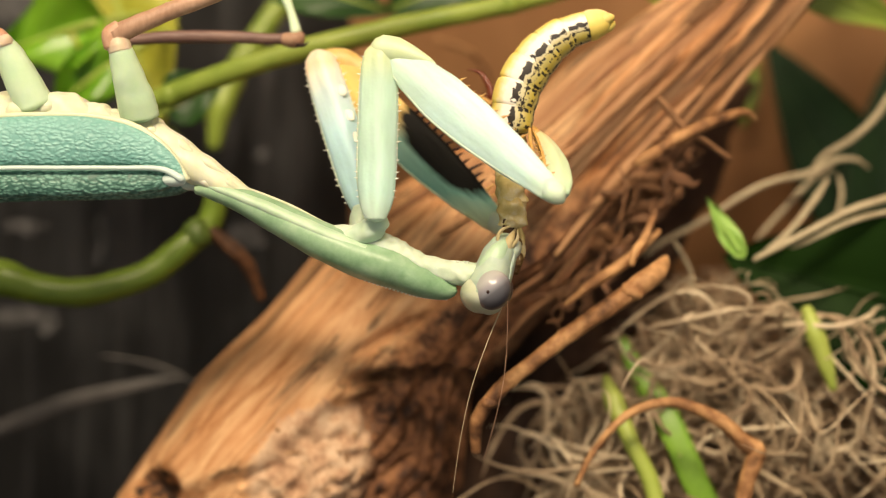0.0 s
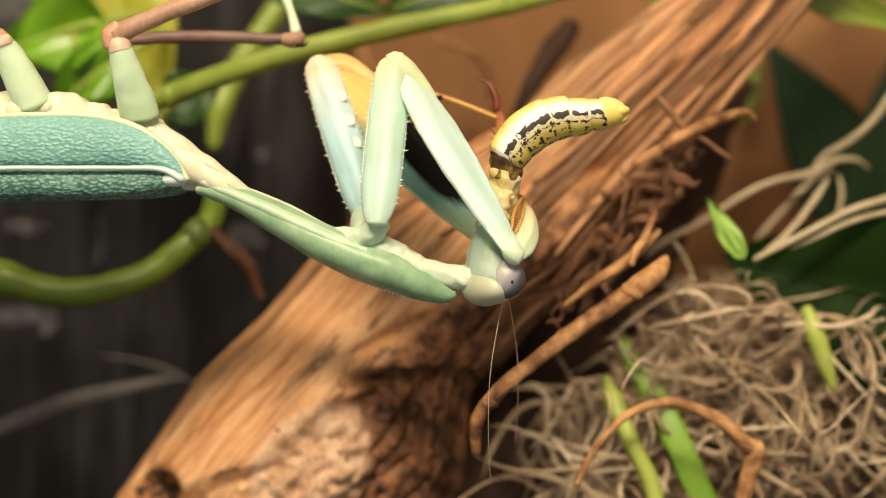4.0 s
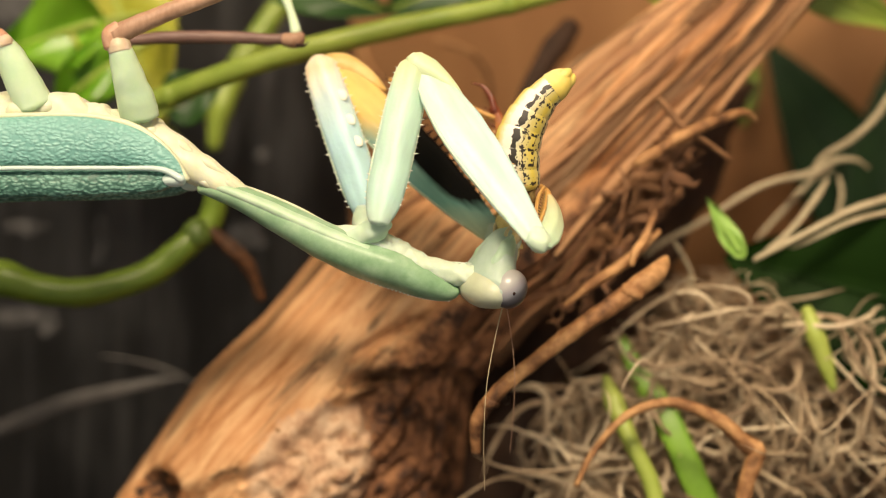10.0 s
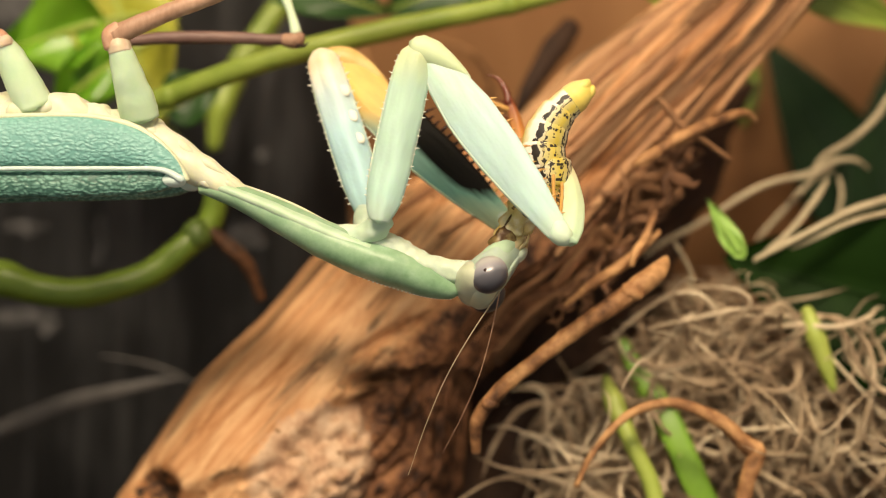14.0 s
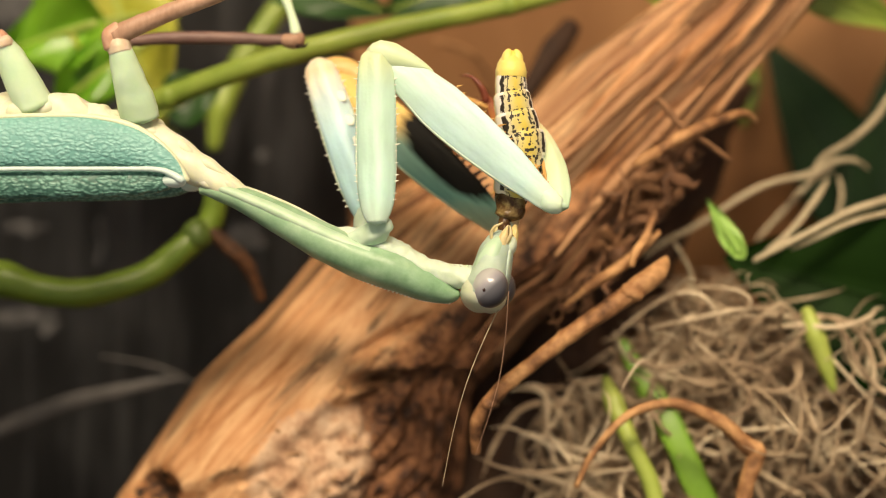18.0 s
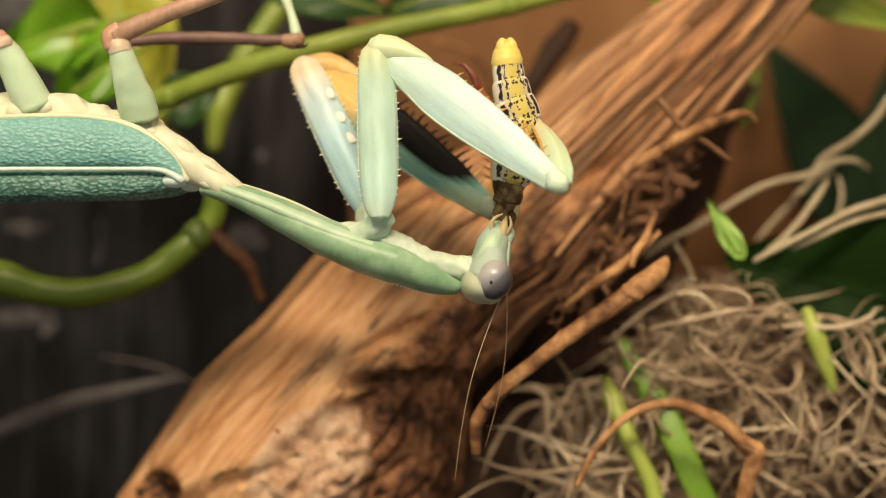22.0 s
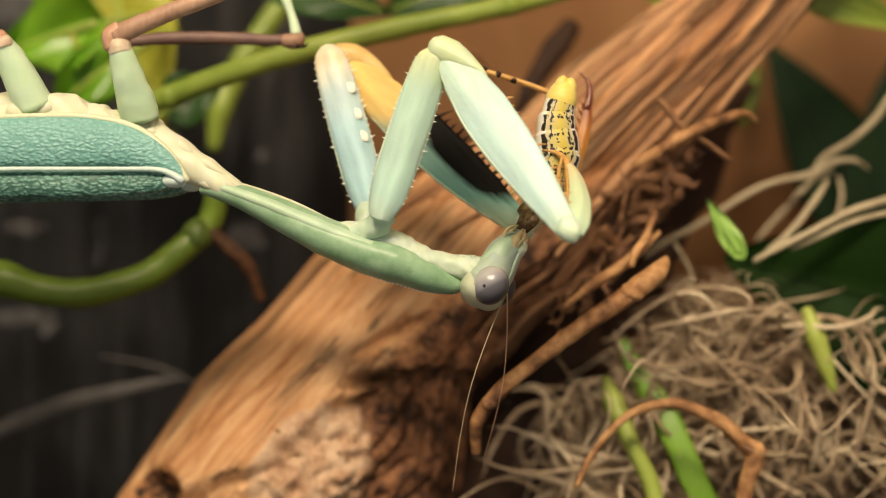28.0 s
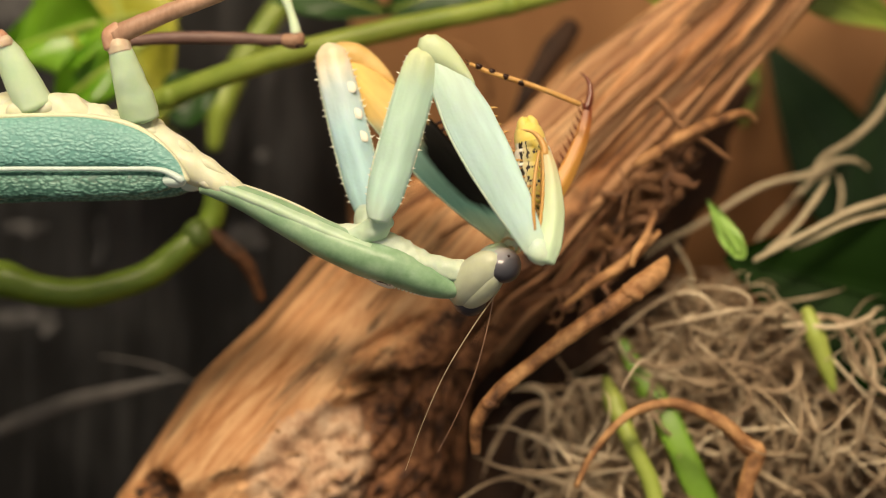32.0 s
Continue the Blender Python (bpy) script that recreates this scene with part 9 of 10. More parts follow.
    walk(caterpillar_rings[3], [
        (0, pose(0.01006, 0.00100, 0.10030, 32.2, 27.2, 54.0)),
        (0.5, pose(0.01291, 0.00100, 0.09828, 40.7, 32.3, 58.1)),
        (1, pose(0.00631, 0.00100, 0.10156, 14.1, 13.4, 47.4)),
        (1.5, pose(0.01878, 0.00100, 0.08906, 88.2, 44.4, 88.7)),
        (2, pose(0.01637, 0.00100, 0.09203, 72.7, 43.2, 78.0)),
        (2.5, pose(0.01502, 0.00100, 0.09315, 55.4, 39.1, 66.5)),
        (3, pose(0.01215, 0.00100, 0.09398, 87.8, 44.7, 88.4)),
        (3.5, pose(0.01148, 0.00100, 0.09358, 79.6, 44.5, 82.7)),
        (5.5, pose(0.01505, 0.00100, 0.09434, 65.3, 42.7, 72.7)),
        (6, pose(0.01482, 0.00100, 0.09364, 76.9, 44.8, 80.7)),
        (6.5, pose(0.01814, 0.00100, 0.08740, 118.0, 42.2, 109.7)),
        (7, pose(0.01785, 0.00100, 0.08463, 122.6, 41.0, 112.7)),
        (7.5, pose(0.01541, 0.00100, 0.09022, 95.3, 45.9, 93.9)),
        (8, pose(0.01351, 0.00100, 0.09077, 83.6, 46.0, 85.4)),
        (8.5, pose(0.01416, 0.00100, 0.09036, 83.2, 46.1, 85.1)),
        (9, pose(0.01731, 0.00100, 0.08283, 122.7, 41.4, 113.0)),
        (9.5, pose(0.01021, 0.00100, 0.09293, 18.4, 20.2, 43.8)),
        (10, pose(0.00856, 0.00100, 0.09317, 16.1, 20.0, 40.2)),
        (10.5, pose(0.00880, 0.00100, 0.09095, 22.1, 29.0, 39.9)),
        (11, pose(0.00590, 0.00100, 0.09222, 10.0, 16.2, 32.4)),
        (11.5, pose(0.00821, 0.00100, 0.09233, 19.6, 29.7, 35.8)),
        (12, pose(0.00890, 0.00100, 0.09275, 13.7, 22.3, 32.7)),
        (12.5, pose(0.00919, 0.00100, 0.09304, 27.3, 39.0, 39.4)),
        (13, pose(0.00842, 0.00100, 0.09277, 16.5, 27.0, 33.1)),
        (13.5, pose(0.00921, 0.00100, 0.09161, 27.1, 40.9, 38.0)),
        (14, pose(0.01077, 0.00100, 0.09183, 7.7, 15.1, 27.3)),
        (14.5, pose(0.00942, 0.00100, 0.09305, 9.9, 20.3, 26.7)),
        (16.5, pose(0.00793, 0.00100, 0.09249, -2.2, -6.1, 19.6)),
        (17, pose(0.00864, 0.00100, 0.09180, 0.5, 1.7, 17.0)),
        (17.5, pose(0.00725, 0.00100, 0.09243, -1.2, -4.7, 14.6)),
        (18, pose(0.00776, 0.00100, 0.09312, -2.8, -12.8, 12.3)),
        (18.5, pose(0.00558, 0.00100, 0.09300, -1.7, -8.1, 11.9)),
        (19, pose(0.00557, 0.00100, 0.09335, -1.8, -8.6, 11.6)),
        (19.5, pose(0.00680, 0.00100, 0.09403, -2.7, -13.5, 11.6)),
        (20, pose(0.00765, 0.00100, 0.09476, -2.5, -12.8, 11.3)),
        (20.5, pose(0.00970, 0.00100, 0.09317, -2.5, -12.7, 11.0)),
        (21, pose(0.00800, 0.00100, 0.09451, -3.0, -15.8, 10.9)),
        (21.5, pose(0.00749, 0.00100, 0.09433, -0.5, -2.9, 10.3)),
        (22, pose(0.00781, 0.00100, 0.09452, -3.8, -20.8, 10.7)),
        (22.5, pose(0.00590, 0.00100, 0.09376, 1.9, 11.0, 9.9)),
        (23, pose(0.00746, 0.00100, 0.09443, -0.1, -0.7, 9.5)),
        (23.5, pose(0.00676, 0.00100, 0.09280, -1.5, -9.1, 9.4)),
        (24, pose(0.00664, 0.00100, 0.09314, -0.7, -4.2, 9.0)),
        (24.5, pose(0.00698, 0.00100, 0.09195, -1.8, -11.7, 8.9)),
        (25, pose(0.00808, 0.00100, 0.09232, -0.5, -3.6, 8.5)),
        (25.5, pose(0.01027, 0.00100, 0.09052, 1.7, 11.8, 8.4)),
        (27.5, pose(0.01122, 0.00100, 0.09187, 0.2, 1.6, 7.3)),
        (28, pose(0.01195, 0.00100, 0.09117, -0.9, -7.0, 7.1)),
        (28.5, pose(0.01417, 0.00100, 0.08863, 2.4, 19.6, 7.2)),
        (29, pose(0.01447, 0.00100, 0.08868, 1.6, 13.7, 6.7)),
        (29.5, pose(0.01121, 0.00100, 0.09434, -2.3, -20.5, 6.7)),
        (30, pose(0.01191, 0.00100, 0.09075, -0.2, -2.2, 6.0)),
        (30.5, pose(0.01317, 0.00100, 0.08453, 2.4, 22.8, 6.2)),
        (31, pose(0.01240, 0.00100, 0.08519, 1.6, 16.0, 5.7)),
        (31.5, pose(0.01078, 0.00100, 0.09136, -0.3, -2.7, 5.3)),
        (32, pose(0.00965, 0.00100, 0.08784, -0.5, -5.9, 5.0)),
    ])
    walk(caterpillar_rings[4], [
        (0, pose(0.00862, 0.00100, 0.09831, 23.1, 20.7, 50.3)),
        (0.5, pose(0.01127, 0.00100, 0.09666, 31.4, 26.9, 53.6)),
        (1, pose(0.00571, 0.00100, 0.09912, 6.4, 6.3, 46.1)),
        (1.5, pose(0.01675, 0.00100, 0.08872, 65.8, 41.8, 73.3)),
        (2, pose(0.01436, 0.00100, 0.09129, 53.0, 38.2, 65.1)),
        (2.5, pose(0.01345, 0.00100, 0.09220, 45.2, 35.0, 60.3)),
        (3, pose(0.01018, 0.00100, 0.09365, 65.9, 42.1, 73.3)),
        (3.5, pose(0.00964, 0.00100, 0.09304, 56.3, 39.7, 66.9)),
        (5.5, pose(0.01310, 0.00100, 0.09345, 49.2, 37.6, 62.3)),
        (6, pose(0.01277, 0.00100, 0.09307, 58.6, 41.1, 68.2)),
        (6.5, pose(0.01635, 0.00100, 0.08787, 103.4, 44.9, 99.5)),
        (7, pose(0.01596, 0.00100, 0.08530, 108.9, 44.3, 103.5)),
        (7.5, pose(0.01350, 0.00100, 0.09005, 71.8, 44.5, 77.0)),
        (8, pose(0.01177, 0.00100, 0.09018, 46.7, 37.1, 60.3)),
        (8.5, pose(0.01224, 0.00100, 0.08987, 58.5, 41.7, 67.8)),
        (9, pose(0.01567, 0.00100, 0.08324, 95.6, 46.2, 94.0)),
        (9.5, pose(0.00948, 0.00100, 0.09111, 11.0, 12.6, 41.7)),
        (10, pose(0.00789, 0.00100, 0.09134, 8.6, 11.0, 38.1)),
        (10.5, pose(0.00803, 0.00100, 0.08952, 11.6, 16.6, 35.8)),
        (11, pose(0.00543, 0.00100, 0.09035, 5.0, 8.3, 31.4)),
        (11.5, pose(0.00716, 0.00100, 0.09064, 15.5, 24.4, 33.9)),
        (12, pose(0.00817, 0.00100, 0.09072, 6.6, 11.2, 30.7)),
        (12.5, pose(0.00776, 0.00100, 0.09125, 14.0, 23.0, 32.5)),
        (13, pose(0.00752, 0.00100, 0.09088, 8.6, 15.1, 30.2)),
        (13.5, pose(0.00815, 0.00100, 0.09008, 2.7, 5.2, 27.8)),
        (14, pose(0.01043, 0.00100, 0.08989, -2.0, -4.0, 26.3)),
        (14.5, pose(0.00911, 0.00100, 0.09102, -0.9, -2.0, 24.9)),
        (16.5, pose(0.00825, 0.00100, 0.09037, -2.7, -7.5, 19.7)),
        (17, pose(0.00898, 0.00100, 0.08980, -2.0, -6.4, 17.1)),
        (17.5, pose(0.00758, 0.00100, 0.09046, -2.5, -9.4, 14.7)),
        (18, pose(0.00835, 0.00100, 0.09109, -0.9, -4.0, 12.0)),
        (18.5, pose(0.00586, 0.00100, 0.09115, -1.9, -9.2, 11.9)),
        (19, pose(0.00584, 0.00100, 0.09149, -1.9, -9.1, 11.6)),
        (19.5, pose(0.00715, 0.00100, 0.09214, -1.0, -5.1, 11.3)),
        (20, pose(0.00824, 0.00100, 0.09286, -2.9, -14.5, 11.4)),
        (20.5, pose(0.01007, 0.00100, 0.09137, -2.1, -10.9, 11.0)),
        (21, pose(0.00884, 0.00100, 0.09263, -3.2, -16.7, 11.0)),
        (21.5, pose(0.00764, 0.00100, 0.09241, -1.0, -5.3, 10.3)),
        (22, pose(0.00801, 0.00100, 0.09248, 1.1, 6.5, 10.1)),
        (22.5, pose(0.00558, 0.00100, 0.09203, 1.4, 8.3, 9.9)),
        (23, pose(0.00761, 0.00100, 0.09228, -1.3, -7.7, 9.6)),
        (23.5, pose(0.00705, 0.00100, 0.09118, -0.6, -3.4, 9.3)),
        (24, pose(0.00682, 0.00100, 0.09140, -1.2, -7.4, 9.1)),
        (24.5, pose(0.00730, 0.00100, 0.09041, -1.8, -11.5, 8.9)),
        (25, pose(0.00832, 0.00100, 0.09061, -1.6, -10.7, 8.7)),
        (25.5, pose(0.01006, 0.00100, 0.08902, 1.2, 8.2, 8.3)),
        (27.5, pose(0.01122, 0.00100, 0.09013, 0.1, 0.6, 7.3)),
        (28, pose(0.01185, 0.00100, 0.08937, 2.5, 19.5, 7.4)),
        (28.5, pose(0.01348, 0.00100, 0.08727, 4.8, 35.3, 8.3)),
        (29, pose(0.01421, 0.00100, 0.08703, 2.3, 19.4, 6.9)),
        (29.5, pose(0.01134, 0.00100, 0.09236, 1.0, 9.4, 6.3)),
        (30, pose(0.01204, 0.00100, 0.08891, 0.7, 6.4, 6.0)),
        (30.5, pose(0.01264, 0.00100, 0.08307, 1.4, 13.2, 5.9)),
        (31, pose(0.01215, 0.00100, 0.08397, 0.4, 4.0, 5.5)),
        (31.5, pose(0.01072, 0.00100, 0.08963, 0.4, 3.8, 5.3)),
        (32, pose(0.00990, 0.00100, 0.08632, 0.4, 5.1, 5.0)),
    ])
    walk(caterpillar_rings[5], [
        (0, pose(0.00766, 0.00100, 0.09607, 11.1, 10.5, 47.0)),
        (0.5, pose(0.01000, 0.00100, 0.09474, 19.0, 17.5, 48.8)),
        (1, pose(0.00580, 0.00100, 0.09663, -6.4, -6.3, 46.1)),
        (1.5, pose(0.01491, 0.00100, 0.08781, 45.4, 34.9, 60.5)),
        (2, pose(0.01266, 0.00100, 0.08998, 31.0, 26.8, 53.0)),
        (2.5, pose(0.01202, 0.00100, 0.09105, 38.0, 31.3, 56.3)),
        (3, pose(0.00839, 0.00100, 0.09276, 43.8, 34.5, 59.4)),
        (3.5, pose(0.00804, 0.00100, 0.09199, 39.9, 32.6, 57.2)),
        (5.5, pose(0.01141, 0.00100, 0.09215, 36.3, 31.0, 54.9)),
        (6, pose(0.01101, 0.00100, 0.09190, 33.6, 29.4, 53.5)),
        (6.5, pose(0.01450, 0.00100, 0.08801, 88.3, 45.7, 88.8)),
        (7, pose(0.01399, 0.00100, 0.08539, 68.2, 43.8, 74.6)),
        (7.5, pose(0.01170, 0.00100, 0.08939, 53.1, 39.6, 64.5)),
        (8, pose(0.01050, 0.00100, 0.08884, 24.3, 23.3, 49.0)),
        (8.5, pose(0.01052, 0.00100, 0.08887, 39.7, 33.7, 56.3)),
        (9, pose(0.01400, 0.00100, 0.08303, 58.1, 41.6, 67.5)),
        (9.5, pose(0.00915, 0.00100, 0.08918, -0.6, -0.8, 40.5)),
        (10, pose(0.00772, 0.00100, 0.08940, -2.0, -2.6, 37.3)),
        (10.5, pose(0.00769, 0.00100, 0.08793, 3.0, 4.5, 34.3)),
        (11, pose(0.00527, 0.00100, 0.08844, 0.6, 1.0, 31.0)),
        (11.5, pose(0.00637, 0.00100, 0.08883, 9.2, 15.2, 31.7)),
        (12, pose(0.00822, 0.00100, 0.08860, -7.9, -13.3, 31.0)),
        (12.5, pose(0.00768, 0.00100, 0.08903, -8.9, -15.2, 30.8)),
        (13, pose(0.00764, 0.00100, 0.08882, -7.0, -12.3, 29.9)),
        (13.5, pose(0.00835, 0.00100, 0.08821, 3.7, 7.1, 27.9)),
        (14, pose(0.01106, 0.00100, 0.08803, 0.2, 0.4, 26.3)),
        (14.5, pose(0.00923, 0.00100, 0.08895, 0.1, 0.2, 24.9)),
        (16.5, pose(0.00834, 0.00100, 0.08823, 3.1, 8.7, 19.7)),
        (17, pose(0.00850, 0.00100, 0.08787, 9.0, 27.1, 19.2)),
        (17.5, pose(0.00764, 0.00100, 0.08848, 2.3, 8.8, 14.7)),
        (18, pose(0.00807, 0.00100, 0.08900, 2.7, 12.4, 12.3)),
        (18.5, pose(0.00597, 0.00100, 0.08928, 0.6, 2.9, 11.8)),
        (19, pose(0.00599, 0.00100, 0.08962, 0.9, 4.3, 11.5)),
        (19.5, pose(0.00709, 0.00100, 0.09021, 1.1, 5.6, 11.3)),
        (20, pose(0.00828, 0.00100, 0.09088, 1.3, 6.7, 11.1)),
        (20.5, pose(0.01007, 0.00100, 0.08956, 2.5, 13.2, 11.0)),
        (21, pose(0.00883, 0.00100, 0.09059, 1.6, 8.7, 10.6)),
        (21.5, pose(0.00769, 0.00100, 0.09049, 0.7, 4.1, 10.3)),
        (22, pose(0.00766, 0.00100, 0.09042, 2.0, 10.9, 10.2)),
        (22.5, pose(0.00545, 0.00100, 0.09028, -0.3, -1.6, 9.8)),
        (23, pose(0.00801, 0.00100, 0.09017, -1.2, -7.1, 9.6)),
        (23.5, pose(0.00690, 0.00100, 0.08955, 1.6, 9.8, 9.4)),
        (24, pose(0.00716, 0.00100, 0.08969, -2.2, -13.5, 9.3)),
        (24.5, pose(0.00738, 0.00100, 0.08886, 1.3, 8.2, 8.8)),
        (25, pose(0.00880, 0.00100, 0.08895, -2.5, -16.3, 8.9)),
        (25.5, pose(0.00952, 0.00100, 0.08760, 4.4, 27.9, 9.3)),
        (27.5, pose(0.01081, 0.00100, 0.08847, 3.6, 26.2, 8.1)),
        (28, pose(0.01106, 0.00100, 0.08771, 3.7, 27.7, 7.9)),
        (28.5, pose(0.01252, 0.00100, 0.08608, 5.6, 39.4, 8.7)),
        (29, pose(0.01325, 0.00100, 0.08568, 6.1, 43.1, 8.9)),
        (29.25, pose(0.00972, 0.00100, 0.08450, 6.1, 43.1, 8.9)),
        (29.38, pose(0.00441, 0.00000, 0.07559, 1.0, -12.5, 3.3)),
        (29.5, pose(-0.00595, 0.00020, 0.07906, 0.0, -68.3, -0.0)),
        (30, pose(-0.00566, 0.00020, 0.07900, 0.0, -68.4, -0.0)),
        (30.5, pose(-0.00595, 0.00020, 0.07900, 0.0, -68.2, -0.0)),
        (31, pose(-0.00624, 0.00020, 0.07900, 0.0, -67.9, -0.0)),
        (31.5, pose(-0.00595, 0.00020, 0.07876, 0.0, -67.7, -0.0)),
        (32, pose(-0.00566, 0.00020, 0.07853, 0.0, -67.5, -0.0)),
    ])
    walk(caterpillar_rings[6], [
        (0, pose(0.00724, 0.00100, 0.09366, 5.0, 4.8, 46.2)),
        (0.5, pose(0.00919, 0.00100, 0.09259, 13.2, 12.5, 47.4)),
        (1, pose(0.00600, 0.00100, 0.09413, -0.6, -0.6, 45.8)),
        (1.5, pose(0.01365, 0.00100, 0.08623, 16.4, 15.4, 47.9)),
        (2, pose(0.01165, 0.00100, 0.08809, 15.6, 14.8, 47.5)),
        (2.5, pose(0.01078, 0.00100, 0.08970, 28.2, 25.1, 51.7)),
        (3, pose(0.00714, 0.00100, 0.09122, 17.6, 16.7, 47.8)),
        (3.5, pose(0.00671, 0.00100, 0.09061, 26.9, 24.3, 51.0)),
        (5.5, pose(0.01015, 0.00100, 0.09044, 15.7, 15.3, 46.7)),
        (6, pose(0.00999, 0.00100, 0.09004, 14.1, 13.9, 46.1)),
        (6.5, pose(0.01268, 0.00100, 0.08771, 58.4, 41.1, 68.0)),
        (7, pose(0.01254, 0.00100, 0.08408, 26.4, 24.7, 50.0)),
        (7.5, pose(0.01025, 0.00100, 0.08817, 26.4, 24.7, 50.0)),
        (8, pose(0.00959, 0.00100, 0.08722, 19.6, 19.2, 47.2)),
        (8.5, pose(0.00933, 0.00100, 0.08729, 20.3, 19.9, 47.4)),
        (9, pose(0.01282, 0.00100, 0.08184, 24.4, 23.4, 48.7)),
        (9.5, pose(0.00942, 0.00100, 0.08723, -6.1, -7.0, 40.8)),
        (10, pose(0.00794, 0.00100, 0.08746, -4.5, -5.9, 37.5)),
        (10.5, pose(0.00761, 0.00100, 0.08630, 1.1, 1.7, 34.2)),
        (11, pose(0.00530, 0.00100, 0.08651, -1.2, -2.1, 31.0)),
        (11.5, pose(0.00591, 0.00100, 0.08690, 5.0, 8.5, 30.9)),
        (12, pose(0.00864, 0.00100, 0.08650, 3.0, 5.0, 30.1)),
        (12.5, pose(0.00846, 0.00100, 0.08687, -6.3, -10.9, 30.1)),
        (13, pose(0.00753, 0.00100, 0.08675, 8.5, 14.9, 30.2)),
        (13.5, pose(0.00782, 0.00100, 0.08638, 9.0, 16.5, 29.0)),
        (14, pose(0.01015, 0.00100, 0.08630, 19.1, 33.6, 32.2)),
        (14.5, pose(0.00881, 0.00100, 0.08694, 9.6, 19.8, 26.6)),
        (16.5, pose(0.00748, 0.00100, 0.08628, 11.8, 29.9, 22.7)),
        (17, pose(0.00743, 0.00100, 0.08614, 10.0, 29.6, 19.6)),
        (17.5, pose(0.00711, 0.00100, 0.08657, 4.6, 17.3, 15.2)),
        (18, pose(0.00758, 0.00100, 0.08693, 2.7, 12.6, 12.3)),
        (18.5, pose(0.00580, 0.00100, 0.08741, 1.2, 5.8, 11.8)),
        (19, pose(0.00557, 0.00100, 0.08779, 3.6, 17.2, 12.0)),
        (19.5, pose(0.00686, 0.00100, 0.08830, 1.4, 7.0, 11.3)),
        (20, pose(0.00797, 0.00100, 0.08892, 1.9, 9.4, 11.2)),
        (20.5, pose(0.00944, 0.00100, 0.08783, 4.6, 22.9, 11.7)),
        (21, pose(0.00844, 0.00100, 0.08856, 2.1, 11.2, 10.7)),
        (21.5, pose(0.00743, 0.00100, 0.08859, 1.7, 9.5, 10.4)),
        (22, pose(0.00726, 0.00100, 0.08838, 1.8, 10.3, 10.2)),
        (22.5, pose(0.00566, 0.00100, 0.08853, -1.7, -9.8, 9.9)),
        (23, pose(0.00798, 0.00100, 0.08801, 0.9, 5.6, 9.5)),
        (23.5, pose(0.00658, 0.00100, 0.08793, 1.9, 11.4, 9.4)),
        (24, pose(0.00747, 0.00100, 0.08797, -0.1, -0.7, 9.0)),
        (24.5, pose(0.00699, 0.00100, 0.08734, 2.7, 17.0, 9.2)),
        (25, pose(0.00878, 0.00100, 0.08728, 4.1, 25.5, 9.4)),
        (25.5, pose(0.00876, 0.00100, 0.08628, 4.9, 30.3, 9.6)),
        (27.25, pose(0.00723, 0.00100, 0.08255, 4.9, 30.3, 9.6)),
        (27.38, pose(0.00497, 0.00000, 0.07610, 0.5, -19.1, 4.4)),
        (27.5, pose(-0.00531, 0.00020, 0.07897, 0.0, -68.6, -0.0)),
        (28, pose(-0.00536, 0.00020, 0.07900, 0.0, -68.6, -0.0)),
        (28.5, pose(-0.00580, 0.00020, 0.07906, 0.0, -68.4, -0.0)),
        (29, pose(-0.00624, 0.00020, 0.07912, 0.0, -68.2, -0.0)),
        (29.5, pose(-0.00595, 0.00020, 0.07906, 0.0, -68.3, -0.0)),
        (30, pose(-0.00566, 0.00020, 0.07900, 0.0, -68.4, -0.0)),
        (30.5, pose(-0.00595, 0.00020, 0.07900, 0.0, -68.2, -0.0)),
        (31, pose(-0.00624, 0.00020, 0.07900, 0.0, -67.9, -0.0)),
        (31.5, pose(-0.00595, 0.00020, 0.07876, 0.0, -67.7, -0.0)),
        (32, pose(-0.00566, 0.00020, 0.07853, 0.0, -67.5, -0.0)),
    ])
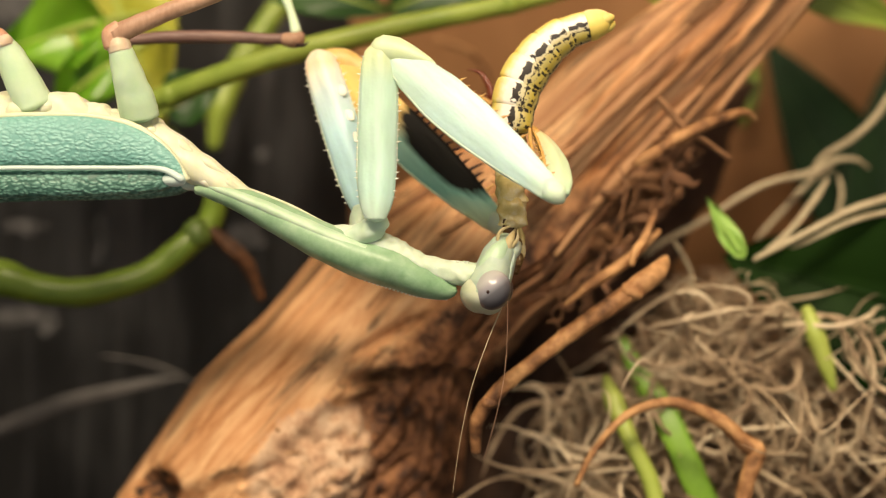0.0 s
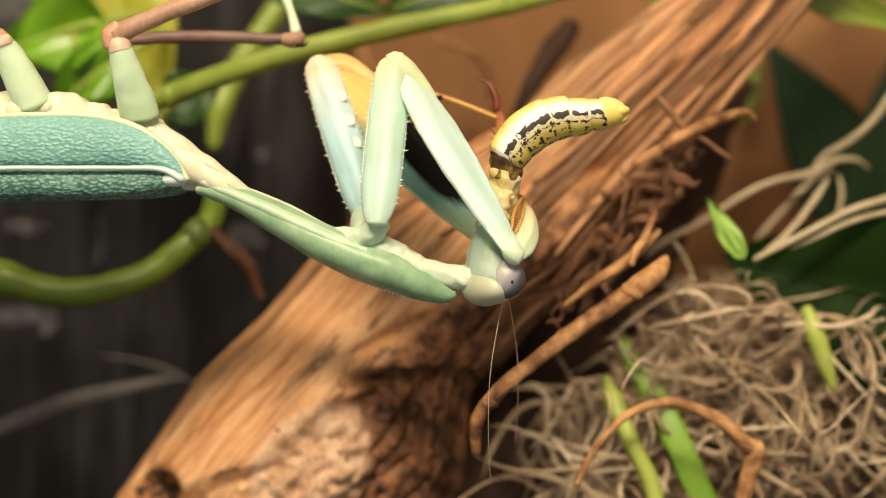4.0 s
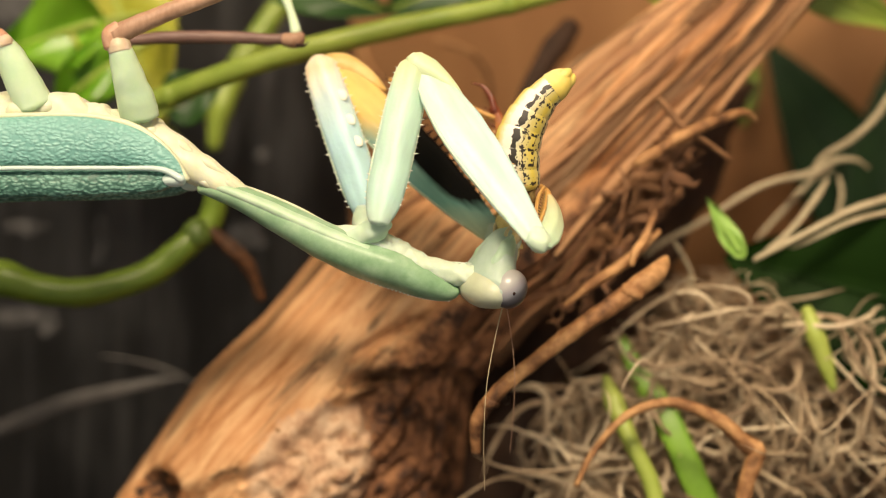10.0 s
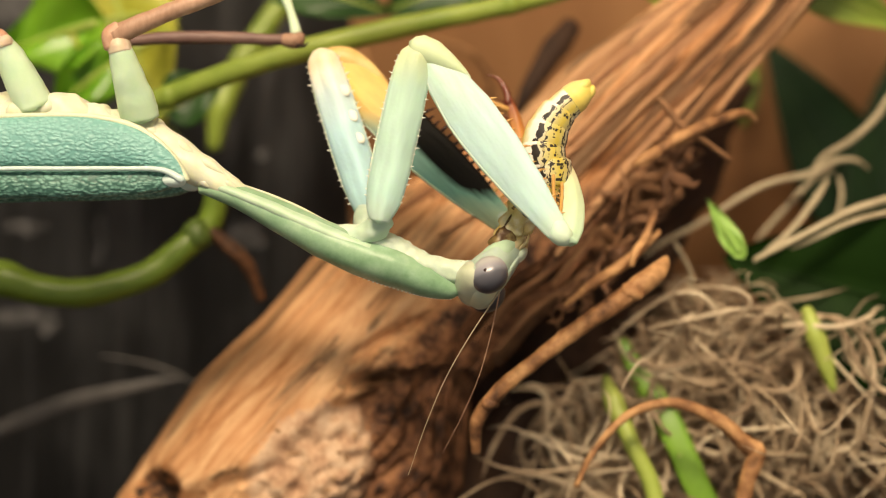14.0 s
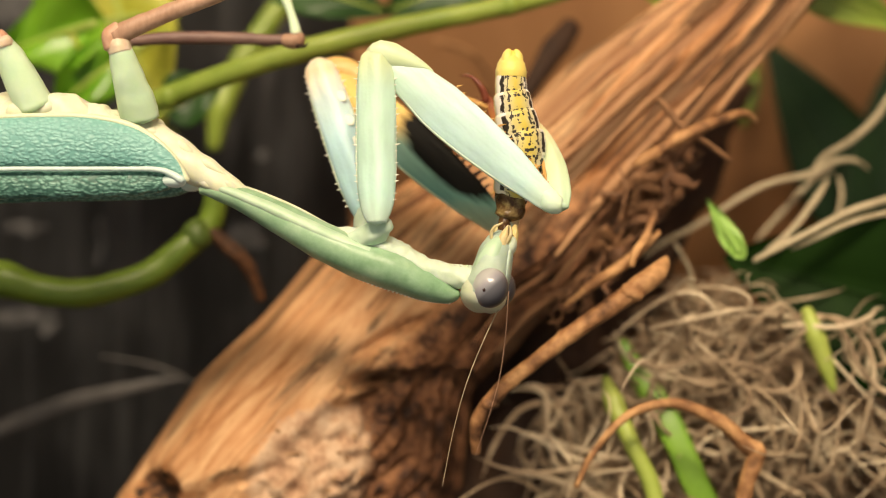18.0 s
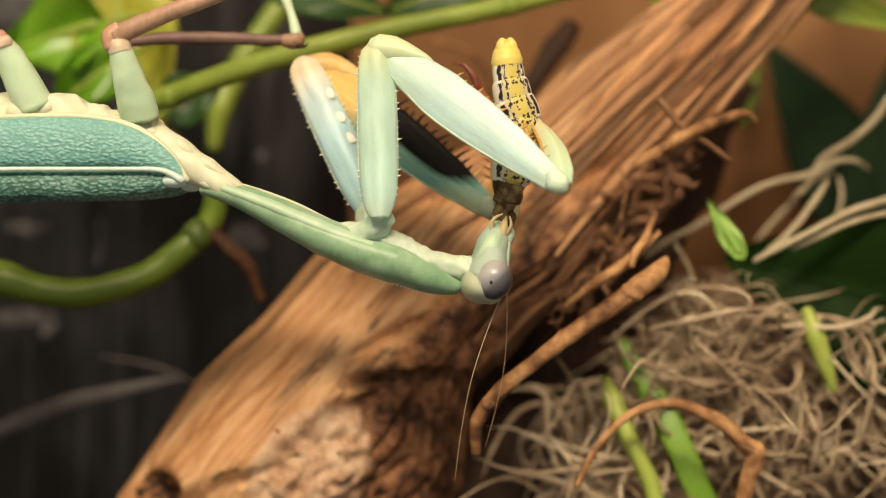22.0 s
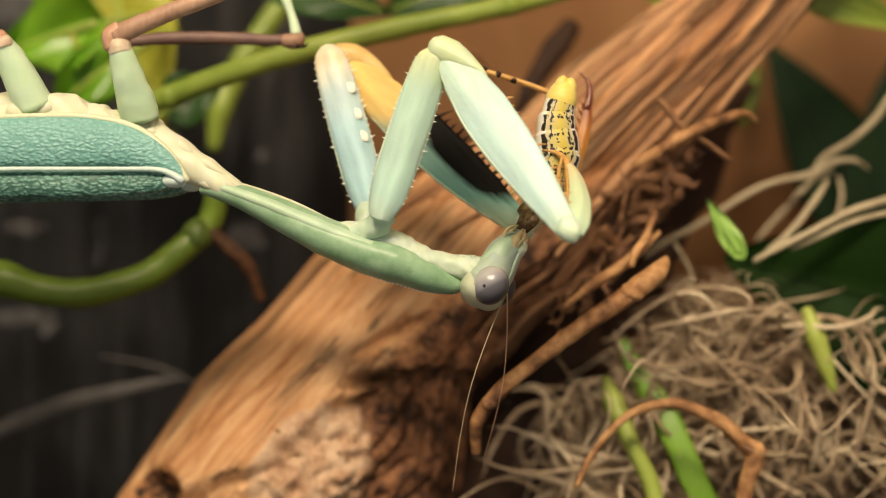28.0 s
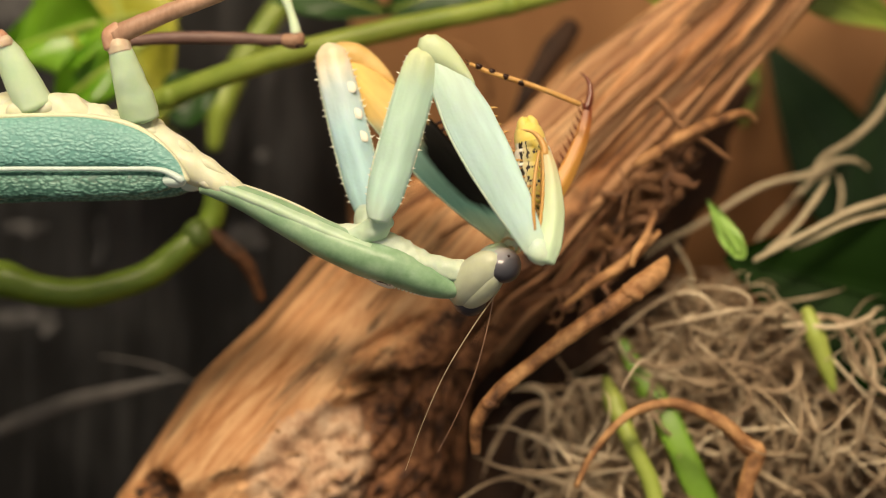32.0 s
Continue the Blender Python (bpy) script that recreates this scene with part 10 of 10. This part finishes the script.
    walk(caterpillar_rings[7], [
        (0, pose(0.00708, 0.00100, 0.09121, 0.0, -0.0, 46.0)),
        (0.5, pose(0.00850, 0.00100, 0.09038, 10.9, 10.5, 46.9)),
        (1, pose(0.00600, 0.00100, 0.09162, 0.2, 0.3, 45.8)),
        (1.5, pose(0.01300, 0.00100, 0.08428, 15.4, 14.6, 47.6)),
        (2, pose(0.01094, 0.00100, 0.08606, 14.0, 13.4, 47.1)),
        (2.5, pose(0.00977, 0.00100, 0.08818, 23.5, 21.5, 49.9)),
        (3, pose(0.00657, 0.00100, 0.08930, 8.4, 8.2, 45.8)),
        (3.5, pose(0.00609, 0.00100, 0.08881, 5.0, 4.9, 45.3)),
        (5.5, pose(0.00954, 0.00100, 0.08839, 15.0, 14.7, 46.5)),
        (6, pose(0.00934, 0.00100, 0.08801, 14.1, 14.0, 46.1)),
        (6.5, pose(0.01119, 0.00100, 0.08661, 36.3, 31.2, 54.8)),
        (7, pose(0.01111, 0.00100, 0.08273, 53.5, 39.6, 64.7)),
        (7.5, pose(0.00934, 0.00100, 0.08648, 18.3, 18.0, 47.0)),
        (8, pose(0.00872, 0.00100, 0.08558, 20.5, 20.0, 47.5)),
        (8.5, pose(0.00851, 0.00100, 0.08548, 12.5, 12.7, 45.2)),
        (9, pose(0.01174, 0.00100, 0.08054, 48.9, 38.3, 61.5)),
        (9.5, pose(0.00930, 0.00100, 0.08531, 19.0, 20.9, 44.0)),
        (10, pose(0.00802, 0.00100, 0.08551, 4.7, 6.0, 37.5)),
        (10.5, pose(0.00748, 0.00100, 0.08468, 5.7, 8.2, 34.6)),
        (11, pose(0.00541, 0.00100, 0.08459, -2.7, -4.5, 31.1)),
        (11.5, pose(0.00570, 0.00100, 0.08493, -1.0, -1.8, 30.6)),
        (12, pose(0.00788, 0.00100, 0.08449, 14.3, 23.1, 33.0)),
        (12.5, pose(0.00795, 0.00100, 0.08470, 17.7, 28.2, 34.0)),
        (13, pose(0.00682, 0.00100, 0.08477, 9.5, 16.5, 30.5)),
        (13.5, pose(0.00722, 0.00100, 0.08458, 8.2, 15.2, 28.8)),
        (14, pose(0.00895, 0.00100, 0.08473, 17.0, 30.6, 31.0)),
        (14.5, pose(0.00798, 0.00100, 0.08505, 9.3, 19.1, 26.5)),
        (16.5, pose(0.00647, 0.00100, 0.08440, 9.0, 23.9, 21.4)),
        (17, pose(0.00645, 0.00100, 0.08436, 9.1, 27.3, 19.2)),
        (17.5, pose(0.00658, 0.00100, 0.08465, 3.6, 13.8, 14.9)),
        (18, pose(0.00714, 0.00100, 0.08486, 2.5, 11.4, 12.2)),
        (18.5, pose(0.00563, 0.00100, 0.08554, 1.0, 4.7, 11.8)),
        (19, pose(0.00502, 0.00100, 0.08600, 3.1, 15.0, 11.9)),
        (19.5, pose(0.00664, 0.00100, 0.08638, 1.2, 6.0, 11.3)),
        (20, pose(0.00767, 0.00100, 0.08696, 1.5, 7.7, 11.1)),
        (20.5, pose(0.00872, 0.00100, 0.08614, 4.2, 20.9, 11.5)),
        (21, pose(0.00808, 0.00100, 0.08653, 1.7, 9.0, 10.6)),
        (21.5, pose(0.00712, 0.00100, 0.08669, 1.5, 8.4, 10.4)),
        (22, pose(0.00690, 0.00100, 0.08633, 1.7, 9.6, 10.1)),
        (22.5, pose(0.00596, 0.00100, 0.08680, -1.1, -6.1, 9.8)),
        (22.75, pose(0.00747, 0.00100, 0.08243, -1.1, -6.1, 9.8)),
        (22.88, pose(0.00506, 0.00000, 0.07565, -2.4, -37.6, 6.2)),
        (23, pose(-0.00448, 0.00020, 0.07882, 0.0, -69.0, -0.0)),
        (23.5, pose(-0.00462, 0.00020, 0.07876, 0.0, -68.8, -0.0)),
        (24, pose(-0.00477, 0.00020, 0.07870, 0.0, -68.5, -0.0)),
        (24.5, pose(-0.00492, 0.00020, 0.07876, 0.0, -68.5, -0.0)),
        (25, pose(-0.00507, 0.00020, 0.07882, 0.0, -68.5, -0.0)),
        (25.5, pose(-0.00512, 0.00020, 0.07885, 0.0, -68.6, -0.0)),
        (27.5, pose(-0.00531, 0.00020, 0.07897, 0.0, -68.6, -0.0)),
        (28, pose(-0.00536, 0.00020, 0.07900, 0.0, -68.6, -0.0)),
        (28.5, pose(-0.00580, 0.00020, 0.07906, 0.0, -68.4, -0.0)),
        (29, pose(-0.00624, 0.00020, 0.07912, 0.0, -68.2, -0.0)),
        (29.5, pose(-0.00595, 0.00020, 0.07906, 0.0, -68.3, -0.0)),
        (30, pose(-0.00566, 0.00020, 0.07900, 0.0, -68.4, -0.0)),
        (30.5, pose(-0.00595, 0.00020, 0.07900, 0.0, -68.2, -0.0)),
        (31, pose(-0.00624, 0.00020, 0.07900, 0.0, -67.9, -0.0)),
        (31.5, pose(-0.00595, 0.00020, 0.07876, 0.0, -67.7, -0.0)),
        (32, pose(-0.00566, 0.00020, 0.07853, 0.0, -67.5, -0.0)),
    ])
    walk(caterpillar_rings[8], [
        (0, pose(0.00714, 0.00100, 0.08876, -1.2, -1.2, 46.0)),
        (0.5, pose(0.00797, 0.00100, 0.08814, 9.1, 8.7, 46.5)),
        (1, pose(0.00599, 0.00100, 0.08911, 0.2, 0.2, 45.8)),
        (1.5, pose(0.01164, 0.00100, 0.08285, 65.1, 41.6, 72.8)),
        (2, pose(0.01004, 0.00100, 0.08411, 23.3, 21.3, 49.9)),
        (2.5, pose(0.00881, 0.00100, 0.08661, 23.5, 21.5, 49.9)),
        (3, pose(0.00621, 0.00100, 0.08733, 4.9, 4.9, 45.4)),
        (3.5, pose(0.00583, 0.00100, 0.08691, 7.6, 7.5, 45.6)),
        (5.5, pose(0.00864, 0.00100, 0.08645, 19.0, 18.4, 47.7)),
        (6, pose(0.00859, 0.00100, 0.08601, 14.0, 13.8, 46.1)),
        (6.5, pose(0.00978, 0.00100, 0.08541, 42.7, 34.8, 58.2)),
        (7, pose(0.00925, 0.00100, 0.08201, 62.0, 42.3, 70.4)),
        (7.5, pose(0.00854, 0.00100, 0.08475, 13.7, 13.8, 45.7)),
        (8, pose(0.00791, 0.00100, 0.08391, 18.5, 18.2, 46.8)),
        (8.5, pose(0.00802, 0.00100, 0.08355, 10.8, 11.0, 44.9)),
        (9, pose(0.01011, 0.00100, 0.08012, 73.2, 45.2, 78.0)),
        (9.5, pose(0.00795, 0.00100, 0.08390, 30.6, 30.7, 49.1)),
        (10, pose(0.00747, 0.00100, 0.08364, 9.7, 12.4, 38.4)),
        (10.5, pose(0.00705, 0.00100, 0.08311, 8.8, 12.7, 35.1)),
        (11, pose(0.00584, 0.00100, 0.08271, -7.2, -11.8, 31.7)),
        (11.5, pose(0.00589, 0.00100, 0.08295, -1.4, -2.5, 30.6)),
        (12, pose(0.00702, 0.00100, 0.08251, 11.3, 18.8, 31.9)),
        (12.5, pose(0.00682, 0.00100, 0.08270, 13.3, 22.1, 32.2)),
        (13, pose(0.00617, 0.00100, 0.08277, 8.8, 15.3, 30.2)),
        (13.5, pose(0.00666, 0.00100, 0.08276, 8.2, 15.2, 28.8)),
        (14, pose(0.00783, 0.00100, 0.08310, 16.9, 30.4, 30.9)),
        (14.5, pose(0.00724, 0.00100, 0.08311, 9.0, 18.8, 26.4)),
        (16.5, pose(0.00555, 0.00100, 0.08246, 9.0, 23.9, 21.4)),
        (16.75, pose(0.00539, 0.00100, 0.08243, 9.0, 23.9, 21.4)),
        (16.88, pose(0.00488, 0.00000, 0.07591, 0.5, -20.4, 10.4)),
        (17, pose(-0.00595, 0.00020, 0.07753, 0.0, -65.5, -0.0)),
        (17.5, pose(-0.00566, 0.00020, 0.07767, 0.0, -66.0, -0.0)),
        (18, pose(-0.00536, 0.00020, 0.07782, 0.0, -66.5, -0.0)),
        (18.5, pose(-0.00551, 0.00020, 0.07797, 0.0, -66.7, -0.0)),
        (19, pose(-0.00566, 0.00020, 0.07811, 0.0, -66.8, -0.0)),
        (19.5, pose(-0.00566, 0.00020, 0.07811, 0.0, -66.8, -0.0)),
        (20, pose(-0.00566, 0.00020, 0.07811, 0.0, -66.8, -0.0)),
        (20.5, pose(-0.00551, 0.00020, 0.07832, 0.0, -67.3, -0.0)),
        (21, pose(-0.00536, 0.00020, 0.07853, 0.0, -67.8, -0.0)),
        (21.5, pose(-0.00507, 0.00020, 0.07862, 0.0, -68.2, -0.0)),
        (22, pose(-0.00477, 0.00020, 0.07870, 0.0, -68.5, -0.0)),
        (22.5, pose(-0.00462, 0.00020, 0.07876, 0.0, -68.8, -0.0)),
        (23, pose(-0.00448, 0.00020, 0.07882, 0.0, -69.0, -0.0)),
        (23.5, pose(-0.00462, 0.00020, 0.07876, 0.0, -68.8, -0.0)),
        (24, pose(-0.00477, 0.00020, 0.07870, 0.0, -68.5, -0.0)),
        (24.5, pose(-0.00492, 0.00020, 0.07876, 0.0, -68.5, -0.0)),
        (25, pose(-0.00507, 0.00020, 0.07882, 0.0, -68.5, -0.0)),
        (25.5, pose(-0.00512, 0.00020, 0.07885, 0.0, -68.6, -0.0)),
        (27.5, pose(-0.00531, 0.00020, 0.07897, 0.0, -68.6, -0.0)),
        (28, pose(-0.00536, 0.00020, 0.07900, 0.0, -68.6, -0.0)),
        (28.5, pose(-0.00580, 0.00020, 0.07906, 0.0, -68.4, -0.0)),
        (29, pose(-0.00624, 0.00020, 0.07912, 0.0, -68.2, -0.0)),
        (29.5, pose(-0.00595, 0.00020, 0.07906, 0.0, -68.3, -0.0)),
        (30, pose(-0.00566, 0.00020, 0.07900, 0.0, -68.4, -0.0)),
        (30.5, pose(-0.00595, 0.00020, 0.07900, 0.0, -68.2, -0.0)),
        (31, pose(-0.00624, 0.00020, 0.07900, 0.0, -67.9, -0.0)),
        (31.5, pose(-0.00595, 0.00020, 0.07876, 0.0, -67.7, -0.0)),
        (32, pose(-0.00566, 0.00020, 0.07853, 0.0, -67.5, -0.0)),
    ])
    walk(caterpillar_rings[9], [
        (0, pose(0.00717, 0.00100, 0.08631, 0.0, -0.0, 46.0)),
        (0.5, pose(0.00744, 0.00100, 0.08589, 10.1, 9.6, 46.7)),
        (1, pose(0.00599, 0.00100, 0.08660, 0.0, -0.0, 45.8)),
        (1.5, pose(0.00960, 0.00100, 0.08258, 76.0, 43.5, 80.2)),
        (2, pose(0.00880, 0.00100, 0.08235, 26.6, 23.7, 51.2)),
        (2.5, pose(0.00793, 0.00100, 0.08500, 20.6, 19.2, 48.9)),
        (3, pose(0.00628, 0.00100, 0.08532, -1.8, -1.8, 45.2)),
        (3.5, pose(0.00553, 0.00100, 0.08501, 6.4, 6.4, 45.5)),
        (5.5, pose(0.00770, 0.00100, 0.08452, 18.5, 17.9, 47.5)),
        (6, pose(0.00786, 0.00100, 0.08401, 14.5, 14.3, 46.2)),
        (6.5, pose(0.00831, 0.00100, 0.08428, 42.4, 34.7, 58.1)),
        (7, pose(0.00740, 0.00100, 0.08125, 58.8, 41.3, 68.2)),
        (7.5, pose(0.00789, 0.00100, 0.08294, 15.2, 15.2, 46.0)),
        (8, pose(0.00708, 0.00100, 0.08224, 19.2, 18.8, 47.1)),
        (8.5, pose(0.00746, 0.00100, 0.08164, 11.5, 11.8, 45.0)),
        (9, pose(0.00847, 0.00100, 0.07967, 67.5, 44.1, 74.0)),
        (9.5, pose(0.00671, 0.00100, 0.08237, 27.7, 28.5, 47.7)),
        (10, pose(0.00700, 0.00100, 0.08174, 8.6, 11.1, 38.1)),
        (10.5, pose(0.00665, 0.00100, 0.08153, 8.1, 11.7, 35.0)),
        (10.75, pose(0.00628, 0.00100, 0.08065, 8.1, 11.7, 35.0)),
        (10.88, pose(0.00549, 0.00000, 0.07717, 3.9, -27.3, 11.3)),
        (11, pose(-0.00595, 0.00020, 0.07811, 0.0, -66.7, -0.0)),
        (11.5, pose(-0.00595, 0.00020, 0.07811, 0.0, -66.7, -0.0)),
        (12, pose(-0.00595, 0.00020, 0.07811, 0.0, -66.7, -0.0)),
        (12.5, pose(-0.00595, 0.00020, 0.07811, 0.0, -66.7, -0.0)),
        (13, pose(-0.00595, 0.00020, 0.07811, 0.0, -66.7, -0.0)),
        (13.5, pose(-0.00595, 0.00020, 0.07832, 0.0, -67.1, -0.0)),
        (14, pose(-0.00595, 0.00020, 0.07853, 0.0, -67.4, -0.0)),
        (14.5, pose(-0.00595, 0.00020, 0.07836, 0.0, -67.1, -0.0)),
        (16.5, pose(-0.00595, 0.00020, 0.07769, 0.0, -65.8, -0.0)),
        (17, pose(-0.00595, 0.00020, 0.07753, 0.0, -65.5, -0.0)),
        (17.5, pose(-0.00566, 0.00020, 0.07767, 0.0, -66.0, -0.0)),
        (18, pose(-0.00536, 0.00020, 0.07782, 0.0, -66.5, -0.0)),
        (18.5, pose(-0.00551, 0.00020, 0.07797, 0.0, -66.7, -0.0)),
        (19, pose(-0.00566, 0.00020, 0.07811, 0.0, -66.8, -0.0)),
        (19.5, pose(-0.00566, 0.00020, 0.07811, 0.0, -66.8, -0.0)),
        (20, pose(-0.00566, 0.00020, 0.07811, 0.0, -66.8, -0.0)),
        (20.5, pose(-0.00551, 0.00020, 0.07832, 0.0, -67.3, -0.0)),
        (21, pose(-0.00536, 0.00020, 0.07853, 0.0, -67.8, -0.0)),
        (21.5, pose(-0.00507, 0.00020, 0.07862, 0.0, -68.2, -0.0)),
        (22, pose(-0.00477, 0.00020, 0.07870, 0.0, -68.5, -0.0)),
        (22.5, pose(-0.00462, 0.00020, 0.07876, 0.0, -68.8, -0.0)),
        (23, pose(-0.00448, 0.00020, 0.07882, 0.0, -69.0, -0.0)),
        (23.5, pose(-0.00462, 0.00020, 0.07876, 0.0, -68.8, -0.0)),
        (24, pose(-0.00477, 0.00020, 0.07870, 0.0, -68.5, -0.0)),
        (24.5, pose(-0.00492, 0.00020, 0.07876, 0.0, -68.5, -0.0)),
        (25, pose(-0.00507, 0.00020, 0.07882, 0.0, -68.5, -0.0)),
        (25.5, pose(-0.00512, 0.00020, 0.07885, 0.0, -68.6, -0.0)),
        (27.5, pose(-0.00531, 0.00020, 0.07897, 0.0, -68.6, -0.0)),
        (28, pose(-0.00536, 0.00020, 0.07900, 0.0, -68.6, -0.0)),
        (28.5, pose(-0.00580, 0.00020, 0.07906, 0.0, -68.4, -0.0)),
        (29, pose(-0.00624, 0.00020, 0.07912, 0.0, -68.2, -0.0)),
        (29.5, pose(-0.00595, 0.00020, 0.07906, 0.0, -68.3, -0.0)),
        (30, pose(-0.00566, 0.00020, 0.07900, 0.0, -68.4, -0.0)),
        (30.5, pose(-0.00595, 0.00020, 0.07900, 0.0, -68.2, -0.0)),
        (31, pose(-0.00624, 0.00020, 0.07900, 0.0, -67.9, -0.0)),
        (31.5, pose(-0.00595, 0.00020, 0.07876, 0.0, -67.7, -0.0)),
        (32, pose(-0.00566, 0.00020, 0.07853, 0.0, -67.5, -0.0)),
    ])
    walk(caterpillar_rings[10], [
        (0, pose(0.00717, 0.00100, 0.08386, 0.0, -0.0, 46.0)),
        (0.5, pose(0.00688, 0.00100, 0.08365, 10.1, 9.6, 46.7)),
        (1, pose(0.00599, 0.00100, 0.08409, 0.0, -0.0, 45.8)),
        (1.5, pose(0.00761, 0.00100, 0.08207, 70.2, 42.7, 76.3)),
        (2, pose(0.00760, 0.00100, 0.08056, 25.5, 22.9, 50.7)),
        (2.5, pose(0.00705, 0.00100, 0.08339, 21.5, 19.9, 49.1)),
        (3, pose(0.00628, 0.00100, 0.08332, 0.0, -0.0, 45.2)),
        (3.5, pose(0.00521, 0.00100, 0.08311, 6.7, 6.7, 45.5)),
        (5.25, pose(0.00676, 0.00100, 0.08255, 6.7, 6.7, 45.8)),
        (5.38, pose(0.00437, 0.00000, 0.07558, 2.1, -30.0, 17.3)),
        (5.5, pose(-0.00649, 0.00020, 0.07787, 0.0, -66.0, -0.0)),
        (6, pose(-0.00654, 0.00020, 0.07782, 0.0, -65.8, -0.0)),
        (6.5, pose(-0.00639, 0.00020, 0.07782, 0.0, -65.9, -0.0)),
        (7, pose(-0.00624, 0.00020, 0.07782, 0.0, -66.0, -0.0)),
        (7.5, pose(-0.00624, 0.00020, 0.07782, 0.0, -66.0, -0.0)),
        (8, pose(-0.00624, 0.00020, 0.07782, 0.0, -66.0, -0.0)),
        (8.5, pose(-0.00610, 0.00020, 0.07788, 0.0, -66.2, -0.0)),
        (9, pose(-0.00595, 0.00020, 0.07794, 0.0, -66.4, -0.0)),
        (9.5, pose(-0.00580, 0.00020, 0.07803, 0.0, -66.7, -0.0)),
        (10, pose(-0.00566, 0.00020, 0.07811, 0.0, -67.0, -0.0)),
        (10.5, pose(-0.00580, 0.00020, 0.07811, 0.0, -66.8, -0.0)),
        (11, pose(-0.00595, 0.00020, 0.07811, 0.0, -66.7, -0.0)),
        (11.5, pose(-0.00595, 0.00020, 0.07811, 0.0, -66.7, -0.0)),
        (12, pose(-0.00595, 0.00020, 0.07811, 0.0, -66.7, -0.0)),
        (12.5, pose(-0.00595, 0.00020, 0.07811, 0.0, -66.7, -0.0)),
        (13, pose(-0.00595, 0.00020, 0.07811, 0.0, -66.7, -0.0)),
        (13.5, pose(-0.00595, 0.00020, 0.07832, 0.0, -67.1, -0.0)),
        (14, pose(-0.00595, 0.00020, 0.07853, 0.0, -67.4, -0.0)),
        (14.5, pose(-0.00595, 0.00020, 0.07836, 0.0, -67.1, -0.0)),
        (16.5, pose(-0.00595, 0.00020, 0.07769, 0.0, -65.8, -0.0)),
        (17, pose(-0.00595, 0.00020, 0.07753, 0.0, -65.5, -0.0)),
        (17.5, pose(-0.00566, 0.00020, 0.07767, 0.0, -66.0, -0.0)),
        (18, pose(-0.00536, 0.00020, 0.07782, 0.0, -66.5, -0.0)),
        (18.5, pose(-0.00551, 0.00020, 0.07797, 0.0, -66.7, -0.0)),
        (19, pose(-0.00566, 0.00020, 0.07811, 0.0, -66.8, -0.0)),
        (19.5, pose(-0.00566, 0.00020, 0.07811, 0.0, -66.8, -0.0)),
        (20, pose(-0.00566, 0.00020, 0.07811, 0.0, -66.8, -0.0)),
        (20.5, pose(-0.00551, 0.00020, 0.07832, 0.0, -67.3, -0.0)),
        (21, pose(-0.00536, 0.00020, 0.07853, 0.0, -67.8, -0.0)),
        (21.5, pose(-0.00507, 0.00020, 0.07862, 0.0, -68.2, -0.0)),
        (22, pose(-0.00477, 0.00020, 0.07870, 0.0, -68.5, -0.0)),
        (22.5, pose(-0.00462, 0.00020, 0.07876, 0.0, -68.8, -0.0)),
        (23, pose(-0.00448, 0.00020, 0.07882, 0.0, -69.0, -0.0)),
        (23.5, pose(-0.00462, 0.00020, 0.07876, 0.0, -68.8, -0.0)),
        (24, pose(-0.00477, 0.00020, 0.07870, 0.0, -68.5, -0.0)),
        (24.5, pose(-0.00492, 0.00020, 0.07876, 0.0, -68.5, -0.0)),
        (25, pose(-0.00507, 0.00020, 0.07882, 0.0, -68.5, -0.0)),
        (25.5, pose(-0.00512, 0.00020, 0.07885, 0.0, -68.6, -0.0)),
        (27.5, pose(-0.00531, 0.00020, 0.07897, 0.0, -68.6, -0.0)),
        (28, pose(-0.00536, 0.00020, 0.07900, 0.0, -68.6, -0.0)),
        (28.5, pose(-0.00580, 0.00020, 0.07906, 0.0, -68.4, -0.0)),
        (29, pose(-0.00624, 0.00020, 0.07912, 0.0, -68.2, -0.0)),
        (29.5, pose(-0.00595, 0.00020, 0.07906, 0.0, -68.3, -0.0)),
        (30, pose(-0.00566, 0.00020, 0.07900, 0.0, -68.4, -0.0)),
        (30.5, pose(-0.00595, 0.00020, 0.07900, 0.0, -68.2, -0.0)),
        (31, pose(-0.00624, 0.00020, 0.07900, 0.0, -67.9, -0.0)),
        (31.5, pose(-0.00595, 0.00020, 0.07876, 0.0, -67.7, -0.0)),
        (32, pose(-0.00566, 0.00020, 0.07853, 0.0, -67.5, -0.0)),
    ])


motions()
